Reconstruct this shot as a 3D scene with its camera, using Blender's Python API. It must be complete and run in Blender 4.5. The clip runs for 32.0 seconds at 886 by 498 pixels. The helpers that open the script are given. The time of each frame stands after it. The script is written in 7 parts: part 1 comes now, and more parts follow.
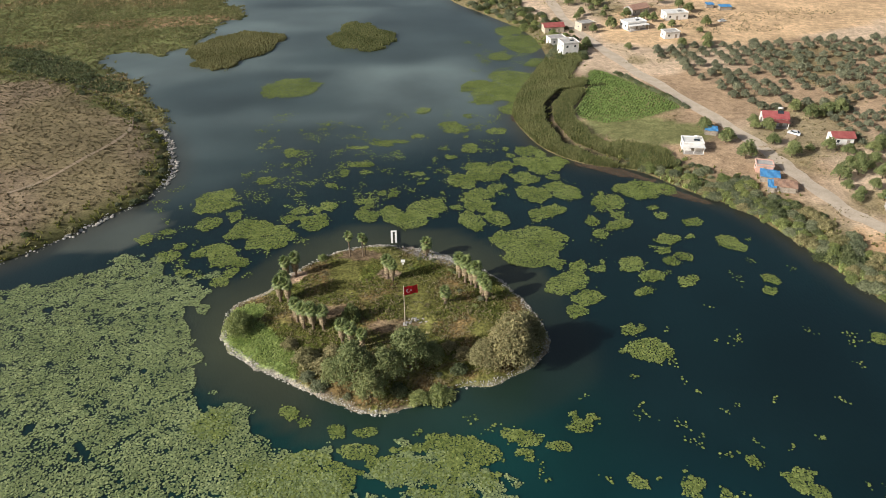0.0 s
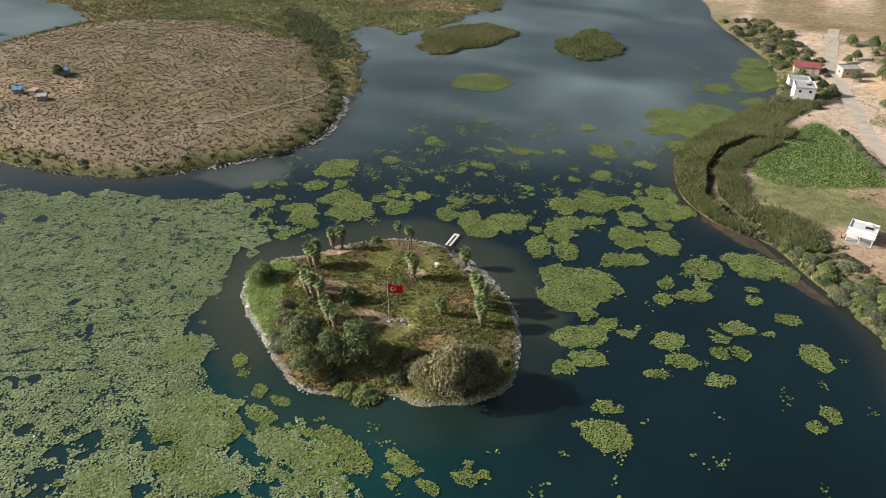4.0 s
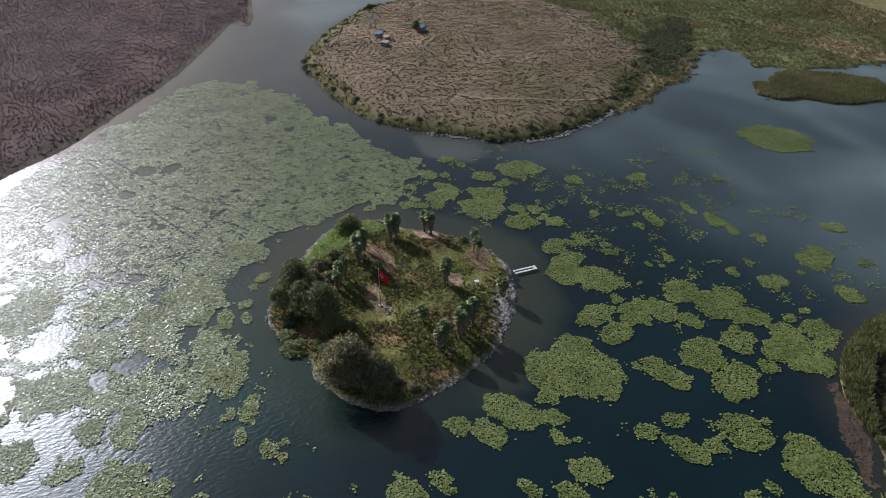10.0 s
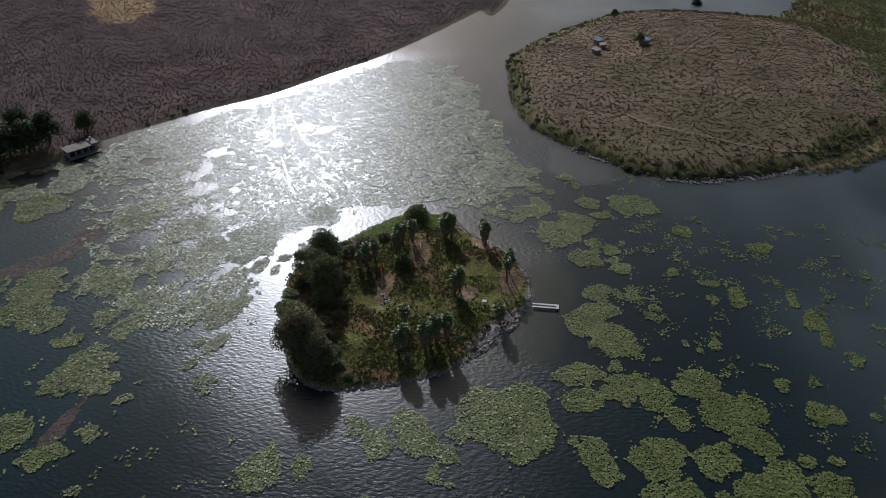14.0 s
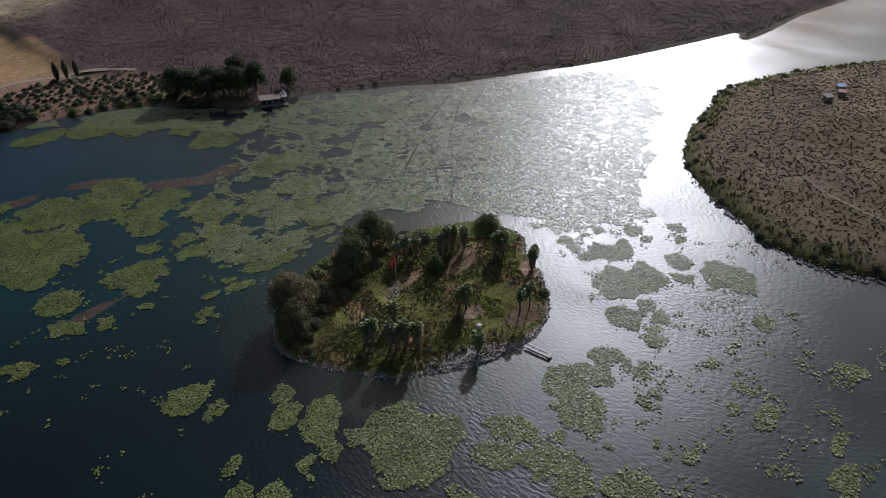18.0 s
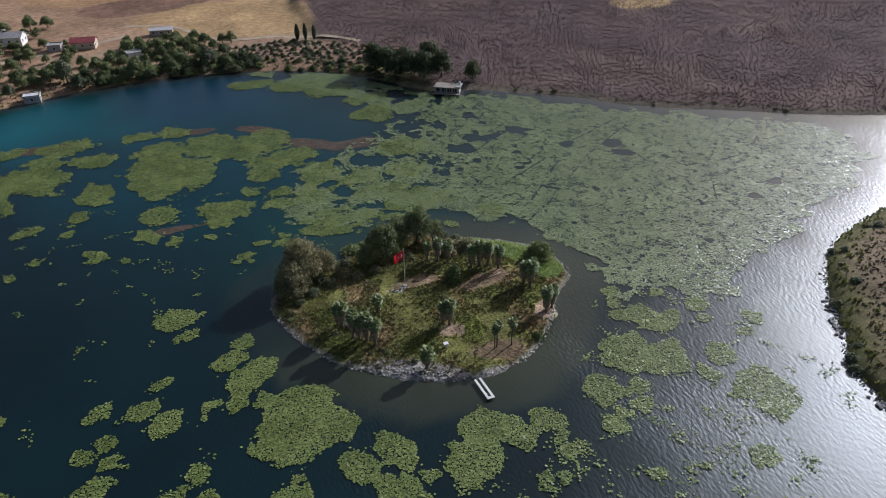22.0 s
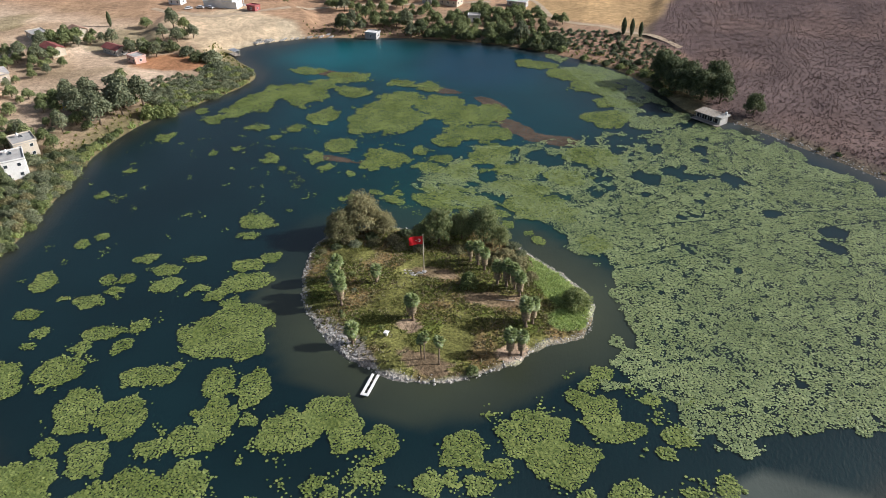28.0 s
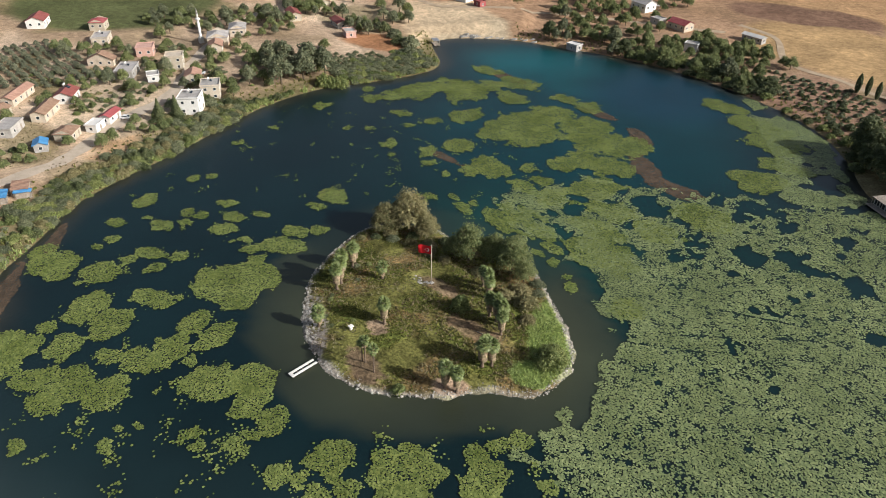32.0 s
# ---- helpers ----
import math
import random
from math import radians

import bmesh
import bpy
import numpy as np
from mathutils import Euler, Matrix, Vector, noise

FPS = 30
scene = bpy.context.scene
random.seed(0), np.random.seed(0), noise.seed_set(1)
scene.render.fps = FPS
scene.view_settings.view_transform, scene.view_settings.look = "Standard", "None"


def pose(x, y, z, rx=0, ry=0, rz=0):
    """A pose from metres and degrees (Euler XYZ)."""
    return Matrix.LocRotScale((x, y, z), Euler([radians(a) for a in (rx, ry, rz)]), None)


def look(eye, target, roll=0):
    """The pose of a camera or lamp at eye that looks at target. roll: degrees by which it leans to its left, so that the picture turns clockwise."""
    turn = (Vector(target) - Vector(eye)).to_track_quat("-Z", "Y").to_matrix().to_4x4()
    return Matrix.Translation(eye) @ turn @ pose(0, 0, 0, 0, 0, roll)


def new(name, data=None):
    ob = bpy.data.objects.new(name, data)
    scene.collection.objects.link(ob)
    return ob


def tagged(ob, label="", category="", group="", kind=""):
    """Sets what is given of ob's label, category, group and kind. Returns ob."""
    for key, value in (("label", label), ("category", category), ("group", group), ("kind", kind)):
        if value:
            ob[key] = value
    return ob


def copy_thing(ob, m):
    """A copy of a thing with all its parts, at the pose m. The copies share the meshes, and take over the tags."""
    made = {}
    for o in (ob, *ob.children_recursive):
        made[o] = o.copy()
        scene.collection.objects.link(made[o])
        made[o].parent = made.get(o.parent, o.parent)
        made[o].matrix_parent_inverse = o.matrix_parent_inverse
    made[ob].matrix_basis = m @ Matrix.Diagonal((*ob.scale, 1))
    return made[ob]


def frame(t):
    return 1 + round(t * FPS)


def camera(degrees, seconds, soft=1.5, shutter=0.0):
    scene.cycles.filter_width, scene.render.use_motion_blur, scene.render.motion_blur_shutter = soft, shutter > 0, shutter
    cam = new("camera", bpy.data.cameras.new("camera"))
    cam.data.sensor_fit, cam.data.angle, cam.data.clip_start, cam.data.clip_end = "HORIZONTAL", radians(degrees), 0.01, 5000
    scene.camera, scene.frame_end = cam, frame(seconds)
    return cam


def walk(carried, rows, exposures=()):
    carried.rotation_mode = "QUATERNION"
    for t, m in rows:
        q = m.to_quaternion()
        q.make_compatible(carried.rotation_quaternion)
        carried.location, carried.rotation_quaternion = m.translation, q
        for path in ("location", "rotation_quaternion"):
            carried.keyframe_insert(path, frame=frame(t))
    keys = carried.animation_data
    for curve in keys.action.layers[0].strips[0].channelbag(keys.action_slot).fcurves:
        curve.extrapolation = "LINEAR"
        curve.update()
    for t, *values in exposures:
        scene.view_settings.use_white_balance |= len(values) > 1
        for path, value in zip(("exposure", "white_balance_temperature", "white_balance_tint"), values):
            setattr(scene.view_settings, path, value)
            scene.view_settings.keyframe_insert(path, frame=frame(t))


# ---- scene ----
cam = camera(64.4, 32.0, soft=0.8)
PATH = [
    (0, (-2.556, 1.888, 105.866), (-2.52, 3.56, 104.769), -0.2),
    (0.5, (6.28, 2.961, 105.834), (6.207, 4.633, 104.738), -0.4),
    (1, (15.076, 4.16, 105.8), (14.895, 5.824, 104.706), -0.4),
    (1.5, (23.781, 5.685, 105.752), (23.493, 7.336, 104.66), -0.4),
    (2, (32.319, 7.679, 105.713), (31.924, 9.308, 104.622), -0.3),
    (2.5, (40.602, 10.251, 105.687), (40.102, 11.852, 104.597), -0.4),
    (3, (48.54, 13.464, 105.676), (47.94, 15.03, 104.587), -0.4),
    (3.5, (56.083, 17.358, 105.675), (55.386, 18.883, 104.584), -0.3),
    (5.5, (84.712, 36.218, 105.77), (83.652, 37.517, 104.679), -0.2),
    (6, (91.2, 41.78, 105.78), (90.062, 43.013, 104.691), -0.1),
    (6.5, (97.065, 48.018, 105.791), (95.851, 49.177, 104.702), 0.0),
    (7, (102.358, 54.821, 105.806), (101.073, 55.9, 104.718), -0.0),
    (7.5, (107.107, 62.059, 105.827), (105.758, 63.057, 104.737), -0.1),
    (8, (111.389, 69.657, 105.858), (109.98, 70.565, 104.767), -0.2),
    (8.5, (115.331, 77.545, 105.896), (113.868, 78.359, 104.804), -0.1),
    (9, (118.893, 85.619, 105.932), (117.381, 86.337, 104.838), -0.1),
    (9.5, (122.058, 93.813, 105.963), (120.501, 94.43, 104.87), -0.3),
    (10, (124.789, 102.098, 105.984), (123.195, 102.614, 104.891), -0.4),
    (10.5, (126.968, 110.472, 105.999), (125.344, 110.887, 104.907), -0.2),
    (11, (128.493, 119.001, 106.017), (126.847, 119.313, 104.925), -0.2),
    (11.5, (129.403, 127.717, 106.046), (127.74, 127.924, 104.955), -0.2),
    (12, (129.687, 136.556, 106.105), (128.015, 136.655, 105.012), -0.2),
    (12.5, (129.416, 145.436, 106.192), (127.742, 145.427, 105.097), -0.3),
    (13, (128.622, 154.259, 106.293), (126.954, 154.141, 105.196), -0.4),
    (13.5, (127.263, 162.891, 106.384), (125.605, 162.669, 105.287), -0.5),
    (14, (125.397, 171.257, 106.481), (123.757, 170.931, 105.384), -0.4),
    (14.5, (122.822, 179.284, 106.556), (121.205, 178.857, 105.459), -0.4),
    (16.5, (108.171, 209.611, 106.89), (106.713, 208.791, 105.793), -0.5),
    (17, (103.68, 216.747, 106.938), (102.276, 215.837, 105.842), -0.5),
    (17.5, (98.48, 223.558, 106.975), (97.136, 222.563, 105.878), -0.5),
    (18, (92.639, 230.115, 106.979), (91.361, 229.038, 105.879), -0.6),
    (18.5, (86.312, 236.321, 106.948), (85.106, 235.165, 105.849), -0.6),
    (19, (79.617, 242.144, 106.896), (78.487, 240.913, 105.798), -0.6),
    (19.5, (72.615, 247.506, 106.821), (71.564, 246.205, 105.723), -0.7),
    (20, (65.385, 252.44, 106.732), (64.417, 251.075, 105.637), -0.6),
    (20.5, (57.958, 256.873, 106.645), (57.077, 255.449, 105.551), -0.4),
    (21, (50.339, 260.806, 106.537), (49.548, 259.33, 105.444), -0.4),
    (21.5, (42.549, 264.22, 106.425), (41.847, 262.699, 105.332), -0.3),
    (22, (34.51, 267.066, 106.315), (33.903, 265.505, 105.223), -0.3),
    (22.5, (26.212, 269.452, 106.219), (25.703, 267.856, 105.126), -0.4),
    (23, (17.62, 271.371, 106.135), (17.21, 269.747, 105.041), -0.5),
    (23.5, (8.824, 272.844, 106.046), (8.517, 271.197, 104.953), -0.6),
    (24, (-0.024, 273.736, 105.931), (-0.227, 272.072, 104.84), -0.8),
    (24.5, (-8.823, 273.991, 105.781), (-8.921, 272.32, 104.685), -0.8),
    (25, (-17.448, 273.614, 105.592), (-17.441, 271.943, 104.493), -1.0),
    (25.5, (-25.782, 272.525, 105.347), (-25.676, 270.86, 104.244), -1.1),
    (27.5, (-57.64, 265.177, 103.206), (-57.133, 263.584, 102.108), -0.9),
    (28, (-65.242, 262.276, 102.997), (-64.639, 260.716, 101.899), -0.9),
    (28.5, (-72.477, 258.644, 102.871), (-71.783, 257.123, 101.772), -0.8),
    (29, (-79.39, 254.5, 102.793), (-78.609, 253.021, 101.695), -0.7),
    (29.5, (-86.092, 249.992, 102.725), (-85.225, 248.562, 101.627), -0.6),
    (30, (-92.429, 245.087, 102.689), (-91.48, 243.709, 101.594), -0.4),
    (30.5, (-98.38, 239.9, 102.652), (-97.354, 238.577, 101.558), -0.1),
    (31, (-103.909, 234.41, 102.614), (-102.81, 233.145, 101.524), 0.2),
    (31.5, (-109.127, 228.702, 102.583), (-107.957, 227.498, 101.495), 0.3),
    (32, (-114.192, 222.865, 102.561), (-112.957, 221.727, 101.475), 0.6),
]
EXPOSURES = [(0, 0.1, 6250, 9), (3, 0.14, 6100, 9), (5, 0.18, 5900, 12), (7, 0.17, 5750, 16), (9, -0.06, 5550, 15), (11, -0.75, 5500, 15), (13, -1.1, 5500, 15), (14.5, -1.22, 5500, 15), (19, -1.06, 5550, 16), (21, -0.7, 5500, 15), (22, -0.38, 5400, 14),
             (23, 0.0, 5250, 13), (24, 0.18, 5350, 15), (25, 0.26, 5450, 15), (28, 0.26, 5780, 11), (30, 0.18, 5900, 8), (32, 0.08, 6100, 10)]
walk(cam, [(t, look(eye, target, roll)) for t, eye, target, roll in PATH], EXPOSURES)

# ---- daylight: afternoon sun in the south-west, thin broken cloud ----
SUN_AZ, SUN_EL = radians(-156), radians(27.5)
to_sun = Vector((math.cos(SUN_AZ) * math.cos(SUN_EL), math.sin(SUN_AZ) * math.cos(SUN_EL), math.sin(SUN_EL)))
world = bpy.data.worlds.new("sky")
world.use_nodes = True
scene.world = world
wt = world.node_tree
wt.nodes.clear()
w_out = wt.nodes.new("ShaderNodeOutputWorld")
w_bg = wt.nodes.new("ShaderNodeBackground")
w_sky = wt.nodes.new("ShaderNodeTexSky")
w_sky.sky_type, w_sky.sun_disc = "NISHITA", False
w_sky.sun_elevation, w_sky.sun_rotation = SUN_EL, radians(90) - SUN_AZ
w_sky.dust_density = 6.0
w_tex = wt.nodes.new("ShaderNodeTexCoord")
w_map = wt.nodes.new("ShaderNodeMapping")
w_map.inputs["Scale"].default_value = (1.0, 1.0, 2.6)
w_noise = wt.nodes.new("ShaderNodeTexNoise")
w_noise.inputs["Scale"].default_value, w_noise.inputs["Detail"].default_value = 2.2, 5.0
w_ramp = wt.nodes.new("ShaderNodeValToRGB")
w_ramp.color_ramp.elements[0].position, w_ramp.color_ramp.elements[1].position = 0.3, 0.74
w_mix = wt.nodes.new("ShaderNodeMixRGB")
# thin cloud: veils the blue and is brightest round the sun
w_veil = wt.nodes.new("ShaderNodeVectorMath")
w_veil.operation = "MULTIPLY_ADD"
w_veil.inputs[1].default_value, w_veil.inputs[2].default_value = (1.15, 1.1, 1.0), (3.4, 3.6, 3.9)
wt.links.new(w_sky.outputs["Color"], w_veil.inputs[0])
wt.links.new(w_veil.outputs["Vector"], w_mix.inputs["Color2"])
w_scale = wt.nodes.new("ShaderNodeMath")
w_scale.operation = "MULTIPLY"
wt.links.new(w_tex.outputs["Generated"], w_map.inputs["Vector"])
wt.links.new(w_map.outputs["Vector"], w_noise.inputs["Vector"])
wt.links.new(w_noise.outputs["Fac"], w_ramp.inputs["Fac"])
wt.links.new(w_ramp.outputs["Color"], w_scale.inputs[0])
# the cloud is thickest low over the horizon and thin overhead
w_up = wt.nodes.new("ShaderNodeSeparateXYZ")
w_low = wt.nodes.new("ShaderNodeMapRange")
w_low.inputs["From Min"].default_value, w_low.inputs["From Max"].default_value = 0.15, 0.75
w_low.inputs["To Min"].default_value, w_low.inputs["To Max"].default_value = 0.95, 0.3
wt.links.new(w_tex.outputs["Generated"], w_up.inputs["Vector"])
wt.links.new(w_up.outputs["Z"], w_low.inputs["Value"])
wt.links.new(w_low.outputs["Result"], w_scale.inputs[1])
wt.links.new(w_scale.outputs[0], w_mix.inputs["Fac"])
wt.links.new(w_sky.outputs["Color"], w_mix.inputs["Color1"])
wt.links.new(w_mix.outputs["Color"], w_bg.inputs["Color"])
w_bg.inputs["Strength"].default_value = 0.066
wt.links.new(w_bg.outputs["Background"], w_out.inputs["Surface"])

sun = new("sun", bpy.data.lights.new("sun", "SUN"))
sun.data.energy, sun.data.angle, sun.data.color = 5.0, radians(0.55), (1.0, 0.955, 0.88)
sun.rotation_mode = "QUATERNION"
sun.rotation_quaternion = to_sun.to_track_quat("Z", "Y")

# ---- materials ----
def material(name, dark, light, scale=1.0, rough=0.8, bump=0.0, fine=8.0, vary=0.0, island=0.0, spec=0.3, metal=0.0, detail=6.0, thin=0.0):
    """Two colours mixed by noise at two scales; vary and island shift the brightness per object or per loose piece."""
    m = bpy.data.materials.new(name)
    m.use_nodes = True
    nt = m.node_tree
    bs = nt.nodes["Principled BSDF"]
    bs.inputs["Roughness"].default_value = rough
    bs.inputs["Specular IOR Level"].default_value = spec
    bs.inputs["Metallic"].default_value = metal
    tc = nt.nodes.new("ShaderNodeTexCoord")
    n1 = nt.nodes.new("ShaderNodeTexNoise")
    n1.inputs["Scale"].default_value, n1.inputs["Detail"].default_value = scale, detail
    n2 = nt.nodes.new("ShaderNodeTexNoise")
    n2.inputs["Scale"].default_value, n2.inputs["Detail"].default_value = scale * fine, 3.0
    avg = nt.nodes.new("ShaderNodeMath")
    avg.operation = "MULTIPLY_ADD"
    avg.inputs[1].default_value = 0.6
    ramp = nt.nodes.new("ShaderNodeMapRange")
    ramp.inputs["From Min"].default_value, ramp.inputs["From Max"].default_value = 0.56, 1.04
    mix = nt.nodes.new("ShaderNodeMixRGB")
    mix.inputs["Color1"].default_value, mix.inputs["Color2"].default_value = (*dark, 1), (*light, 1)
    nt.links.new(tc.outputs["Object"], n1.inputs["Vector"])
    nt.links.new(tc.outputs["Object"], n2.inputs["Vector"])
    nt.links.new(n1.outputs["Fac"], avg.inputs[2])
    nt.links.new(n2.outputs["Fac"], avg.inputs[0])
    nt.links.new(avg.outputs[0], ramp.inputs["Value"])
    nt.links.new(ramp.outputs["Result"], mix.inputs["Fac"])
    colour = mix.outputs["Color"]
    for amount, node, socket in ((vary, "ShaderNodeObjectInfo", "Random"), (island, "ShaderNodeNewGeometry", "Random Per Island")):
        if amount:
            rnd = nt.nodes.new(node)
            span = nt.nodes.new("ShaderNodeMapRange")
            span.inputs["To Min"].default_value, span.inputs["To Max"].default_value = 1 - amount, 1 + amount
            hsv = nt.nodes.new("ShaderNodeHueSaturation")
            hue = nt.nodes.new("ShaderNodeMapRange")
            hue.inputs["To Min"].default_value, hue.inputs["To Max"].default_value = 0.5 + 0.05 * amount, 0.5 - 0.05 * amount
            nt.links.new(rnd.outputs[socket], span.inputs["Value"])
            nt.links.new(rnd.outputs[socket], hue.inputs["Value"])
            nt.links.new(span.outputs["Result"], hsv.inputs["Value"])
            nt.links.new(hue.outputs["Result"], hsv.inputs["Hue"])
            nt.links.new(colour, hsv.inputs["Color"])
            colour = hsv.outputs["Color"]
    nt.links.new(colour, bs.inputs["Base Color"])
    if thin:
        # light that passes through a thin leaf
        back = nt.nodes.new("ShaderNodeBsdfTranslucent")
        both = nt.nodes.new("ShaderNodeMixShader")
        both.inputs["Fac"].default_value = thin
        nt.links.new(colour, back.inputs["Color"])
        nt.links.new(bs.outputs["BSDF"], both.inputs[1])
        nt.links.new(back.outputs["BSDF"], both.inputs[2])
        nt.links.new(both.outputs["Shader"], nt.nodes["Material Output"].inputs["Surface"])
    if bump:
        b = nt.nodes.new("ShaderNodeBump")
        b.inputs["Strength"].default_value, b.inputs["Distance"].default_value = min(1.0, bump), 0.3 * bump
        nt.links.new(avg.outputs[0], b.inputs["Height"])
        nt.links.new(b.outputs["Normal"], bs.inputs["Normal"])
    return m


def soil_material(name, bump, fine_scale, contrast=0.45, patch_scale=0.05):
    """Ground whose colour comes from the plan (attribute soil), broken up by noise from clods to patches."""
    m = bpy.data.materials.new(name)
    m.use_nodes = True
    nt = m.node_tree
    bs = nt.nodes["Principled BSDF"]
    bs.inputs["Roughness"].default_value, bs.inputs["Specular IOR Level"].default_value = 0.95, 0.1
    at = nt.nodes.new("ShaderNodeAttribute")
    at.attribute_name = "soil"
    geo = nt.nodes.new("ShaderNodeNewGeometry")
    mixes = at.outputs["Color"]
    heights = []
    for s, amount, det in ((fine_scale, contrast, 5.0), (fine_scale * 0.22, contrast * 0.8, 4.0), (patch_scale, contrast * 0.7, 3.0)):
        n = nt.nodes.new("ShaderNodeTexNoise")
        n.inputs["Scale"].default_value, n.inputs["Detail"].default_value = s, det
        nt.links.new(geo.outputs["Position"], n.inputs["Vector"])
        r = nt.nodes.new("ShaderNodeMapRange")
        r.inputs["From Min"].default_value, r.inputs["From Max"].default_value = 0.3, 0.7
        r.inputs["To Min"].default_value, r.inputs["To Max"].default_value = 1 - amount, 1 + amount
        nt.links.new(n.outputs["Fac"], r.inputs["Value"])
        h = nt.nodes.new("ShaderNodeVectorMath")
        h.operation = "SCALE"
        nt.links.new(mixes, h.inputs[0])
        nt.links.new(r.outputs["Result"], h.inputs["Scale"])
        mixes = h.outputs["Vector"]
        heights.append(n.outputs["Fac"])
    nt.links.new(mixes, bs.inputs["Base Color"])
    b = nt.nodes.new("ShaderNodeBump")
    b.inputs["Strength"].default_value, b.inputs["Distance"].default_value = bump, 0.4
    nt.links.new(heights[0], b.inputs["Height"])
    nt.links.new(b.outputs["Normal"], bs.inputs["Normal"])
    return m


def water_material():
    """Lake water: colour by depth and, far north, painted sky sheen (attribute depth), small wind ripples, calmer where
    the attribute calm says so.
    """
    m = bpy.data.materials.new("lake_water")
    m.use_nodes = True
    nt = m.node_tree
    nt.nodes.remove(nt.nodes["Principled BSDF"])
    body = nt.nodes.new("ShaderNodeBsdfDiffuse")
    shine = nt.nodes.new("ShaderNodeBsdfGlossy")
    shine.distribution = "BECKMANN"
    fres = nt.nodes.new("ShaderNodeFresnel")
    fres.inputs["IOR"].default_value = 1.56
    both = nt.nodes.new("ShaderNodeMixShader")
    nt.links.new(fres.outputs["Fac"], both.inputs["Fac"])
    nt.links.new(body.outputs["BSDF"], both.inputs[1])
    nt.links.new(shine.outputs["BSDF"], both.inputs[2])
    nt.links.new(both.outputs["Shader"], nt.nodes["Material Output"].inputs["Surface"])
    at = nt.nodes.new("ShaderNodeAttribute")
    at.attribute_name = "depth"
    geo = nt.nodes.new("ShaderNodeNewGeometry")
    big = nt.nodes.new("ShaderNodeTexNoise")
    big.inputs["Scale"].default_value, big.inputs["Detail"].default_value = 0.03, 4.0
    span = nt.nodes.new("ShaderNodeMapRange")
    span.inputs["From Min"].default_value, span.inputs["From Max"].default_value = 0.3, 0.7
    span.inputs["To Min"].default_value, span.inputs["To Max"].default_value = 0.75, 1.25
    sc = nt.nodes.new("ShaderNodeVectorMath")
    sc.operation = "SCALE"
    nt.links.new(geo.outputs["Position"], big.inputs["Vector"])
    nt.links.new(big.outputs["Fac"], span.inputs["Value"])
    nt.links.new(at.outputs["Color"], sc.inputs[0])
    nt.links.new(span.outputs["Result"], sc.inputs["Scale"])
    nt.links.new(sc.outputs["Vector"], body.inputs["Color"])
    stretch = nt.nodes.new("ShaderNodeMapping")
    stretch.inputs["Rotation"].default_value = (0, 0, radians(24))
    stretch.inputs["Scale"].default_value = (1.0, 0.5, 1.0)
    nt.links.new(geo.outputs["Position"], stretch.inputs["Vector"])
    n = nt.nodes.new("ShaderNodeTexNoise")
    n.inputs["Scale"].default_value, n.inputs["Detail"].default_value = 1.5, 4.0
    nt.links.new(stretch.outputs["Vector"], n.inputs["Vector"])
    # calm slicks and ruffled stretches
    wind = nt.nodes.new("ShaderNodeTexNoise")
    wind.inputs["Scale"].default_value, wind.inputs["Detail"].default_value, wind.inputs["Distortion"].default_value = 0.02, 5.0, 1.2
    ruffled = nt.nodes.new("ShaderNodeMapRange")
    ruffled.inputs["From Min"].default_value, ruffled.inputs["From Max"].default_value = 0.38, 0.62
    ruffled.inputs["To Min"].default_value, ruffled.inputs["To Max"].default_value = 0.31, 0.35
    nt.links.new(stretch.outputs["Vector"], wind.inputs["Vector"])
    nt.links.new(wind.outputs["Fac"], ruffled.inputs["Value"])
    open_water = nt.nodes.new("ShaderNodeMath")
    open_water.operation = "MULTIPLY_ADD"
    open_water.inputs[1].default_value = 0.065
    nt.links.new(at.outputs["Alpha"], open_water.inputs[0])
    nt.links.new(ruffled.outputs["Result"], open_water.inputs[2])
    nt.links.new(open_water.outputs[0], shine.inputs["Roughness"])
    swell = nt.nodes.new("ShaderNodeMapRange")
    swell.inputs["From Min"].default_value, swell.inputs["From Max"].default_value = 0.4, 0.6
    swell.inputs["To Min"].default_value, swell.inputs["To Max"].default_value = 0.12, 0.5
    nt.links.new(wind.outputs["Fac"], swell.inputs["Value"])
    b = nt.nodes.new("ShaderNodeBump")
    b.inputs["Distance"].default_value = 0.3
    nt.links.new(swell.outputs["Result"], b.inputs["Strength"])
    nt.links.new(n.outputs["Fac"], b.inputs["Height"])
    nt.links.new(b.outputs["Normal"], shine.inputs["Normal"])
    return m


M_GROUND = soil_material("dry_ground", 0.1, 1.6, 0.3)
M_ISLAND = soil_material("island_turf", 0.7, 1.6, 0.5, 0.12)
M_WATER = water_material()
M_LILY = material("lily_leaf", (0.14, 0.178, 0.042), (0.255, 0.305, 0.093), 0.12, 0.48, 0.0, 6.0, island=0.26, spec=0.35, thin=0.15)
M_LILY_OLD = material("old_lily_leaf", (0.175, 0.22, 0.085), (0.295, 0.35, 0.155), 0.1, 0.41, 0.0, 6.0, island=0.26, spec=0.6, thin=0.12)
M_ALGAE = material("brown_weed", (0.06, 0.045, 0.03), (0.13, 0.09, 0.06), 0.4, 0.7)
M_LEAF = material("broad_leaves", (0.08, 0.098, 0.043), (0.165, 0.19, 0.085), 0.5, 0.6, vary=0.2, island=0.35, thin=0.3)
M_LEAF_GREY = material("grey_green_leaves", (0.135, 0.152, 0.083), (0.26, 0.28, 0.165), 0.5, 0.6, vary=0.2, island=0.35, thin=0.3)
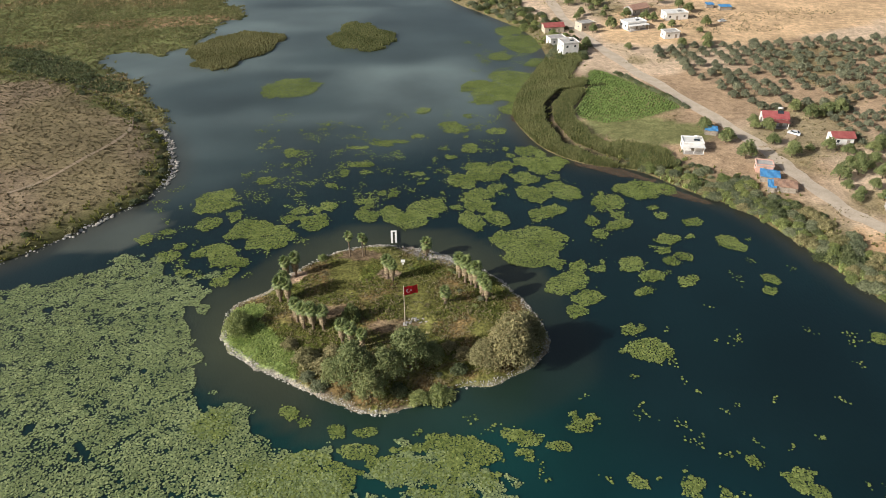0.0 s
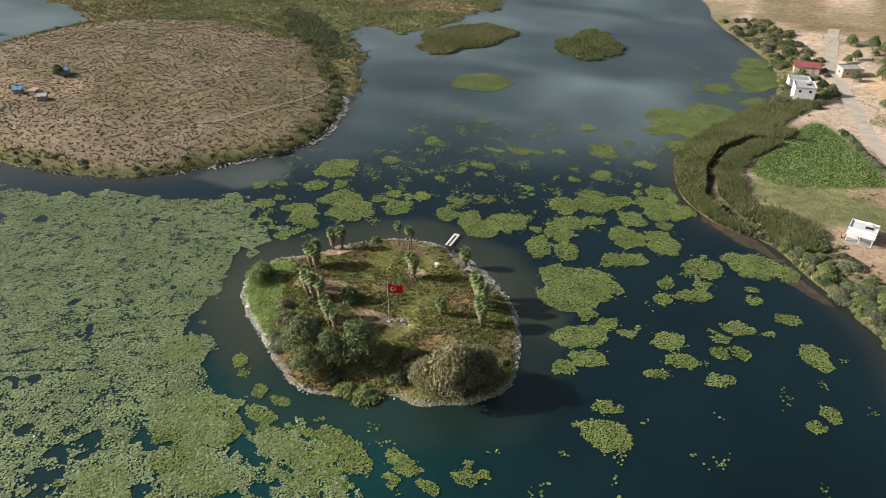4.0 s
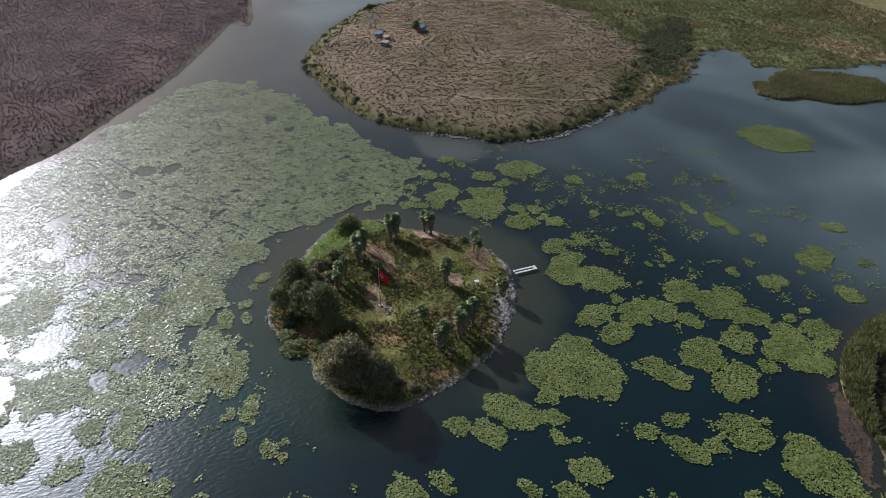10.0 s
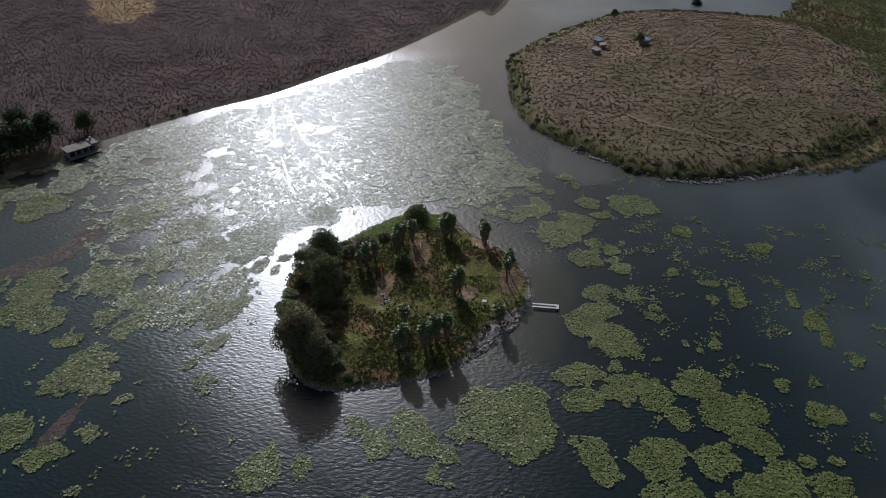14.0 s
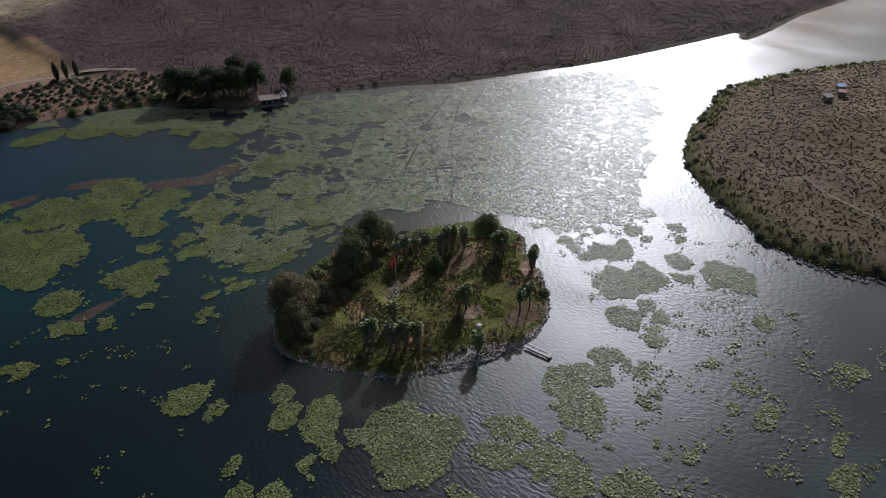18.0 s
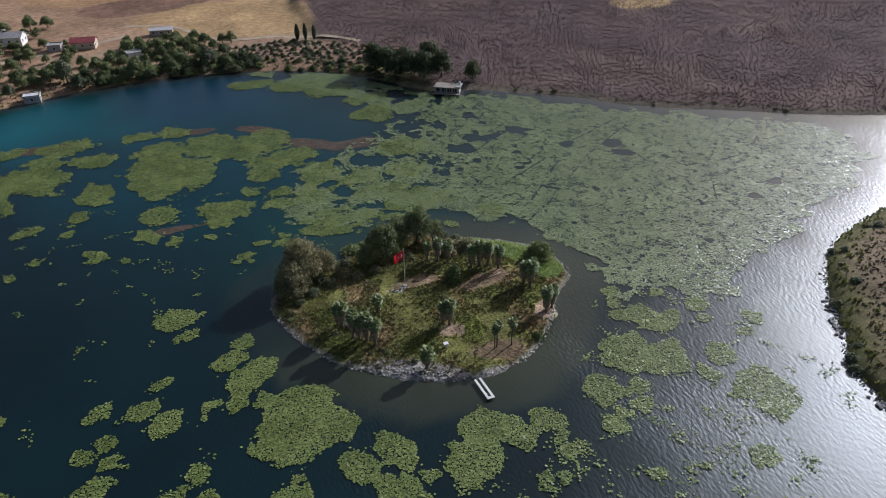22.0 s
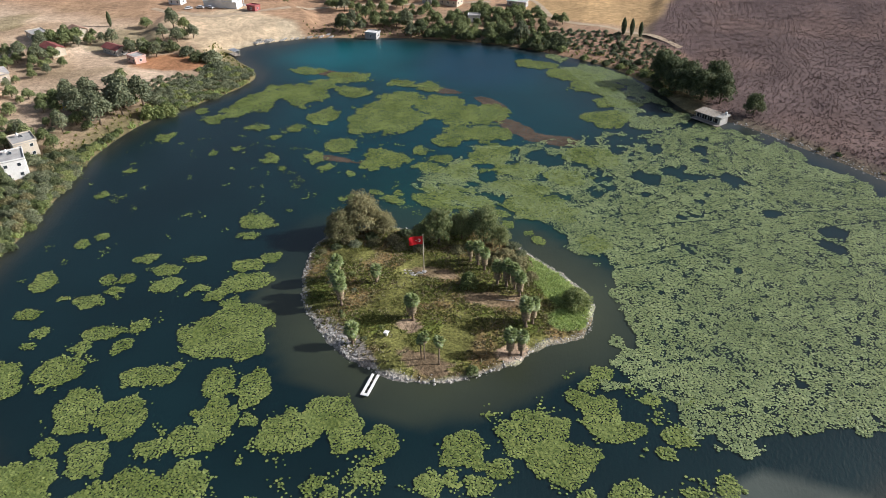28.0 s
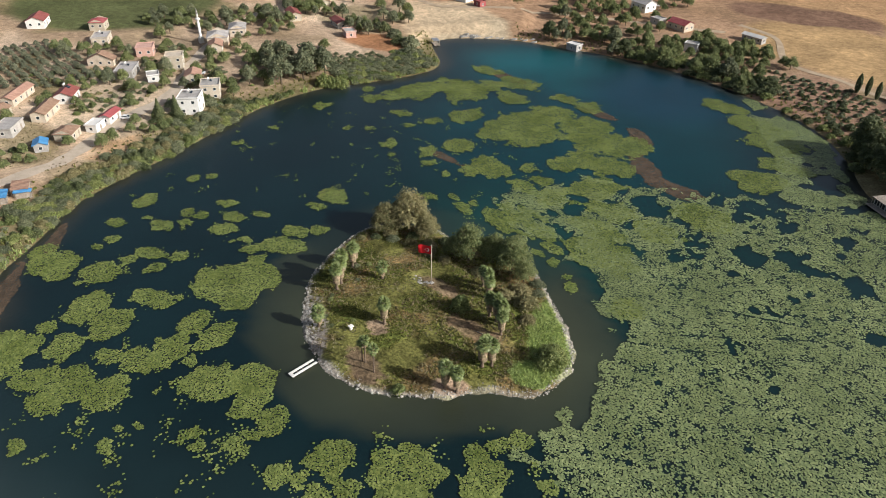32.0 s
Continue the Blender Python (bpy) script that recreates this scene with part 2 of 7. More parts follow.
M_OLIVE = material("olive_leaves", (0.15, 0.162, 0.1), (0.27, 0.285, 0.19), 0.5, 0.65, vary=0.2, island=0.3, thin=0.3)
M_LEAF_SOFT = material("soft_green_leaves", (0.125, 0.152, 0.055), (0.25, 0.28, 0.115), 0.4, 0.65, vary=0.15, island=0.3, thin=0.15)
M_LEAF_BROWN = material("dull_brown_leaves", (0.165, 0.152, 0.068), (0.315, 0.288, 0.138), 0.5, 0.7, vary=0.15, island=0.35, thin=0.12)
M_LEAF_BRIGHT = material("bright_leaves", (0.15, 0.185, 0.058), (0.3, 0.335, 0.13), 0.5, 0.6, vary=0.25, island=0.35, thin=0.3)
M_REED = material("reed_leaves", (0.11, 0.128, 0.045), (0.22, 0.228, 0.095), 0.08, 0.7, vary=0.1, island=0.35, thin=0.25)
M_MARSH = material("marsh_grass", (0.15, 0.15, 0.06), (0.26, 0.25, 0.115), 0.05, 0.8, island=0.3, thin=0.25)
M_REED_DRY = material("dry_reeds", (0.195, 0.150, 0.068), (0.360, 0.270, 0.135), 0.08, 0.8, island=0.4)
M_GRASS = material("meadow_grass", (0.115, 0.13, 0.03), (0.245, 0.24, 0.07), 0.15, 0.8, island=0.35, thin=0.3)
M_GRASS_LUSH = material("lush_grass", (0.3, 0.39, 0.11), (0.43, 0.5, 0.19), 0.25, 0.7, island=0.2, thin=0.45)
M_TUSSOCK = material("straw_tussock", (0.15, 0.125, 0.065), (0.27, 0.225, 0.12), 0.06, 0.9, island=0.15)
M_TUSSOCK_DARK = material("olive_tussock", (0.13, 0.105, 0.058), (0.22, 0.18, 0.1), 0.06, 0.9, island=0.15)
M_CHAR = material("charred_scrub", (0.17, 0.122, 0.108), (0.31, 0.232, 0.2), 0.05, 0.9, island=0.2)
M_BARK = material("bark", (0.07, 0.05, 0.035), (0.2, 0.15, 0.1), 2.0, 0.9, 0.5)
M_PALM_TRUNK = material("palm_trunk", (0.12, 0.085, 0.06), (0.28, 0.21, 0.15), 3.0, 0.9, 0.6)
M_PALM_SKIRT = material("dead_fronds", (0.17, 0.128, 0.075), (0.36, 0.285, 0.18), 1.5, 0.9, island=0.4)
M_PALM_LEAF = material("palm_leaf", (0.085, 0.125, 0.038), (0.21, 0.26, 0.095), 1.0, 0.42, island=0.4, spec=0.45, thin=0.25)
M_STONE = material("pale_stone", (0.28, 0.26, 0.23), (0.55, 0.52, 0.47), 0.8, 0.9, 0.4, vary=0.3)
M_ROAD = material("dusty_road", (0.42, 0.345, 0.265), (0.56, 0.47, 0.37), 0.3, 0.95, 0.2)
M_TRACK = material("dirt_track", (0.36, 0.27, 0.18), (0.5, 0.39, 0.27), 0.3, 0.95, 0.2)
M_PATH = material("worn_path", (0.27, 0.205, 0.135), (0.36, 0.28, 0.19), 0.5, 0.95, 0.1)
M_CROP = material("vegetable_leaves", (0.115, 0.185, 0.042), (0.2, 0.275, 0.08), 0.3, 0.7, island=0.22)
M_WHITE = material("white_paint", (0.66, 0.64, 0.6), (0.82, 0.8, 0.77), 0.4, 0.7, 0.1, vary=0.06)
M_CREAM = material("cream_plaster", (0.42, 0.36, 0.275), (0.62, 0.54, 0.43), 0.4, 0.8, 0.1, vary=0.15)
M_GREY = material("grey_concrete", (0.3, 0.28, 0.26), (0.48, 0.46, 0.43), 0.4, 0.9, 0.2, vary=0.15)
M_PINK = material("pink_plaster", (0.5, 0.3, 0.24), (0.64, 0.42, 0.35), 0.4, 0.8, 0.1)
M_ROOF_RED = material("red_roof_sheet", (0.25, 0.06, 0.055), (0.37, 0.12, 0.11), 0.5, 0.55, 0.15, vary=0.15)
M_ROOF_TILE = material("clay_tiles", (0.29, 0.165, 0.115), (0.44, 0.285, 0.205), 0.8, 0.85, 0.4, vary=0.2)
M_ROOF_GREY = material("weathered_roof", (0.3, 0.28, 0.27), (0.5, 0.47, 0.44), 0.5, 0.85, 0.2, vary=0.2)
M_BLUE = material("blue_tarpaulin", (0.05, 0.2, 0.45), (0.12, 0.34, 0.6), 0.8, 0.5, 0.1)
M_METAL = material("grey_metal", (0.45, 0.45, 0.46), (0.62, 0.62, 0.63), 1.0, 0.45, metal=0.7)
M_WOOD = material("grey_wood", (0.22, 0.18, 0.14), (0.42, 0.37, 0.31), 1.5, 0.85, 0.3)
M_BAY_SHADE = material("opening_shade", (0.02, 0.02, 0.022), (0.045, 0.045, 0.05), 1.0, 0.3)
M_GLASS = material("window_glass", (0.02, 0.03, 0.035), (0.05, 0.06, 0.07), 0.6, 0.08, spec=0.6)
M_RED = material("red_cloth", (0.62, 0.012, 0.02), (0.75, 0.025, 0.035), 2.0, 0.7)
M_CLOTH = material("white_cloth", (0.75, 0.75, 0.75), (0.85, 0.85, 0.85), 2.0, 0.7)
M_RUBBER = material("rubber", (0.012, 0.012, 0.012), (0.03, 0.03, 0.03), 4.0, 0.8)
M_CAR_WHITE = material("white_car_paint", (0.72, 0.72, 0.72), (0.8, 0.8, 0.8), 1.0, 0.25, spec=0.5)
M_CAR_YELLOW = material("yellow_car_paint", (0.75, 0.5, 0.04), (0.8, 0.56, 0.06), 1.0, 0.25, spec=0.5)

# ---- the plan: K metres to one unit of the plan ----
K = 1.4
rng = np.random.default_rng(7)


def vnoise(x, y, size, seed):
    """Smooth value noise, 0 to 1, with features of that size."""
    u, v = np.asarray(x, float) / size + 17.3 * seed, np.asarray(y, float) / size - 9.1 * seed
    i, j = np.floor(u), np.floor(v)
    f, g = u - i, v - j
    f, g = f * f * (3 - 2 * f), g * g * (3 - 2 * g)

    def corner(a, b):
        s = np.sin(a * 127.1 + b * 311.7 + seed * 74.7) * 43758.5453
        return s - np.floor(s)
    return (corner(i, j) * (1 - f) + corner(i + 1, j) * f) * (1 - g) + (corner(i, j + 1) * (1 - f) + corner(i + 1, j + 1) * f) * g


def fbm(x, y, size, seed, octaves=3):
    total, weight = 0.0, 0.0
    for o in range(octaves):
        total = total + vnoise(x, y, size / 2 ** o, seed + 31 * o) * 0.5 ** o
        weight += 0.5 ** o
    return total / weight


def smooth(a, b, v):
    s = np.clip((v - a) / (b - a), 0, 1)
    return s * s * (3 - 2 * s)


def outline(points, steps=5):
    """A closed smooth line through points of the plan, in metres."""
    p = np.array(points, float) * K
    a, b, c, d = np.roll(p, 1, 0), p, np.roll(p, -1, 0), np.roll(p, -2, 0)
    rows = []
    for s in np.arange(steps) / steps:
        rows.append(0.5 * (2 * b + (c - a) * s + (2 * a - 5 * b + 4 * c - d) * s ** 2 + (3 * b - a - 3 * c + d) * s ** 3))
    return np.stack(rows, 1).reshape(-1, 2)


def inside_by(x, y, line):
    """Metres by which points lie inside a closed line (negative outside)."""
    x, y = np.asarray(x, float).ravel(), np.asarray(y, float).ravel()
    best, odd = np.full(x.shape, 1e12), np.zeros(x.shape, bool)
    for (ax, ay), (bx, by) in zip(line, np.roll(line, -1, 0)):
        ex, ey = bx - ax, by - ay
        s = np.clip(((x - ax) * ex + (y - ay) * ey) / (ex * ex + ey * ey + 1e-9), 0, 1)
        best = np.minimum(best, (x - ax - s * ex) ** 2 + (y - ay - s * ey) ** 2)
        if ay != by:
            odd ^= ((ay > y) != (by > y)) & (x < ax + (y - ay) * ex / ey)
    return np.sqrt(best) * np.where(odd, 1, -1)


MAINLAND = outline([(8, 310), (18, 292), (28, 275), (35, 260), (38, 234), (32, 217), (22, 188), (23, 173), (28, 160), (37, 152), (47, 149), (56, 139),
                    (65, 130), (71, 117), (76, 102), (86, 78), (89, 67), (90, 53), (86, 40), (81, 21), (84, 9), (100, -2), (103, -10), (98, -18),
                    (86, -28), (70, -34), (50, -40), (25, -42), (0, -38), (-21, -29), (-35, -15), (-41, -6)] + [(-47, 0), (-58, 3), (-74, 14), (-85, 22),
                    (-97, 33), (-118, 45), (-141, 58), (-171, 70), (-200, 80), (-240, 92), (-700, 110), (-700, -700), (700, -700), (700, 700), (-60, 700), (-30, 400)])
MOUND = outline([(-64, 138), (-62, 150), (-66, 163), (-71, 173), (-84, 190), (-103, 207), (-125, 222), (-165, 224), (-198, 210), (-212, 178), (-210, 144),
                 (-189, 122), (-160, 105), (-140, 99), (-123, 101), (-108, 103), (-92, 108), (-80, 117), (-70, 130)])
MARSH = outline([(-66, 170), (-74, 186), (-80, 195), (-90, 213), (-103, 236), (-90, 246), (-80, 262), (-76, 280), (-84, 312), (-110, 420), (-500, 420),
                 (-420, 250), (-240, 205), (-205, 190), (-190, 200), (-160, 212), (-122, 212), (-98, 198), (-80, 182), (-70, 172)])
ISLET_DRY = outline([(-77, 226), (-82, 240), (-80, 253), (-67, 266), (-55, 260), (-55, 246), (-58, 236), (-68, 224)])
ISLET_GREEN = outline([(-34, 250), (-36, 264), (-32, 273), (-21, 270), (-14, 258), (-15, 246), (-25, 239)])
ISLAND = outline([(17.5, 89), (15.5, 97), (11, 106), (5, 111.5), (-2, 116), (-9, 118), (-15, 118), (-21, 115.5), (-27, 110), (-31, 103.5), (-36, 99.5), (-37, 95),
                  (-35.5, 89), (-30, 84), (-23, 79.5), (-15, 75), (-10, 73), (-4, 74.5), (2, 78), (8, 79), (14, 83)], 8)


CROP = outline([(49, 215), (56, 210), (67, 186), (64, 180), (46, 173), (38, 180), (43, 195)], 4)
MOAT = np.array([(50, 202), (44, 199.5), (37, 197), (31.5, 187), (30.5, 176), (33, 163), (39, 156), (45, 152)], float) * K


def from_moat(a, b):
    """Metres to the middle of the ditch in the eastern reeds."""
    best = np.full(np.shape(a), 1e9)
    for p, q in zip(MOAT[:-1], MOAT[1:]):
        e = q - p
        s = np.clip(((a - p[0]) * e[0] + (b - p[1]) * e[1]) / (e @ e), 0, 1)
        best = np.minimum(best, np.hypot(a - p[0] - s * e[0], b - p[1] - s * e[1]))
    return best


def blob(x, y, cx, cy, rx, ry, turn=0.0, ragged=0.25, seed=1):
    """1 inside an uneven patch of the plan, 0 outside, with a soft edge."""
    u, v = x - cx * K, y - cy * K
    c, s = math.cos(radians(turn)), math.sin(radians(turn))
    r = np.hypot((u * c + v * s) / (rx * K), (v * c - u * s) / (ry * K))
    return smooth(1.08, 0.92, r + ragged * (fbm(x, y, 0.7 * min(rx, ry) * K, seed) - 0.5) * 2)


def burnt_share(x, y):
    """How far a place lies on the burnt western slope."""
    u, v = x / K, y / K
    edge = np.where(v > -20, -49, np.where(v > -62, -49 + (-20 - v) * 0.55, -26))
    return smooth(-3, 3, edge - u + 4 * (fbm(x, y, 25, 5) - 0.5)) * smooth(-150, -110, v + 60 * smooth(-40, -120, u))


def ragged(x, y, line):
    """Metres inside a marshy outline whose edge is broken by tongues of reed."""
    small = 1.0 if line is not MARSH else 2.2
    return inside_by(x, y, line) + small * (13 * (fbm(x, y, 11 * small, 88) - 0.5) + 4 * (fbm(x, y, 3, 89, 2) - 0.5))


def ground_height(x, y):
    """Height of the ground in metres, lake bed included."""
    x, y = np.asarray(x, float).ravel(), np.asarray(y, float).ravel()
    d = inside_by(x, y, MAINLAND)
    burnt = burnt_share(x, y)
    z = np.where(d > 0, 1.3 * (1 - np.exp(-d / 5)) + 0.028 * np.minimum(d, 400) + burnt * 0.03 * np.minimum(d, 250), np.maximum(-4.0, 0.2 * d))
    cove = blob(x, y, 118, -28, 30, 30, 0, 0.1) * (d > 0)
    z = z + cove * 2.5 * smooth(3, 14, d)
    dm = inside_by(x, y, MOUND)
    z = np.maximum(z, np.where(dm > 0, 0.9 * (1 - np.exp(-dm / 3)) + 7.6 * (1 - np.exp(-dm / 42)), -99))
    for line, top in ((MARSH, 0.35), (ISLET_DRY, 0.6), (ISLET_GREEN, 0.35)):
        di = ragged(x, y, line)
        z = np.maximum(z, np.where(di > 0, top * (1 - np.exp(-di / 2)), -99))
    rough = (fbm(x, y, 14, 3, 1) - 0.5) * 0.7 + (fbm(x, y, 60, 4) - 0.5) * 2.0
    z = z - 0.7 * smooth(2.6, 1.2, from_moat(x, y)) * (z > 0)
    return z + np.where(z > 0.1, rough * smooth(2, 25, np.maximum(d, dm)), 0)


def ground_colour(x, y):
    """Bare colour of the ground by its place on the plan."""
    n = x.shape[0]
    col = np.tile(np.array([0.56, 0.425, 0.3]), (n, 1))

    def lay(mask, rgb):
        m = np.clip(mask, 0, 1)[:, None]
        col[:] = col * (1 - m) + np.array(rgb) * m
    d = inside_by(x, y, MAINLAND)
    lay(0.75 * smooth(0.45, 0.6, fbm(x, y, 45, 11)), (0.31, 0.21, 0.125))
    lay(0.6 * smooth(0.5, 0.65, fbm(x, y, 22, 12)), (0.17, 0.15, 0.06))
    lay(smooth(17, 6, d) * 0.8, (0.15, 0.135, 0.06))
    lay(burnt_share(x, y), (0.135, 0.095, 0.086))
    lay(burnt_share(x, y) * 0.5 * smooth(0.5, 0.7, fbm(x, y, 30, 14)), (0.2, 0.13, 0.105))
    lay(burnt_share(x, y) * smooth(7, 1, d), (0.2, 0.16, 0.11))
    lay(0.92 * smooth(-2, -30, y / K) * smooth(-30, 0, x / K) * (d > 0), (0.35, 0.22, 0.132))
    lay(blob(x, y, 2, -98, 34, 26, -25), (0.43, 0.285, 0.14))
    lay(blob(x, y, 25, -160, 60, 30, 0), (0.4, 0.25, 0.13))
    lay(blob(x, y, 30, -128, 30, 12, 10), (0.2, 0.12, 0.08))
    lay(0.85 * blob(x, y, -14, -45, 27, 17, -25, 0.2) * (d > 2), (0.33, 0.2, 0.135))
    lay(0.6 * blob(x, y, 35, -62, 38, 16, 0, 0.3) * (d > 2), (0.36, 0.25, 0.16))
    lay(blob(x, y, -165, -55, 30, 12, 30), (0.5, 0.34, 0.17))
    lay(blob(x, y, 112, 13, 14, 8, 20), (0.36, 0.18, 0.09))
    lay(blob(x, y, 105, -22, 24, 14, -30) * (d > 0), (0.5, 0.4, 0.27))
    lay(blob(x, y, 135, -60, 60, 22, -10), (0.38, 0.24, 0.145))
    lay(0.65 * blob(x, y, 140, 62, 48, 45, 0, 0.3) * (d > 6), (0.37, 0.265, 0.175))
    lay(blob(x, y, 215, 62, 42, 36, 0, 0.1), (0.1, 0.11, 0.045))
    lay(smooth(-2, 2, inside_by(x, y, CROP)), (0.1, 0.12, 0.04))
    lay(smooth(2.6, 1.4, from_moat(x, y)), (0.035, 0.035, 0.022))
    lay(blob(x, y, 54, 169, 17, 8, -20), (0.2, 0.2, 0.085))
    lay(blob(x, y, 118, 268, 60, 28, 10), (0.57, 0.4, 0.24))
    lay(blob(x, y, 88, 112, 9, 5, -50), (0.5, 0.33, 0.19))
    lay(0.8 * blob(x, y, 112, 100, 26, 14, -35, 0.4), (0.55, 0.43, 0.3))
    lay(0.8 * blob(x, y, 115, -20, 30, 18, -30, 0.3) * (d > 5), (0.56, 0.43, 0.28))
    dm = inside_by(x, y, MOUND)
    lay(smooth(-1, 1, dm), (0.25, 0.19, 0.122))
    lay(smooth(-1, 1, dm) * 0.7 * smooth(0.45, 0.65, fbm(x, y, 30, 15)), (0.2, 0.165, 0.085))
    lay(smooth(-1, 1, dm) * smooth(14, 4, dm + 6 * fbm(x, y, 12, 16)), (0.12, 0.12, 0.045))
    lay(smooth(-1, 1, dm) * blob(x, y, -150, 132, 18, 9, 20), (0.3, 0.22, 0.14))
    for line, rgb in ((MARSH, (0.15, 0.16, 0.06)), (ISLET_DRY, (0.17, 0.14, 0.05)), (ISLET_GREEN, (0.1, 0.11, 0.03))):
        lay(smooth(-1, 1, ragged(x, y, line)), rgb)
    lay(0.8 * smooth(-1, 1, inside_by(x, y, MARSH)) * smooth(0.5, 0.62, fbm(x, y, 50, 18)), (0.25, 0.2, 0.1))
    lay(smooth(-1, 1, inside_by(x, y, MARSH)) * blob(x, y, -104, 279, 34, 7, 8, 0.4), (0.3, 0.2, 0.11))
    lay(smooth(-1, 1, inside_by(x, y, MARSH)) * blob(x, y, -118, 222, 34, 8, -38, 0.4), (0.09, 0.085, 0.045))
    return col


def sheet(name, xs, ys, height, colour, attribute, mat, share=lambda x, y: np.ones(x.size)):
    """A grid of ground or water with a colour for each point."""
    gx, gy = np.meshgrid(xs, ys)
    gx, gy = gx.ravel(), gy.ravel()
    gz = height(gx, gy)
    nx, ny = len(xs), len(ys)
    i = (np.arange(ny - 1)[:, None] * nx + np.arange(nx - 1)).ravel()
    me = bpy.data.meshes.new(name)
    me.from_pydata(np.stack([gx, gy, gz], 1).tolist(), [], np.stack([i, i + 1, i + 1 + nx, i + nx], 1).tolist())
    at = me.attributes.new(attribute, "FLOAT_COLOR", "POINT")
    at.data.foreach_set("color", np.concatenate([colour(gx, gy), share(gx, gy)[:, None]], 1).ravel())
    me.polygons.foreach_set("use_smooth", np.ones(len(me.polygons), bool))
    me.materials.append(mat)
    return new(name, me)


def axis(low, high, step):
    far = np.array([70, 180, 400, 900, 1900, 3600])
    return np.concatenate([low - far[::-1], np.arange(low, high + step / 2, step), high + far])


ground = sheet("ground", axis(-400, 330, 2.5), axis(-260, 440, 2.5), ground_height, ground_colour, "soil", M_GROUND)
tagged(ground, "dry sandy and charred open ground round the lake", "ground", kind="structure")


def water_colour(x, y):
    """Colour of the water: dark in the deep, murky on the shoals round the island, blue-green in the spring cove, pale
    far north with painted sky sheen.
    """
    col = np.tile(np.array([0.0045, 0.016, 0.0175]), (x.shape[0], 1))

    def lay(mask, rgb):
        m = np.clip(mask, 0, 1)[:, None]
        col[:] = col * (1 - m) + np.array(rgb) * m
    # far north: milky water, with cloud and sky reflection put into its colour
    sky_haze = smooth(0.3, 0.7, fbm(x * 0.5, y, 40, 23)) * 0.65 + 0.35
    lay(smooth(190, 330, y + 0.5 * np.minimum(x, 0) * -1) * sky_haze, (0.15, 0.19, 0.18))
    drift = 14 * (fbm(x, y, 40, 24) - 0.5)
    for cx, cy, reach, rgb in ((-25, 58, 62, (0.003, 0.022, 0.02)), (-2, 62, 36, (0.006, 0.04, 0.034)), (20, 18, 62, (0.002, 0.036, 0.043)), (62, -14, 34, (0.003, 0.075, 0.085)), (20, -22, 30, (0.004, 0.032, 0.052))):
        lay(smooth(reach, 0.2 * reach, np.hypot(x / K - cx, y / K - cy) + drift), rgb)
    di = inside_by(x, y, ISLAND)
    shelf = smooth(-12.5, -9, di + 7 * (fbm(x, y, 14, 21) - 0.5)) * (0.7 + 0.3 * smooth(-9, 0, di))
    lay(shelf * (0.35 + 0.65 * np.maximum(smooth(98, 106, y / K), smooth(-14, -24, x / K))), (0.042, 0.048, 0.028))
    lay(0.7 * blob(x, y, -66, 124, 9, 7, 40, 0.4), (0.1, 0.11, 0.09))
    d = np.maximum(inside_by(x, y, MAINLAND), inside_by(x, y, MOUND))
    lay(0.6 * smooth(-9, -1, d), (0.05, 0.045, 0.032))
    return col


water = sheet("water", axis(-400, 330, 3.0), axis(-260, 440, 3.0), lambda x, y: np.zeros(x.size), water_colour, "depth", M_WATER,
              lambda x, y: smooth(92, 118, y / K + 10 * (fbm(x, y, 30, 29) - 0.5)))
tagged(water, "dark green-blue lake water with small ripples", "water", kind="structure")


def island_height(x, y):
    d = inside_by(x, y, ISLAND) + 2.2 * (fbm(x, y, 6, 45) - 0.5) + 1.2 * (fbm(x, y, 1.8, 46, 2) - 0.5)
    z = np.where(d > 0, 0.95 * (1 - np.exp(-d / 2.2)) + 0.5 * smooth(3, 16, d), 0.45 * d)
    return np.maximum(-3, z + np.where(d > 1, 0.35 * (fbm(x, y, 5, 41) - 0.5), 0))


def island_colour(x, y):
    col = np.tile(np.array([0.155, 0.15, 0.045]), (x.size, 1))

    def lay(mask, rgb):
        m = np.clip(mask, 0, 1)[:, None]
        col[:] = col * (1 - m) + np.array(rgb) * m
    lay(0.8 * smooth(0.45, 0.65, fbm(x, y, 9, 42)), (0.2, 0.128, 0.06))
    lay(0.8 * smooth(0.48, 0.65, fbm(x, y, 6, 43)), (0.125, 0.15, 0.032))
    lay(0.8 * blob(x, y, -20, 96, 5, 2.0, 10, 0.5), (0.27, 0.185, 0.115))
    lay(0.8 * blob(x, y, -8, 92, 5, 1.6, 0, 0.5), (0.26, 0.185, 0.115))
    lay(blob(x, y, -9.5, 107, 2, 1.6, 0), (0.32, 0.23, 0.15))
    lay(blob(x, y, -27, 107, 3, 1.8, 40), (0.34, 0.24, 0.16))
    lay(blob(x, y, -29.5, 87.2, 10, 3.8, -50, 0.2), (0.22, 0.28, 0.09))
    lay(0.8 * blob(x, y, -15.5, 114, 5, 2.2, -10, 0.5), (0.19, 0.125, 0.085))
    lay(blob(x, y, -33.2, 96.5, 3.2, 2.6, 20, 0.2), (0.22, 0.28, 0.09))
    lay(blob(x, y, -1.5, 113.6, 7.5, 2.0, -32, 0.3), (0.34, 0.3, 0.26))
    d = inside_by(x, y, ISLAND)
    stony = 0.5 + 0.5 * smooth(0.4, 0.6, fbm(x, y, 12, 48)) - 0.6 * smooth(-6, 2, x / K) * smooth(96, 90, y / K)
    lay(smooth(1.6, 0.4, d + 2.2 * (fbm(x, y, 4, 44) - 0.5)) * stony, (0.36, 0.32, 0.27))
    return col


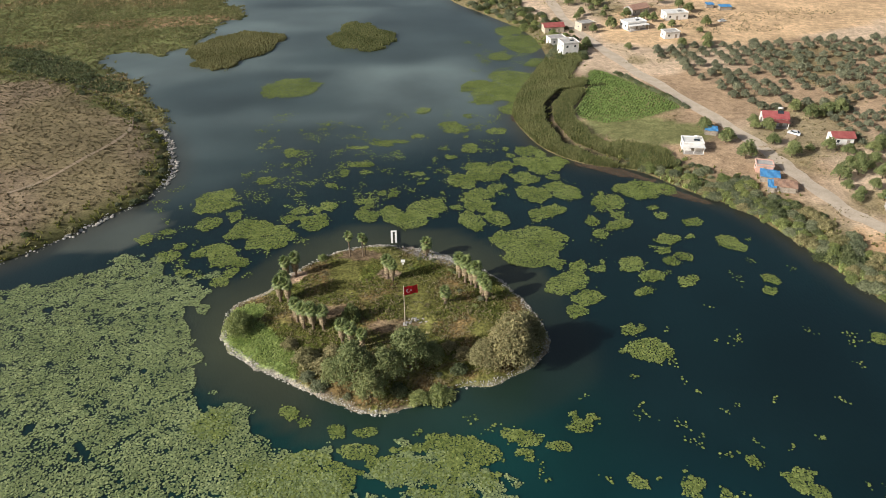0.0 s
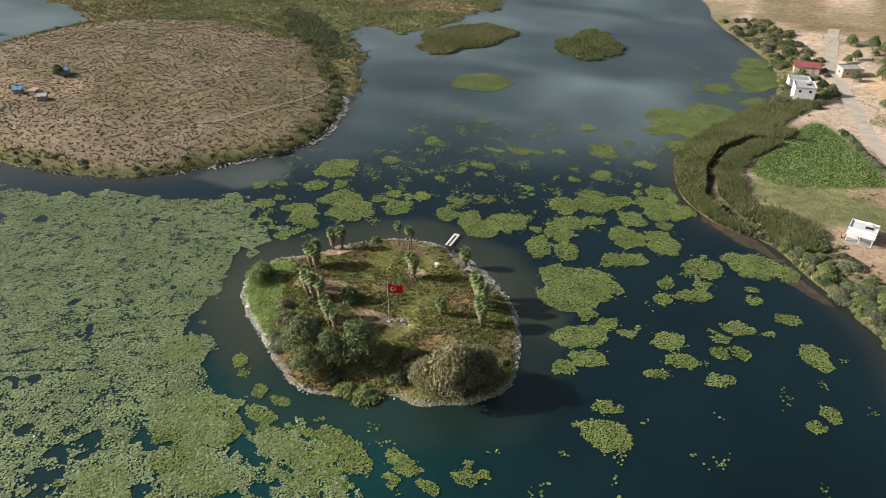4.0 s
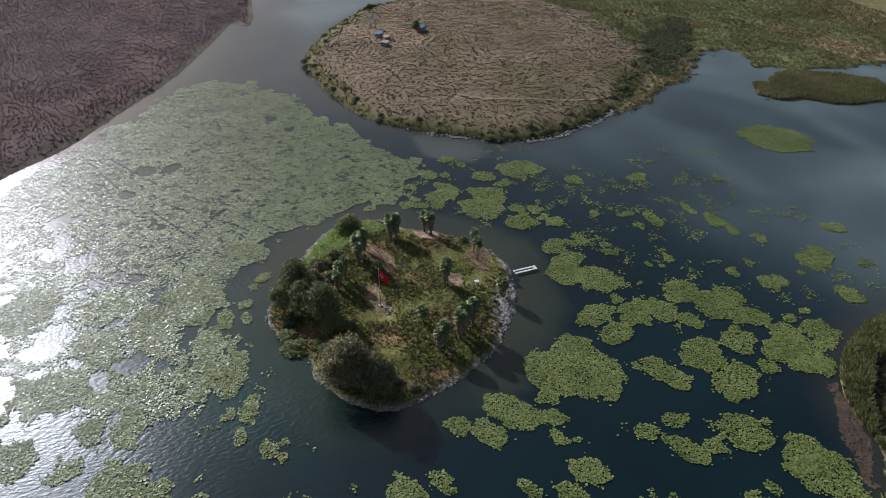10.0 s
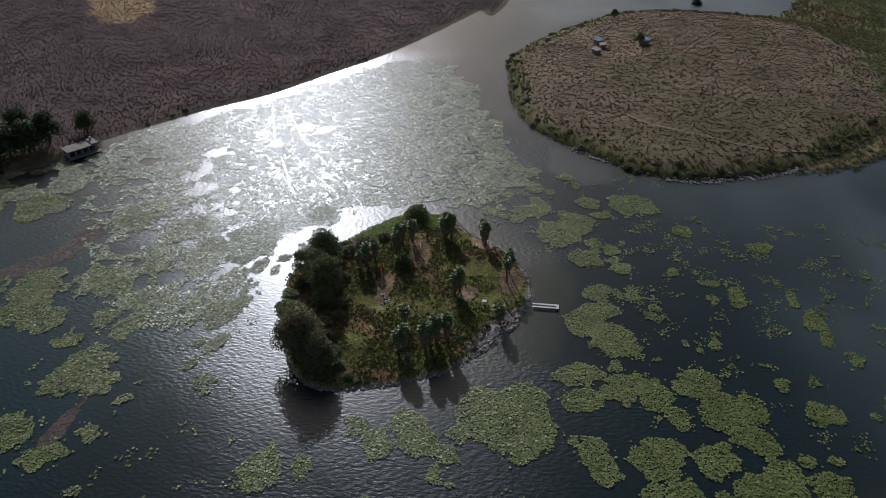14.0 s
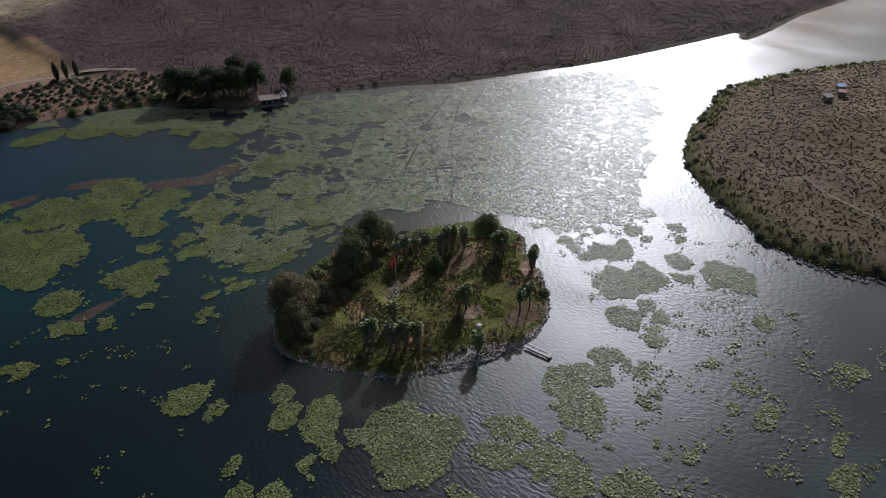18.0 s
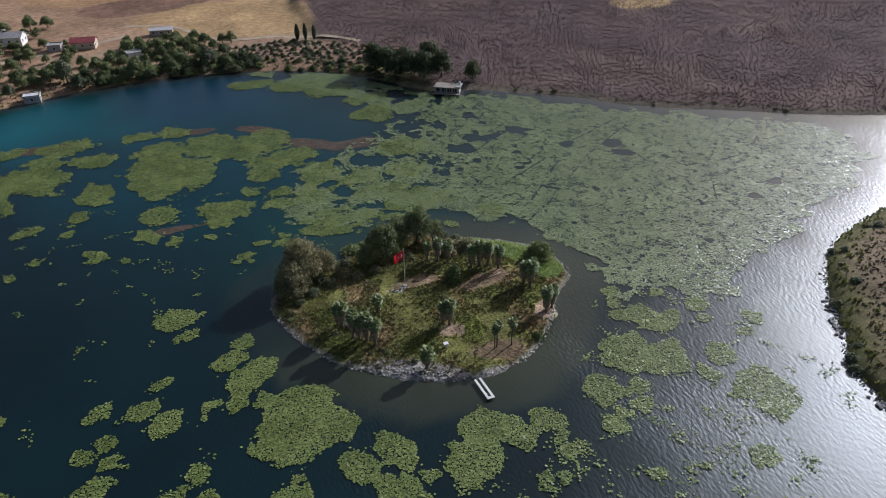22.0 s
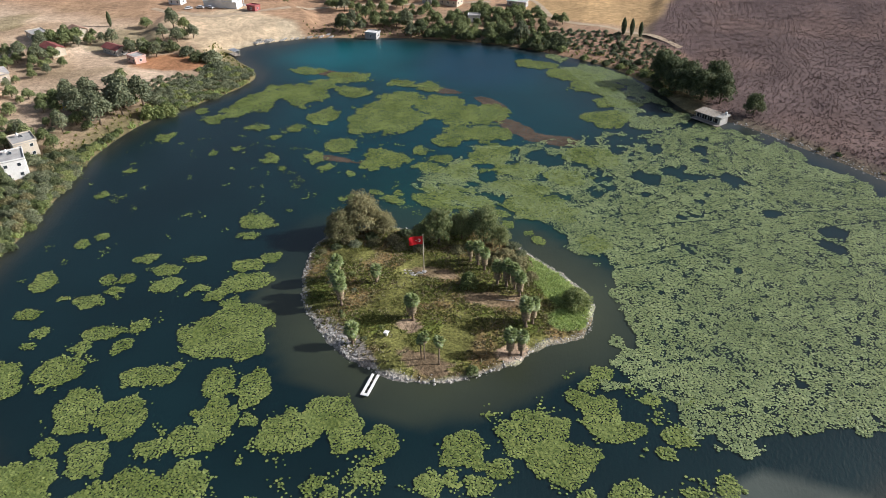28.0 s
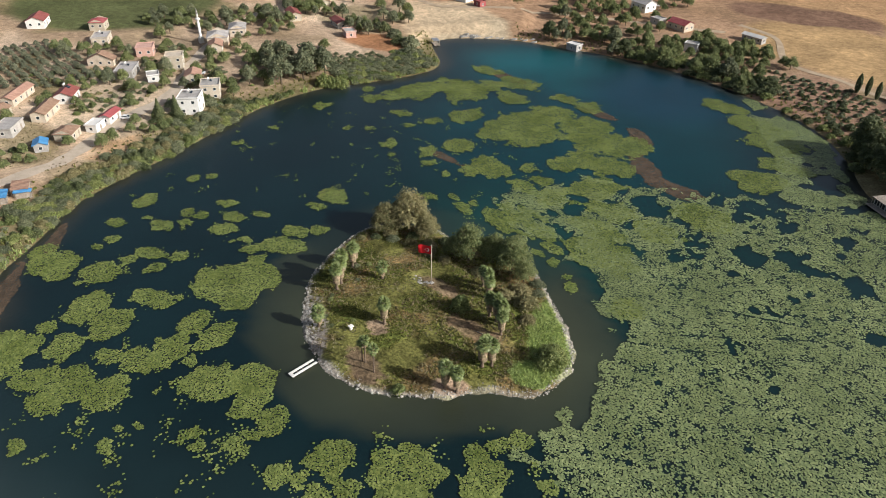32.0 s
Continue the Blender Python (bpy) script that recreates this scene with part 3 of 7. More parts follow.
island_turf = sheet("island_ground", np.arange(-56, 30, 0.7), np.arange(96, 172, 0.7), island_height, island_colour, "soil", M_ISLAND)
tagged(island_turf, "low grassy island with a pale stony rim", "island", kind="structure")

# ---- builders ----
def mesh_of(name, verts, faces, mat, flat=True):
    me = bpy.data.meshes.new(name)
    me.from_pydata(np.asarray(verts).tolist(), [], [list(f) for f in faces] if isinstance(faces, list) else faces.tolist())
    if not flat:
        me.polygons.foreach_set("use_smooth", np.ones(len(me.polygons), bool))
    me.materials.append(mat)
    return me


def bm_mesh(name, bm, mat):
    me = bpy.data.meshes.new(name)
    bm.to_mesh(me)
    bm.free()
    me.materials.append(mat)
    return me


def part(name, data, parent, label="", m=None):
    """One mesh as a part of a thing."""
    ob = new(name, data)
    ob.parent = parent
    if m is not None:
        ob.matrix_basis = m
    return tagged(ob, label)


def box(bm, x0, y0, z0, x1, y1, z1, bevel=0.0):
    m = Matrix.LocRotScale(((x0 + x1) / 2, (y0 + y1) / 2, (z0 + z1) / 2), None, (x1 - x0, y1 - y0, z1 - z0))
    made = bmesh.ops.create_cube(bm, size=1, matrix=m)
    if bevel:
        edges = list({e for v in made["verts"] for e in v.link_edges})
        bmesh.ops.bevel(bm, geom=edges, offset=bevel, segments=1, affect="EDGES")
    return bm


def box_mesh(name, x0, y0, z0, x1, y1, z1, mat, bevel=0.0):
    return bm_mesh(name, box(bmesh.new(), x0, y0, z0, x1, y1, z1, bevel), mat)


def tube(rings, sides=8):
    """Vertices and faces of a tapering tube through rings of (x, y, z, radius), closed at both ends."""
    a = np.arange(sides) * 2 * np.pi / sides
    v = np.concatenate([np.stack([x + r * np.cos(a), y + r * np.sin(a), np.full(sides, z)], 1) for x, y, z, r in rings])
    f = []
    for k in range(len(rings) - 1):
        for i in range(sides):
            j = (i + 1) % sides
            f.append([k * sides + i, k * sides + j, (k + 1) * sides + j, (k + 1) * sides + i])
    f.append(list(range(sides))[::-1])
    f.append([(len(rings) - 1) * sides + i for i in range(sides)])
    return v, f


def joined(pieces):
    vs, fs, n = [], [], 0
    for v, f in pieces:
        vs.append(np.asarray(v))
        fs += [[i + n for i in face] for face in f]
        n += len(v)
    return np.concatenate(vs), fs


def leaf_quads(centres, out, size, r, spread=0.8, long=1.5):
    """Small four-cornered leaves at centres, turned loosely along out."""
    n = len(centres)
    nrm = out + r.normal(0, spread, (n, 3))
    nrm /= np.linalg.norm(nrm, axis=1)[:, None]
    u = np.cross(nrm, r.normal(0, 1, (n, 3)))
    u /= np.linalg.norm(u, axis=1)[:, None] + 1e-9
    w = np.cross(nrm, u)
    s = (size * r.uniform(0.6, 1.3, n))[:, None]
    v = np.stack([centres - u * s * long, centres + w * s * 0.7, centres + u * s * long, centres - w * s * 0.7], 1).reshape(-1, 3)
    return v, np.arange(4 * n).reshape(n, 4)


def crown_mesh(name, seed, radius, height, base, lobes, leaves, size, mat, ragged=0.35):
    """A crown of many leaves on uneven lobes, with gaps and an uneven outline."""
    r = np.random.default_rng(seed)
    spots, outs = [], []
    for k in range(lobes):
        a, q = k * 2.4 + r.uniform(-0.5, 0.5), math.sqrt((k + 0.3) / lobes)
        lr = radius * r.uniform(0.34, 0.52)
        rise = (1 - q * q * 0.75) * (height - base) * r.uniform(0.72, 1.0)
        c = np.array([(radius - lr * 0.7) * q * math.cos(a), (radius - lr * 0.7) * q * math.sin(a), base + max(lr * 0.6, rise - lr * 0.7)])
        n = leaves // lobes
        d = r.normal(0, 1, (n, 3))
        d /= np.linalg.norm(d, axis=1)[:, None]
        d[:, 2] = np.where(d[:, 2] < -0.45, -d[:, 2], d[:, 2])
        far = lr * (1 - ragged * r.random(n) ** 2) * (1 + 0.25 * np.sin(d[:, 0] * 5 + k) * np.cos(d[:, 1] * 6))
        spots.append(c + d * far[:, None] * np.array([1, 1, 0.85]))
        outs.append(d + np.array([0, 0, 0.35]))
    v, f = leaf_quads(np.concatenate(spots), np.concatenate(outs), size, r)
    return mesh_of(name, v, f, mat)


def trunk_mesh(name, seed, height, girth, reach, limbs=5):
    """A tapered trunk that parts into limbs."""
    r = np.random.default_rng(seed)
    fork = height * 0.45
    lean = r.uniform(-0.25, 0.25, 2)
    pieces = [tube([(0, 0, -0.3, girth * 1.3), (0, 0, 0.4, girth), (lean[0] * 0.5, lean[1] * 0.5, fork * 0.5, girth * 0.85), (lean[0], lean[1], fork, girth * 0.7)], 7)]
    for k in range(limbs):
        a = k * 2 * math.pi / limbs + r.uniform(-0.4, 0.4)
        ex, ey, ez = reach * 0.62 * math.cos(a), reach * 0.62 * math.sin(a), height * r.uniform(0.7, 0.88)
        pieces.append(tube([(lean[0], lean[1], fork * 0.9, girth * 0.45), (lean[0] + ex * 0.45, lean[1] + ey * 0.45, (fork + ez) * 0.5, girth * 0.3), (ex, ey, ez, girth * 0.1)], 5))
    v, f = joined(pieces)
    return mesh_of(name, v, f, M_BARK, False)


def tree_kind(name, seed, radius, height, base, lobes, leaves, size, mat, girth=0.25, limbs=5, ragged=0.35):
    return dict(name=name, trunk=trunk_mesh("trunk", seed, height, girth, radius, limbs),
                crown=crown_mesh("crown", seed + 50, radius, height, base, lobes, leaves, size, mat, ragged))


def stand(kind, x, y, z, size=1.0, turn=0.0, label="", category="tree", group="", tall=1.0):
    """One tree of a kind, at a place in metres."""
    ob = new(kind["name"])
    ob.empty_display_size = 0.3
    ob.matrix_basis = Matrix.LocRotScale((x, y, z), Euler((0, 0, turn)), (size, size, size * tall))
    part("trunk", kind["trunk"], ob)
    part("crown", kind["crown"], ob)
    return tagged(ob, label, category, group)


def shrub(name, mesh, x, y, z, size, turn, label, group="", tall=1.0, category="shrub"):
    ob = new(name, mesh)
    ob.matrix_basis = Matrix.LocRotScale((x, y, z), Euler((0, 0, turn)), (size, size, size * tall))
    return tagged(ob, label, category, group)


def tufts(name, px, py, pz, height, width, blades, mat, r, lean=0.35):
    """Blades of grass or reed in tufts, as one mesh."""
    n = len(px) * blades
    x, y, z = (np.repeat(a, blades) for a in (px, py, pz))
    h, w = np.repeat(height, blades) * r.uniform(0.7, 1.2, n), np.repeat(width, blades)
    a = r.uniform(0, 2 * np.pi, n)
    q = r.uniform(0, 1, n) * w
    bx, by = x + q * np.cos(a), y + q * np.sin(a)
    tx, ty = bx + h * lean * r.normal(0, 1, n), by + h * lean * r.normal(0, 1, n)
    b = r.uniform(0, np.pi, n)
    s = w * 0.55
    v = np.stack([np.stack([bx - s * np.cos(b), by - s * np.sin(b), z - 0.05], 1), np.stack([bx + s * np.cos(b), by + s * np.sin(b), z - 0.05], 1),
                  np.stack([tx + s * 0.5 * np.cos(b), ty + s * 0.5 * np.sin(b), z + h], 1), np.stack([tx - s * 0.5 * np.cos(b), ty - s * 0.5 * np.sin(b), z + h * 0.9], 1)], 1).reshape(-1, 3)
    return new(name, mesh_of(name, v, np.arange(4 * n).reshape(n, 4), mat))


def sprinkle(count, x0, y0, x1, y1, keep, r):
    """Random places in a rectangle of the plan, kept by the chance that keep gives; in metres."""
    x, y = r.uniform(x0, x1, count) * K, r.uniform(y0, y1, count) * K
    k = r.random(count) < keep(x, y)
    return x[k], y[k]

# ---- water lilies ----
def leaf_discs(x, y, r, size, lift):
    """Round lily leaves, each an uneven six-cornered disc that floats or stands a little above the water, loosely tilted."""
    n = len(x)
    a = np.arange(6) * np.pi / 3 + r.uniform(0, np.pi, n)[:, None]
    s = (size * r.uniform(0.6, 1.3, n))[:, None] * r.uniform(0.72, 1.15, (n, 6))
    up = lift * r.random(n) ** 1.3
    lean = 0.05 + 0.35 * up
    tx, ty = (r.normal(0, 1, n) * lean)[:, None], (r.normal(0, 1, n) * lean)[:, None]
    vx, vy = x[:, None] + s * np.cos(a), y[:, None] + s * np.sin(a)
    vz = (0.05 + up)[:, None] + (vx - x[:, None]) * tx + (vy - y[:, None]) * ty
    return np.stack([vx, vy, np.maximum(vz, 0.02)], 2).reshape(-1, 3), np.arange(6 * n).reshape(n, 6)


def jitter(x0, y0, x1, y1, step, r):
    gx, gy = np.meshgrid(np.arange(x0, x1, step), np.arange(y0, y1, step))
    gx, gy = gx.ravel(), gy.ravel()
    return gx + r.uniform(-0.5, 0.5, gx.size) * step, gy + r.uniform(-0.5, 0.5, gx.size) * step


STEP = 0.3
lily_count = 0


def lily(cx, cy, a, b, turn, old=False):
    """One floating patch of lily leaves with a ragged rim."""
    global lily_count
    lily_count += 1
    r = np.random.default_rng(1000 + lily_count)
    big = max(a, b) * K * 1.35
    x, y = jitter(cx * K - big, cy * K - big, cx * K + big, cy * K + big, STEP, r)
    u, v = x - cx * K, y - cy * K
    c, s = math.cos(radians(turn)), math.sin(radians(turn))
    rad = np.hypot((u * c + v * s) / (a * K), (v * c - u * s) / (b * K))
    rag = 2.1 if cy < 72 else 1.35
    wob = rag * (fbm(x, y, 2.2 + 0.3 * big, 60 + lily_count % 7) - 0.5) * 0.5 + rag * (fbm(x, y, 2.0, 71, 2) - 0.5) * 3.6 / (1.5 + big)
    stray = (rad + wob < 1 + 1.6 / big) & (r.random(x.size) < 0.015)
    keep = ((rad + wob < 0.97) | stray) & (inside_by(x, y, ISLAND) < -0.5) & (r.random(x.size) > 0.05 + 0.2 * smooth(0.62, 0.8, fbm(x, y, 2.0, 58, 2)))
    if keep.sum() < 4:
        keep = rad < 0.9
    v, f = leaf_discs(x[keep], y[keep], r, 0.235, 0.24)
    ob = new("lily_patch", mesh_of("lily_patch", v, f, M_LILY))
    size = "large" if max(a, b) > 5 else "small" if max(a, b) < 2 else "rounded"
    return tagged(ob, "%s floating patch of green water lily leaves" % size, "water lilies", "lily patches on the lake", "stuff")


# the dense field west and south-west of the island
FIELD = outline([(-44, 108), (-42, 97), (-41, 85), (-37, 79), (-30, 73), (-21, 69.5), (-10, 67), (-2, 64), (6, 62), (8, 54), (2, 40), (-8, 32), (-18, 28), (-28, 18), (-36, 8),
                 (-46, 5), (-58, 8), (-74, 20), (-86, 30), (-100, 42), (-118, 53), (-137, 64), (-133, 78), (-126, 84), (-112, 92), (-96, 95), (-80, 104), (-66, 112), (-57, 117), (-50, 110)])
field_rng = np.random.default_rng(77)
lx, ly = jitter(-200, -10, 20, 170, STEP, field_rng)
depth_in = inside_by(lx, ly, FIELD)
broken = np.maximum(blob(lx, ly, 2, 45, 36, 32, 0, 0.3), 0.75 * blob(lx, ly, -30, 34, 34, 28, 0, 0.4))
keep = depth_in + 15 * (fbm(lx, ly, 13, 51) - 0.5) + 9 * (fbm(lx, ly, 3.5, 55) - 0.5) > 0
keep &= fbm(lx, ly, 9, 56) + 0.5 * (fbm(lx, ly, 2.5, 57) - 0.5) < 0.9 - 0.36 * broken
keep &= inside_by(lx, ly, ISLAND) < -5
# open holes and old boat channels in the field
for hx, hy, hr in ((-38.8, 40.8, 3.4), (-39.9, 48.4, 1.8), (-51, 47.7, 1.4), (-47.6, 56, 1.3), (-64.7, 48.3, 2.2), (-76.4, 52.2, 4.0), (-75.6, 57.6, 3.4), (-59, 72, 1.0), (-46.8, 83.3, 0.9),
                   (-34, 13, 4.0), (-15, 38, 5.0), (-99, 84, 2.5), (-90, 88, 2.0), (-84, 64, 1.8), (-30, 52, 1.6)):
    keep &= np.hypot(lx - hx * K, ly - hy * K) > hr * K * (0.05 + 1.5 * fbm(lx, ly, 3.5, 52))
CHANNELS = [[(-37.8, 78.7), (-46.6, 72.6), (-57.5, 63.4), (-68, 55.2), (-78.2, 48.2), (-92, 40)], [(-40.1, 72.7), (-46.8, 67.2), (-53, 60.7), (-62, 52)], [(-121, 49), (-104, 58), (-91, 71), (-82.4, 84), (-83.4, 93)],
            [(-31, 68.7), (-44, 60), (-60.6, 50.8), (-78, 42), (-95.3, 35.2)], [(-24, 61), (-30, 66), (-34, 74)], [(-30, 40), (-34, 52), (-40, 72)], [(-118, 60), (-108, 66), (-100, 70), (-91, 71)], [(-20, 55), (-36, 47), (-52, 36)]]
bend = 2.2 * (fbm(lx, ly, 12, 53) - 0.5)
worn = field_rng.random(lx.size) < 0.25 + 0.6 * smooth(0.4, 0.6, fbm(lx, ly, 7, 59))
for line in CHANNELS:
    for (ax, ay), (bx, by) in zip(line[:-1], line[1:]):
        ex, ey = (bx - ax) * K, (by - ay) * K
        s = np.clip(((lx - ax * K) * ex + (ly - ay * K) * ey) / (ex * ex + ey * ey), 0, 1)
        near = np.hypot(lx - ax * K - s * ex + bend * ey / math.hypot(ex, ey), ly - ay * K - s * ey - bend * ex / math.hypot(ex, ey)) < 0.36
        keep &= ~(near & worn)
sparse = smooth(0.5, 0.72, fbm(lx, ly, 1.7, 54, 2)) * 0.62 + 0.06
keep &= field_rng.random(lx.size) > sparse
v, f = leaf_discs(lx[keep], ly[keep], field_rng, 0.235, 0.26)
lily_field = new("lily_field", mesh_of("lily_field", v, f, M_LILY_OLD))
tagged(lily_field, "dense wide field of pale green water lily leaves", "water lilies", kind="stuff")

# the strip along the south-western shore
STRIP = outline([(2, -36), (-12, -31), (-25, -23), (-36, -11), (-41, -3), (-46, 4), (-36, 13), (-26, 6), (-20, -8), (-8, -22)])
sx, sy = jitter(-70, -54, 8, 24, STEP, field_rng)
keep = (inside_by(sx, sy, STRIP) + 8 * (fbm(sx, sy, 8, 95) - 0.5) > 0) & (fbm(sx, sy, 7, 96) < 0.63) & (inside_by(sx, sy, MAINLAND) < -0.5) & (field_rng.random(sx.size) > 0.1)
v, f = leaf_discs(sx[keep], sy[keep], field_rng, 0.235, 0.26)
tagged(new("lily_strip", mesh_of("lily_strip", v, f, M_LILY_OLD)), "long strip of lily leaves along the shaded shore", "water lilies", kind="stuff")

# the separate patches, by place, half length, half breadth and turn on the plan
lily(0.9, 68.0, 3.5, 1.3, -1)
lily(-5.2, 66.6, 2.3, 1.0, -1)
lily(-7.4, 63.7, 4.4, 2.0, -1)
lily(0.8, 62.7, 4.4, 2.0, -1)
lily(-12.8, 66.7, 3.0, 1.3, -1)
lily(-0.8, 59.6, 3.6, 1.2, -1)
lily(4.3, 61.3, 1.8, 1.1, -1)
lily(-3.1, 187.2, 2.7, 1.9, 50)
lily(13, 206.3, 6.1, 4.1, 50)
lily(24.3, 201.6, 7.6, 12.3, 50)
lily(78.5, 58.6, 3.1, 2.4, -135)
lily(46.4, 60.5, 1.7, 1.3, -135)
lily(71.1, 36.9, 4, 7.1, -178)
lily(69.2, 27, 5.7, 9.3, -178)
lily(65.7, 19.4, 6.5, 7, -178)
lily(58.8, 21.1, 5.5, 8, -178)
lily(58.6, 12.3, 5.1, 4.7, -178)
lily(73.5, 44.3, 3.1, 2.7, -178)
lily(68.4, 2, 7, 3.3, -178)
lily(53.5, 3.7, 6.9, 5, -178)
lily(47.2, 13.9, 6, 3.7, -178)
lily(46.6, 32.5, 4.4, 5.3, -178)
lily(59.9, 45, 2.5, 1.9, -178)
lily(50.3, 42.5, 2.1, 2.9, -178)
lily(51.9, 49.5, 1.1, 1.5, -178)
lily(34.1, 47.9, 4, 3.9, -178)
lily(34.5, 26.8, 7.7, 12.1, -178)
lily(31, 15.3, 7, 7.2, -178)
lily(24.9, 28.2, 5.6, 8.6, -178)
lily(36.2, 3, 3.6, 3.1, -178)
lily(28.8, 2.7, 4.9, 3.6, -178)
lily(19.8, 14.9, 7.5, 6.8, -178)
lily(13.7, 21.6, 5.7, 4.9, -178)
lily(7.4, 17.2, 6.5, 6.2, -178)
lily(9, 33.7, 4.6, 6, -178)
lily(20.7, 50.2, 5.6, 4.6, -178)
lily(21.6, 55.3, 2.8, 2.2, -178)
lily(9.1, 52, 3.4, 2, -178)
lily(36.5, 55.9, 2.3, 2.5, -178)
lily(32, 60.2, 1.5, 1.3, -178)
lily(60.9, 62, 1.3, 1.7, -178)
lily(57.4, 57.8, 1.3, 1.4, -178)
lily(80.4, 40.5, 1.7, 1.8, -178)
lily(73.7, 76.4, 1.6, 1.7, -178)
lily(13.7, 44.1, 1.9, 2.4, -178)
lily(7.9, 46.8, 2.4, 1.8, -178)
lily(0.7, 50.8, 4.7, 3.7, -178)
lily(-2.3, 39.7, 5.3, 6.9, -178)
lily(1.3, 29, 5.2, 4.2, -178)
lily(3.3, -26, 7.3, 4.3, -178)
lily(-7.9, -20, 8.9, 5.7, -178)
lily(-17.2, -12.8, 7.7, 6.3, -178)
lily(-26, -1.5, 6.6, 4, -178)
lily(-24.9, 10, 7, 4.9, -178)
lily(-11.5, 46.6, 6, 3.5, -178)
lily(-25.1, 34.7, 5.9, 5.2, -178)
lily(-22.2, 46.1, 4.8, 3.5, -178)
lily(-14.4, 54.8, 7, 3.5, -178)
lily(-19.5, 61.8, 7.4, 5, -178)
lily(-33.1, 72, 3.3, 3.3, -1)
lily(-22.2, 73.2, 1.1, 1.3, -1)
lily(-15, 69.7, 1.1, 0.8, -1)
lily(31.3, 58.8, 1.3, 1.1, -1)
lily(41, 63.6, 0.7, 0.6, -1)
lily(44.9, 60.3, 0.9, 1, -1)
lily(47.3, 58.5, 1.4, 1.1, -1)

lily(17.8, 199.4, 8.3, 5.6, -0)
lily(25.1, 214.1, 8.8, 5.8, -0)
lily(13.3, 208.0, 4.3, 3.0, -0)
lily(24.2, 190.4, 4.0, 6.9, -0)
lily(31.6, 247.5, 7.5, 10.7, -0)
lily(22.4, 233.7, 4.7, 3.6, -0)
lily(34.7, 226.6, 5.5, 4.6, -0)
lily(28.2, 263.6, 5.2, 5.9, -0)
lily(57.9, 116.7, 2.1, 3.8, -152)
lily(52.8, 125.4, 1.8, 1.5, -152)
lily(46.6, 128.1, 1.6, 1.6, -152)
lily(46.2, 131.4, 1.1, 0.8, -152)
lily(37.3, 124.6, 3.4, 1.8, -152)
lily(38.1, 128.8, 1.5, 1.6, -152)
lily(32.0, 126.6, 1.5, 1.9, -152)
lily(32.8, 121.0, 1.7, 1.7, -152)
lily(36.9, 134.2, 4.0, 3.3, -152)
lily(42.6, 139.1, 2.8, 3.8, -152)
lily(23.1, 130.3, 4.4, 2.5, -152)
lily(27.9, 139.8, 3.5, 3.9, -152)
lily(21.5, 138.4, 3.7, 3.5, -152)
lily(26.7, 146.3, 1.6, 1.7, -152)
lily(30.7, 137.1, 1.0, 1.1, -152)
lily(24.7, 150.8, 3.2, 4.0, -152)
lily(21.0, 154.2, 2.9, 2.2, -152)
lily(20.0, 146.0, 3.3, 3.4, -152)
lily(11.7, 149.2, 5.5, 4.1, -152)
lily(9.4, 152.4, 3.5, 2.0, -152)
lily(16.0, 152.6, 2.5, 2.2, -152)
lily(5.3, 144.8, 3.1, 3.7, -152)
lily(8.6, 133.7, 3.4, 4.0, -152)
lily(9.3, 138.4, 3.1, 2.9, -152)
lily(13.0, 141.6, 2.7, 1.7, -152)
lily(12.0, 128.4, 2.4, 3.6, -152)
lily(7.0, 127.2, 2.4, 4.1, -152)
lily(20.3, 126.6, 1.2, 1.0, -152)
lily(17.1, 117.5, 6.5, 6.9, -152)
lily(23.3, 120.1, 2.3, 2.7, -152)
lily(-2.9, 132.7, 4.1, 4.5, -152)
lily(-5.9, 127.6, 3.4, 3.1, -152)
lily(-9.8, 130.2, 2.5, 4.1, -152)
lily(-15.1, 129.5, 2.1, 2.8, -152)
lily(-15.6, 133.2, 1.6, 0.9, -152)
lily(-15.8, 135.6, 1.6, 1.4, -152)
lily(-9.3, 139.2, 1.2, 1.6, -152)
lily(-12.5, 139.8, 1.0, 1.0, -152)
lily(-25.6, 127.5, 3.1, 3.1, -152)
lily(-24.0, 134.1, 1.8, 1.7, -152)
lily(-28.8, 129.5, 0.9, 0.8, -152)
lily(-29.7, 131.9, 2.0, 1.7, -152)
lily(-25.6, 132.6, 1.3, 1.0, -152)
lily(45.1, 104.7, 2.6, 1.7, -152)
lily(35.9, 110.5, 2.2, 2.1, -152)
lily(29.8, 109.0, 1.4, 1.3, -152)
lily(30.8, 111.5, 0.8, 0.7, -152)
lily(45.6, 119.1, 2.2, 1.9, -152)
lily(50.3, 119.7, 1.0, 0.8, -152)
lily(38.9, 106.1, 2.4, 2.0, -152)
lily(36.4, 101.7, 2.0, 1.0, -152)
lily(47.1, 112.6, 1.3, 1.6, -152)
lily(43.9, 111.2, 1.5, 1.6, -152)
lily(43.5, 114.5, 1.5, 1.2, -152)
lily(23.4, 104.9, 4.6, 3.1, -152)
lily(22.0, 111.0, 1.6, 1.5, -152)
lily(25.6, 100.0, 3.4, 2.2, -152)
lily(23.5, 96.4, 1.9, 1.8, -152)
lily(26.1, 110.1, 1.8, 1.4, -152)
lily(32.7, 86.2, 3.4, 3.3, -152)
lily(31.5, 91.2, 1.8, 1.6, -152)
lily(71.3, 87.6, 1.8, 1.8, -152)
lily(60.8, 104.9, 1.4, 1.7, -152)
lily(58.7, 101.3, 1.2, 1.2, -152)
lily(1.2, 139.0, 0.5, 0.9, -152)
lily(4.1, 132.5, 1.3, 1.5, -152)
lily(-2.5, 146.1, 1.1, 0.5, -152)
lily(-3.6, 143.8, 0.9, 0.5, -152)
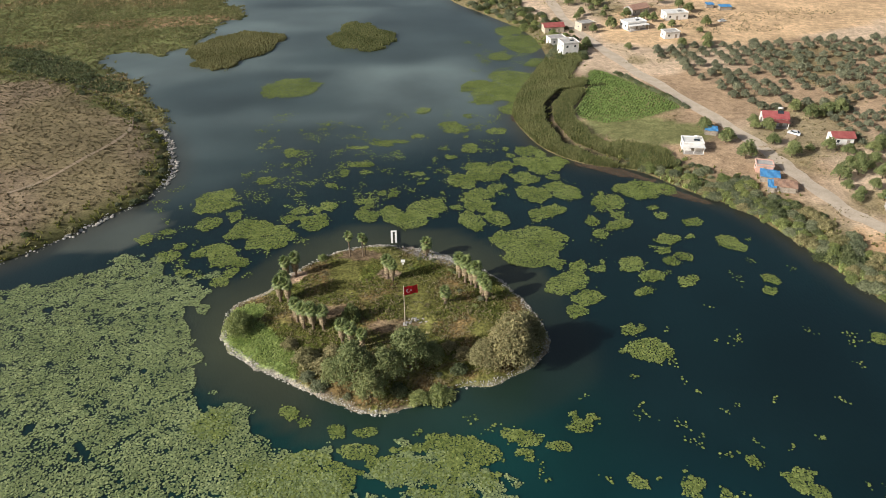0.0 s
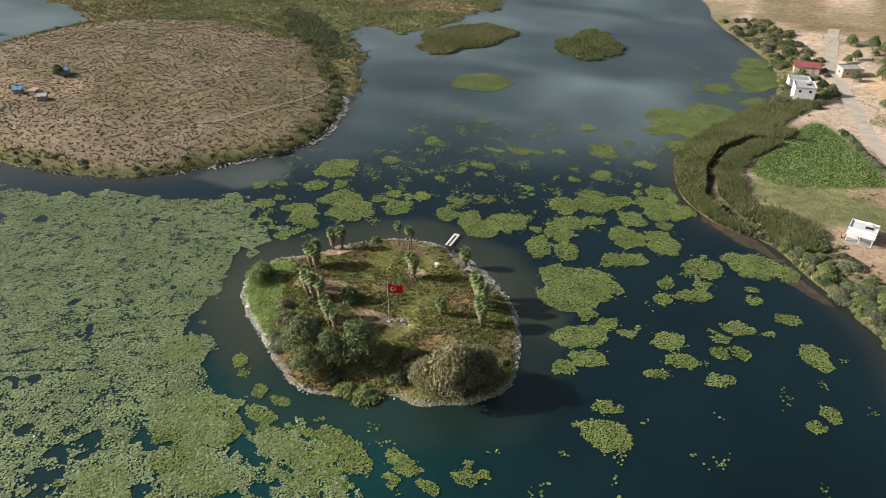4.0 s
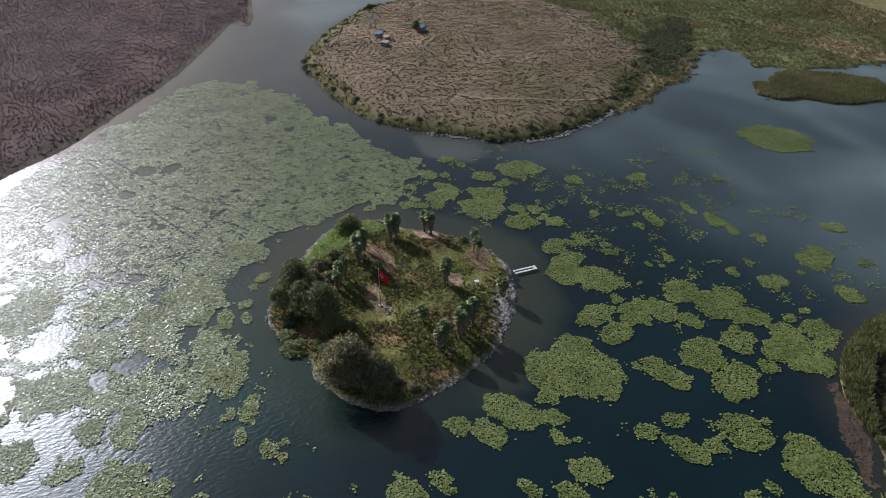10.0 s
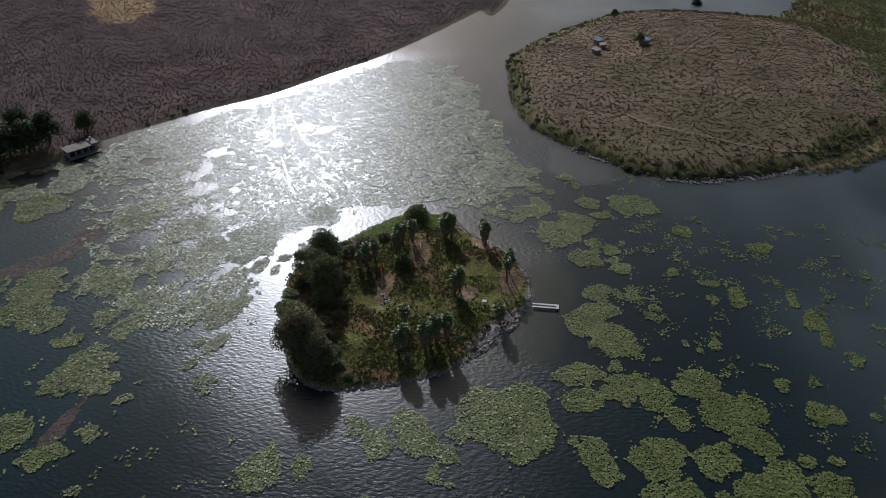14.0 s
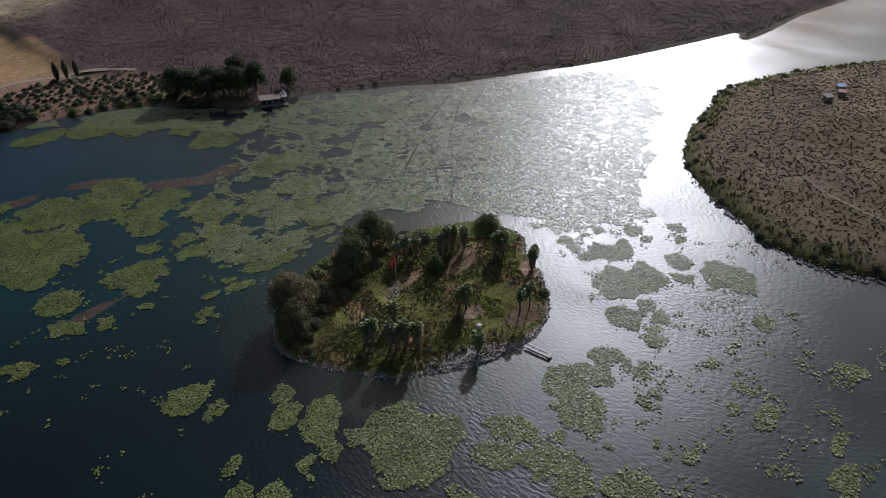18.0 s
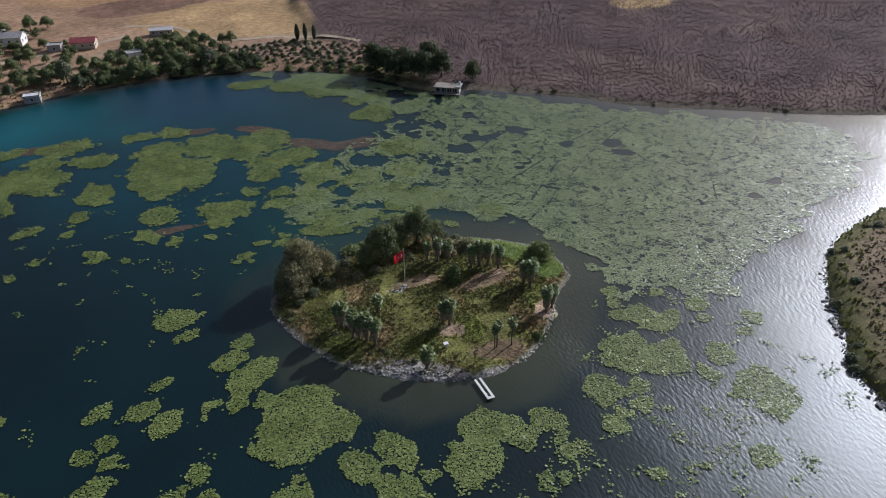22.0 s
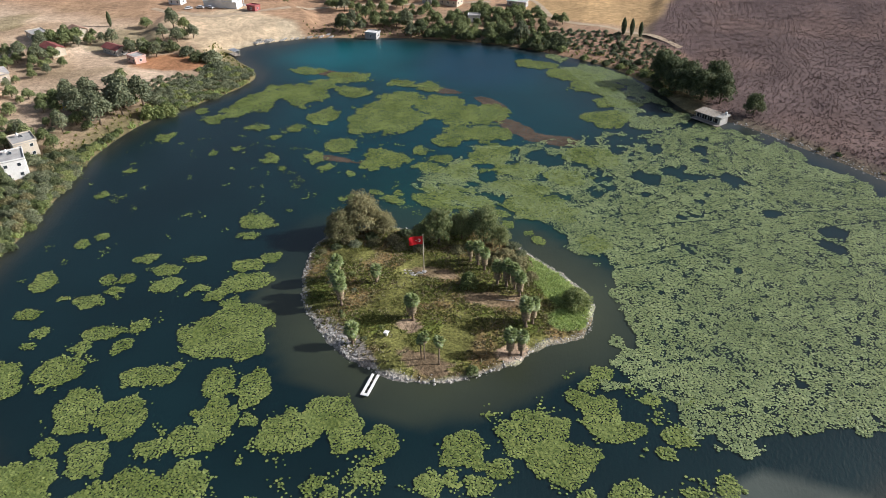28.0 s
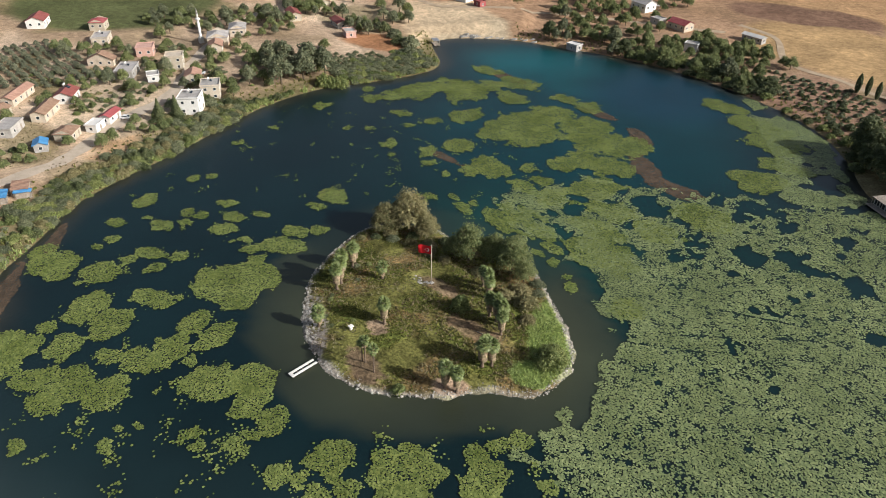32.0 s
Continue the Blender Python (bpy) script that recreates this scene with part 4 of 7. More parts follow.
lily(-34.5, 121.1, 5.3, 4.3, -152)
lily(-38.9, 125.0, 4.7, 3.9, -152)
lily(-41.7, 114.5, 3.2, 3.7, -152)
lily(-45.3, 117.1, 3.0, 1.9, -152)
lily(-40.9, 106.6, 1.6, 1.6, -152)
lily(-39.1, 109.7, 1.6, 1.3, -152)
lily(-31.3, 128.9, 1.7, 1.6, -152)
lily(-52.7, 115.3, 2.3, 1.7, -152)
lily(-51.4, 119.0, 1.6, 1.1, -152)
lily(-48.3, 109.5, 1.6, 1.4, -152)
lily(-38.3, 113.0, 1.6, 1.5, -152)
lily(-49.0, 136.9, 5.7, 4.8, 87)
lily(-39.1, 146.3, 2.0, 2.3, 87)
lily(25.8, 153.1, 4.4, 4.4, 87)
lily(29.0, 153.9, 3.1, 2.4, 87)
lily(22.9, 160.0, 3.3, 3.5, 87)
lily(8.7, 162.1, 2.6, 2.1, 87)
lily(5.1, 175.2, 4.0, 3.7, 87)
lily(18.2, 157.8, 1.2, 0.9, 87)
lily(17.2, 161.4, 1.0, 0.7, 87)
lily(-13.9, 165.9, 1.5, 3.3, 87)
lily(-10.1, 166.8, 1.0, 2.7, 87)
lily(-4.6, 170.0, 1.4, 2.0, 87)
lily(-17.5, 154.1, 1.5, 3.3, 87)
lily(-4.2, 148.6, 1.0, 1.6, 87)
lily(3.4, 157.5, 1.1, 1.6, 87)
lily(1.4, 162.4, 0.9, 1.3, 87)
lily(-19.9, 163.5, 1.0, 3.0, 87)
lily(-16.7, 149.9, 0.9, 1.6, 87)
lily(7.8, 169.3, 0.6, 0.6, 87)
lily(-35.7, 160.9, 2.2, 2.0, 87)
lily(-21.7, 149.9, 2.0, 1.1, 87)
lily(-24.2, 143.8, 1.0, 1.3, 87)
lily(-47.9, 127.5, 2.7, 2.5, 6)
lily(-42.9, 130.4, 1.7, 2.0, 6)
lily(16.0, 172.4, 2.3, 2.1, 6)
lily(9.1, 182.8, 1.5, 1.6, 6)
lily(-55.0, 124.3, 1.7, 1.2, 6)
lily(-59.3, 121.5, 1.6, 1.9, 6)
lily(46.3, 139.7, 3.7, 3.8, 6)
lily(51.6, 139.5, 2.4, 2.5, 6)
lily(52.1, 67.3, 0.6, 0.6, 6)
lily(-22.7, 74.2, 1.3, 1.1, -1)
lily(-20.0, 72.2, 1.0, 0.9, -1)
lily(-15.4, 70.6, 1.1, 0.8, -1)
lily(-11.3, 69.7, 1.6, 1.0, -1)
lily(-3.8, 66.8, 1.9, 1.2, -1)
lily(-0.4, 66.2, 2.3, 1.2, -1)
lily(3.8, 65.7, 3.1, 1.7, -1)
lily(8.8, 69.5, 1.6, 1.0, -1)
lily(11.4, 67.9, 2.3, 1.5, -1)
lily(19.2, 70.4, 2.2, 1.9, -1)
lily(15.2, 66.9, 1.6, 0.8, -1)
lily(10.8, 66.0, 1.5, 1.2, -1)
lily(5.4, 61.4, 1.5, 1.3, -1)
lily(25.2, 60.6, 1.2, 1.3, -1)
lily(31.9, 58.9, 0.7, 0.7, -1)
lily(-43.5, 206.0, 9.3, 8.2, -1)
lily(21.9, 200.3, 5.3, 5.5, -1)
lily(13.9, 194.5, 4.2, 3.5, -1)
lily(21.3, 187.1, 3.5, 3.3, -1)


def weed(cx, cy, a, b, turn):
    """A brown mat of rotting weed just under the lilies' rim."""
    r = np.random.default_rng(int(abs(cx * 10 + cy)))
    big = max(a, b) * K * 1.3
    x, y = jitter(cx * K - big, cy * K - big, cx * K + big, cy * K + big, 0.4, r)
    u, v = x - cx * K, y - cy * K
    c, s = math.cos(radians(turn)), math.sin(radians(turn))
    rad = np.hypot((u * c + v * s) / (a * K), (v * c - u * s) / (b * K)) + (fbm(x, y, 4, 91) - 0.5) * 0.9
    k = (rad < 1) & (r.random(x.size) < 0.9)
    v, f = leaf_discs(x[k], y[k], r, 0.34, 0.02)
    return tagged(new("weed_mat", mesh_of("weed_mat", v, f, M_ALGAE)), "brown floating mat of rotting water weed", "water weed", "weed mats", "stuff")


weed(23.5, 4.7, 6.5, 1.7, 2)
weed(7.5, 9.2, 6.0, 2.1, -25)
weed(-3.2, 23.2, 7.4, 2.9, -38)
weed(-14.4, 27.7, 7.3, 3.1, 0)
weed(60.8, 1.7, 6.7, 2.3, 2)
weed(31.5, 54.9, 5.2, 1.4, 2)
weed(31, 162, 3.5, 1.6, -55)
weed(42, 148.5, 8, 1.8, -28)
weed(54, 136.5, 6, 1.5, -35)
weed(22.5, 182, 3, 1.6, 80)


def lily_bits(name, count, x0, y0, x1, y1, seed, low, high, keep_off=4.0):
    """Many small loose clusters of leaves in a stretch of open water, as one mesh."""
    r = np.random.default_rng(seed)
    xs, ys = [], []
    px, py = r.uniform(x0, x1, count) * K, r.uniform(y0, y1, count) * K
    open_water = (inside_by(px, py, ISLAND) < -keep_off * K) & (inside_by(px, py, MAINLAND) < -1.5) & (inside_by(px, py, MOUND) < -4)
    for cx, cy in zip(px[open_water], py[open_water]):
        n, spread, a = int(r.integers(low, high)), r.uniform(0.5, 1.0), r.uniform(0, 3.14)
        w = 0.3 * math.sqrt(n) * spread
        u, v = r.normal(0, w * 1.5, n), r.normal(0, w * 0.7, n)
        xs.append(cx + u * math.cos(a) - v * math.sin(a))
        ys.append(cy + u * math.sin(a) + v * math.cos(a))
    v, f = leaf_discs(np.concatenate(xs), np.concatenate(ys), r, 0.26, 0.3)
    return tagged(new(name, mesh_of(name, v, f, M_LILY)), "small loose clusters of floating lily leaves", "water lilies", kind="stuff")


lily_bits("lily_clusters_north", 140, -46, 132, 16, 186, 201, 5, 30)
lily_bits("lily_clusters_east", 14, 20, 82, 70, 134, 202, 3, 20, 3)
lily_bits("lily_clusters_southeast", 45, 24, 40, 84, 92, 203, 2, 10, 3)
lily_bits("lily_clusters_south", 45, -8, 40, 60, 76, 204, 3, 14, 3)
lily_bits("lily_clusters_west", 60, -62, 108, -24, 146, 205, 4, 30, 3)
lily_bits("lily_clusters_shoal", 50, 10, 180, 36, 250, 206, 10, 60, 3)

# ---- plants: one mesh of each kind, shared by its repeats ----
KIND_BROAD = [tree_kind("broadleaf_tree", 11 + k, 3.2, 6.5, 1.5, 13, 2400, 0.21, M_LEAF_SOFT, 0.22) for k in range(3)]
KIND_GREY = [tree_kind("grey_green_tree", 21 + k, 3.6, 9.0, 2.2, 13, 1800, 0.27, M_LEAF_GREY, 0.28) for k in range(2)]
KIND_OLIVE = [tree_kind("olive_tree", 31 + k, 2.0, 3.3, 0.7, 9, 800, 0.19, M_OLIVE, 0.16, 4) for k in range(3)]
KIND_BROWN = tree_kind("feathery_tree", 41, 5.4, 12.0, 2.0, 26, 11000, 0.19, M_LEAF_BROWN, 0.4, 8, 0.7)
KIND_DARK = [tree_kind("dark_tree", 44 + k, 4.6, 10.5, 1.6, 20, 5600, 0.23, M_LEAF, 0.32, 6) for k in range(2)]
KIND_AIRY = [tree_kind("feathery_grey_tree", 47 + k, 4.6, 10.5, 2.4, 18, 6500, 0.17, M_LEAF_SOFT, 0.28, 8, 0.75) for k in range(2)]
BUSH = [crown_mesh("bush", 61 + k, 1.6, 2.0, 0.0, 9, 650, 0.17, m) for k, m in enumerate((M_LEAF, M_LEAF_GREY, M_LEAF_BRIGHT, M_LEAF_BROWN, M_LEAF_GREY))]
ROUND_BUSH = crown_mesh("round_bush", 69, 2.1, 3.4, 0.0, 18, 2400, 0.17, M_LEAF_BRIGHT, 0.2)
TIP_BUSH = crown_mesh("bush", 70, 3.9, 5.2, 0.0, 20, 3600, 0.19, M_LEAF_BRIGHT, 0.3)
BIG_BUSH = [crown_mesh("large_bush", 71 + k, 2.6, 3.2, 0.0, 14, 1700, 0.19, m) for k, m in enumerate((M_LEAF, M_LEAF_GREY, M_LEAF_BRIGHT, M_LEAF_BROWN))]


def cypress_kind():
    r = np.random.default_rng(5)
    n = 1500
    q, a = r.random(n) ** 0.8, r.uniform(0, 2 * np.pi, n)
    rad = 1.1 * np.sin(np.pi * np.clip(q * 0.92 + 0.06, 0, 1)) ** 0.7 * (1 - 0.3 * r.random(n))
    c = np.stack([rad * np.cos(a), rad * np.sin(a), 0.4 + 6.8 * q], 1)
    v, f = leaf_quads(c, np.stack([np.cos(a), np.sin(a), 0.4 * np.ones(n)], 1), 0.2, r, 0.5)
    v2, f2 = tube([(0, 0, -0.3, 0.16), (0, 0, 3, 0.12), (0, 0, 6.5, 0.03)], 6)
    return dict(name="cypress", trunk=mesh_of("trunk", v2, f2, M_BARK, False), crown=mesh_of("crown", v, f, M_LEAF))


KIND_CYPRESS = cypress_kind()


def conifer_kind():
    """A pointed conifer with tiers of drooping branches."""
    r = np.random.default_rng(8)
    n = 3200
    q, a = r.random(n) ** 1.3, r.uniform(0, 2 * np.pi, n)
    rad = (1 - q) * 2.6 * (0.55 + 0.45 * np.abs(np.sin(q * 22 + np.sin(a * 3)))) * np.sqrt(r.random(n)) + 0.1
    c = np.stack([rad * np.cos(a), rad * np.sin(a), 1.0 + 7.6 * q - 0.15 * rad], 1)
    v, f = leaf_quads(c, np.stack([np.cos(a), np.sin(a), 0.6 * np.ones(n)], 1), 0.18, r, 0.5)
    v2, f2 = tube([(0, 0, -0.3, 0.22), (0, 0, 4, 0.14), (0, 0, 8.3, 0.03)], 6)
    return dict(name="conifer", trunk=mesh_of("trunk", v2, f2, M_BARK, False), crown=mesh_of("crown", v, f, M_LEAF))


KIND_CONIFER = conifer_kind()


# ---- fan palms ----
def frond_mesh(name, mat, stalk, fan, droop):
    """A fan leaf on a stalk, pointing along x: fingers spread from the stalk's end and bend down."""
    v = [(0, -0.03, 0), (0, 0.03, 0), (stalk, 0.02, 0.05), (stalk, -0.02, 0.05)]
    f = [[0, 1, 2, 3]]
    for k in range(11):
        a = radians(-100 + 20 * k)
        l = fan * (1 - 0.25 * abs(k - 5) / 5)
        ca, sa = math.cos(a), math.sin(a)
        i = len(v)
        w = 0.115
        v += [(stalk, 0, 0.05), (stalk + l * 0.55 * ca + w * sa, l * 0.55 * sa - w * ca, 0.08), (stalk + l * ca, l * sa, -droop * l), (stalk + l * 0.55 * ca - w * sa, l * 0.55 * sa + w * ca, 0.08)]
        f.append([i, i + 1, i + 2, i + 3])
    return mesh_of(name, v, f, mat)


FROND = frond_mesh("frond", M_PALM_LEAF, 0.8, 0.98, 0.35)


def palm_kind(height, girth, fronds, skirt, seed, spread=1.0):
    """A fan palm with its crown of leaves and, where it has one, a skirt of dead leaves."""
    r = np.random.default_rng(seed)
    ob = new("fan_palm")
    ob.empty_display_size = 0.3
    rings, z = [(0, 0, -0.4, girth * 1.35), (0, 0, 0.25, girth * 1.25)], 0.6
    while z < height:
        rings += [(0.04 * math.sin(z), 0.03 * math.cos(z * 0.8), z, girth * (1.06 if len(rings) % 2 else 0.95) * (1 - 0.25 * z / height))]
        z += 0.35
    v, f = tube(rings, 9)
    part("trunk", mesh_of("trunk", v, f, M_PALM_TRUNK, False), ob)
    if skirt:
        n = int(70 * skirt)
        a, q = r.uniform(0, 2 * np.pi, n), r.random(n)
        zt = height - 0.1 - q * skirt
        out = girth + 0.15
        top = np.stack([out * np.cos(a), out * np.sin(a), zt], 1)
        tip = np.stack([(out + 0.5 * (1 - 0.4 * q)) * np.cos(a), (out + 0.5 * (1 - 0.4 * q)) * np.sin(a), zt - r.uniform(0.8, 1.4, n)], 1)
        side = np.stack([-np.sin(a), np.cos(a), 0 * a], 1) * 0.2
        vs = np.stack([top - side, top + side, tip + side * 1.3, tip - side * 1.3], 1).reshape(-1, 3)
        part("skirt", mesh_of("skirt", vs, np.arange(4 * n).reshape(n, 4), M_PALM_SKIRT), ob, "hanging skirt of dry brown fronds")
    for k in range(fronds):
        q = (k + 0.5) / fronds
        lift = radians(78 - 125 * q)
        m = Matrix.Translation((0, 0, height - 0.15 - 0.5 * q)) @ Matrix.Rotation(k * 2.4 + r.uniform(-0.2, 0.2), 4, "Z") @ Matrix.Rotation(-lift, 4, "Y") @ Matrix.Scale(spread * r.uniform(0.85, 1.15), 4)
        part("frond", FROND, ob, m=m)
    return tagged(ob, category="palm", group="fan palms on the island")


def palm(kind, x, y, size, turn, label):
    z = float(island_height(np.array([x * K]), np.array([y * K]))[0])
    ob = copy_thing(kind, Matrix.Translation((x * K, y * K, z)) @ Matrix.Rotation(turn, 4, "Z") @ Matrix.Scale(size, 4))
    ob.scale = (size, size, size)
    return tagged(ob, label)


STOUT = "stout fan palm with a thick brown skirt, in the grass"
THIN = "slim tall fan palm with a small crown near the shore"
SHORT = "short young fan palm with a ragged green crown"
GROUPED = "fan palm in a tight clump beside dry bare earth"
# the first of each kind stands in its own place
base_z = lambda x, y: float(island_height(np.array([x * K]), np.array([y * K]))[0])
palm_stout = tagged(palm_kind(6.0, 0.32, 38, 3.0, 1), STOUT)
palm_stout.location = (-9.6 * K, 105.6 * K, base_z(-9.6, 105.6))
palm_thin = tagged(palm_kind(6.8, 0.17, 24, 0.5, 2, 0.8), THIN)
palm_thin.location = (-17.2 * K, 113.6 * K, base_z(-17.2, 113.6))
palm_short = tagged(palm_kind(3.9, 0.26, 28, 1.6, 3), SHORT)
palm_short.location = (0.6 * K, 98 * K, base_z(0.6, 98))
palm(palm_thin, -14.7, 113.3, 0.95, 1.0, THIN)
palm(palm_thin, -14.2, 113.5, 0.82, 2.0, THIN)
palm(palm_short, -2.6, 113.6, 1.15, 0.5, SHORT)
palm(palm_stout, -8.7, 104.9, 0.85, 1.3, STOUT)
for px_, py_, ps_ in ((-26.6, 107.8, 1.02), (-28.2, 107.0, 0.95), (-27.2, 100.8, 1.08), (-28.0, 99.6, 1.0), (-26.6, 99.4, 0.92), (-24.2, 93.6, 0.95), (-22.8, 91.9, 1.0), (-21.3, 91.6, 1.05), (-19.6, 91.5, 0.95)):
    palm(palm_stout, px_, py_, ps_, px_ * 2.1, GROUPED)
for px_, py_, ps_ in ((-16.2, 88.2, 0.9), (-14.6, 87.0, 0.95), (-12.8, 86.2, 0.8), (3.4, 105.8, 1.05), (4.4, 104.2, 1.1), (6.2, 102.6, 1.08), (5.4, 103.4, 0.9), (7.2, 99.6, 1.02), (7.8, 98.6, 0.85)):
    palm(palm_stout, px_, py_, ps_, px_ * 1.7, GROUPED)


# ---- trees and shrubs on the island ----
def on_island(kind, x, y, size, turn, label, tall=1.0):
    return stand(kind, x * K, y * K, base_z(x, y) - 0.1, size, turn, label, "tree", "trees on the island", tall)


LEANING = "wide feathery olive-brown tree leaning over the shore"
on_island(KIND_BROWN, 10.4, 83.4, 1.1, 0.4, LEANING)
on_island(KIND_BROWN, 13.0, 87.0, 0.85, 3.1, LEANING, 0.95)
on_island(KIND_BROWN, 6.4, 82.4, 0.7, 2.0, LEANING, 0.9)
AIRY = "tall grey-green tree with an open feathery crown"
on_island(KIND_AIRY[0], -5.2, 82.3, 1.05, 0.3, AIRY, 1.1)
on_island(KIND_AIRY[1], -8.8, 79.6, 0.9, 1.7, AIRY)
on_island(KIND_AIRY[1], -13.2, 79.2, 1.05, 1.2, AIRY, 1.1)
on_island(KIND_AIRY[0], -11.0, 76.2, 0.75, 2.2, AIRY)
on_island(KIND_AIRY[0], -16.4, 79.6, 0.7, 0.5, AIRY)
on_island(KIND_AIRY[1], -1.6, 83.2, 0.6, 0.9, AIRY)


def island_bush(mesh, x, y, size, turn, label, tall=1.0):
    return shrub("bush", mesh, x * K, y * K, base_z(x, y) - 0.15, size, turn, label, "bushes on the island", tall)


island_bush(TIP_BUSH, -33.6, 92.4, 1.0, 0.2, "rounded olive-green bush at the island's tip")
island_bush(BIG_BUSH[3], -21.6, 84.5, 1.3, 0.6, "dry brown thicket of thin stems", 0.7)
island_bush(BIG_BUSH[3], -18.6, 82.6, 1.2, 1.6, "dry brown thicket of thin stems", 0.7)
island_bush(ROUND_BUSH, -15.2, 94.0, 1.12, 2.6, "round dense green bush in the grass", 1.15)
island_bush(BIG_BUSH[2], -0.8, 76.6, 1.3, 0.6, "low green thicket hanging over the water", 0.6)
island_bush(BIG_BUSH[2], -3.8, 75.8, 1.0, 2.6, "low green thicket hanging over the water", 0.6)
island_bush(BUSH[2], -22.4, 113.2, 1.0, 0.6, "small rounded yellow-green bush by the stony rim")
for px_, py_, ps_, pm_ in ((3.4, 84.6, 0.9, 3), (6.2, 86.8, 0.75, 3), (1.0, 86.4, 0.7, 3), (9.6, 88.4, 0.7, 1), (12.6, 90.2, 0.6, 0), (2.2, 81.4, 0.8, 0), (14.4, 92.4, 0.5, 3), (-2.6, 86.0, 0.7, 3), (7.8, 85.0, 0.8, 0), (11.4, 87.4, 0.8, 3), (-9.6, 84.0, 0.8, 3), (-17.4, 85.6, 0.9, 3), (-20.8, 80.6, 0.7, 1), (-24.6, 87.6, 0.8, 3), (-6.8, 77.2, 0.8, 0), (-18.8, 78.6, 0.8, 1)):
    island_bush(BIG_BUSH[pm_], px_, py_, ps_, px_ * 3, "tangled bush under the island's shore trees", 0.8)
r_is = np.random.default_rng(31)
for k in range(26):
    a = r_is.uniform(-1.9, 1.5)
    bx, by = -9.5 + 27 * math.cos(a) * r_is.uniform(0.5, 0.97), 96 + 21.5 * math.sin(a) * r_is.uniform(0.5, 0.97)
    if inside_by([bx * K], [by * K], ISLAND)[0] > 1.6:
        mesh = BUSH[int(r_is.integers(0, 5))]
        island_bush(mesh, bx, by, r_is.uniform(0.35, 0.7), r_is.uniform(0, 6), "low scrubby bush in the island's rough grass", r_is.uniform(0.5, 0.8))


# ---- grass on the island ----
def island_grass(name, count, keep, height, width, blades, mat, label, lean=0.8):
    x, y = sprinkle(count, -38, 72, 19, 119, lambda a, b: keep(a, b) * (inside_by(a, b, ISLAND) > 1.3), r_is)
    ob = tufts(name, x, y, island_height(x, y), height * r_is.uniform(0.6, 1.3, x.size), np.full(x.size, width), blades, mat, r_is, lean)
    return tagged(ob, label, "grass", kind="stuff")


LUSH = lambda a, b: np.maximum(blob(a, b, -29.5, 87.2, 10, 3.8, -50, 0.2, 3), blob(a, b, -33.2, 96.5, 3.2, 2.6, 20, 0.2, 3))
BARE = lambda a, b: 1 - np.maximum.reduce([blob(a, b, -20, 96, 5, 2.2, 10), blob(a, b, -8, 92, 4.4, 1.8), blob(a, b, -9.5, 107, 2, 1.5), blob(a, b, -27, 107, 3, 1.8, 40), blob(a, b, -15.5, 114.5, 4.4, 2.2, -10)])
island_grass("meadow_grass", 16000, lambda a, b: BARE(a, b) * (1 - LUSH(a, b)) * smooth(0.36, 0.52, fbm(a, b, 6, 43)), 0.24, 0.22, 5, M_GRASS, "rough green and yellow grass of the island")
island_grass("dry_grass", 7000, lambda a, b: BARE(a, b) * (1 - LUSH(a, b)) * smooth(0.4, 0.56, fbm(a, b, 9, 42)), 0.3, 0.28, 4, M_TUSSOCK, "dry straw-coloured grass between the green")
island_grass("brown_weeds", 4000, lambda a, b: BARE(a, b) * (1 - LUSH(a, b)) * smooth(0.48, 0.6, fbm(a, b, 8, 47)), 0.32, 0.26, 5, M_LEAF_BROWN, "knee-high brown weeds on the island")
island_grass("lush_grass", 30000, lambda a, b: LUSH(a, b), 0.35, 0.22, 5, M_GRASS_LUSH, "bright green tall grass lying in waves", 0.8)


# ---- stones of the rim ----
def stone_mesh(seed):
    r = np.random.default_rng(seed)
    bm = bmesh.new()
    bmesh.ops.create_icosphere(bm, subdivisions=1, radius=0.5)
    for v in bm.verts:
        v.co *= r.uniform(0.75, 1.2)
        v.co.z *= 0.65
    return bm_mesh("stone", bm, M_STONE)


STONES = [stone_mesh(90 + k) for k in range(6)]
rim = np.array(ISLAND)
rim_step = np.linalg.norm(np.roll(rim, -1, 0) - rim, axis=1)
rim_at = np.concatenate([[0], np.cumsum(rim_step)])


def along_rim(s, off):
    s = s % rim_at[-1]
    i = int(np.searchsorted(rim_at, s) - 1)
    i = max(0, min(i, len(rim) - 1))
    a, b = rim[i], rim[(i + 1) % len(rim)]
    p = a + (b - a) * (s - rim_at[i]) / rim_step[i]
    d = (b - a) / rim_step[i]
    return p + np.array([-d[1], d[0]]) * off


stone_rim = new("stone_rim")
stone_rim.location = (0, 0, 0)
tagged(stone_rim, "pale loose stones along the island's shore", "stones")
placed = 0
r_is.random()
while placed < 300:
    s, off = r_is.uniform(0, rim_at[-1]), abs(r_is.normal(0, 0.55)) - 0.2
    p = along_rim(s, off)
    pile = math.hypot(p[0] / K - 9.5, p[1] / K - 107.5) < 3.2
    if not pile and p[1] / K < 92 and p[0] / K > -8 and r_is.random() < 0.7:
        continue
    size = r_is.uniform(0.28, 0.75) * (1.2 if pile else 1.0)
    z = min(0.6, 0.4 * off) if off > 0 else 0.45 * off
    part("stone", STONES[placed % 6], stone_rim, m=Matrix.LocRotScale((p[0], p[1], max(z, -0.15) + 0.12 * size), Euler((r_is.uniform(0, 0.6), 0, r_is.uniform(0, 6))), (size, size * r_is.uniform(0.7, 1.1), size)))
    placed += 1
spots = np.array([along_rim(r_is.uniform(0, rim_at[-1]), r_is.normal(0.35, 0.75)) for k in range(1800)])
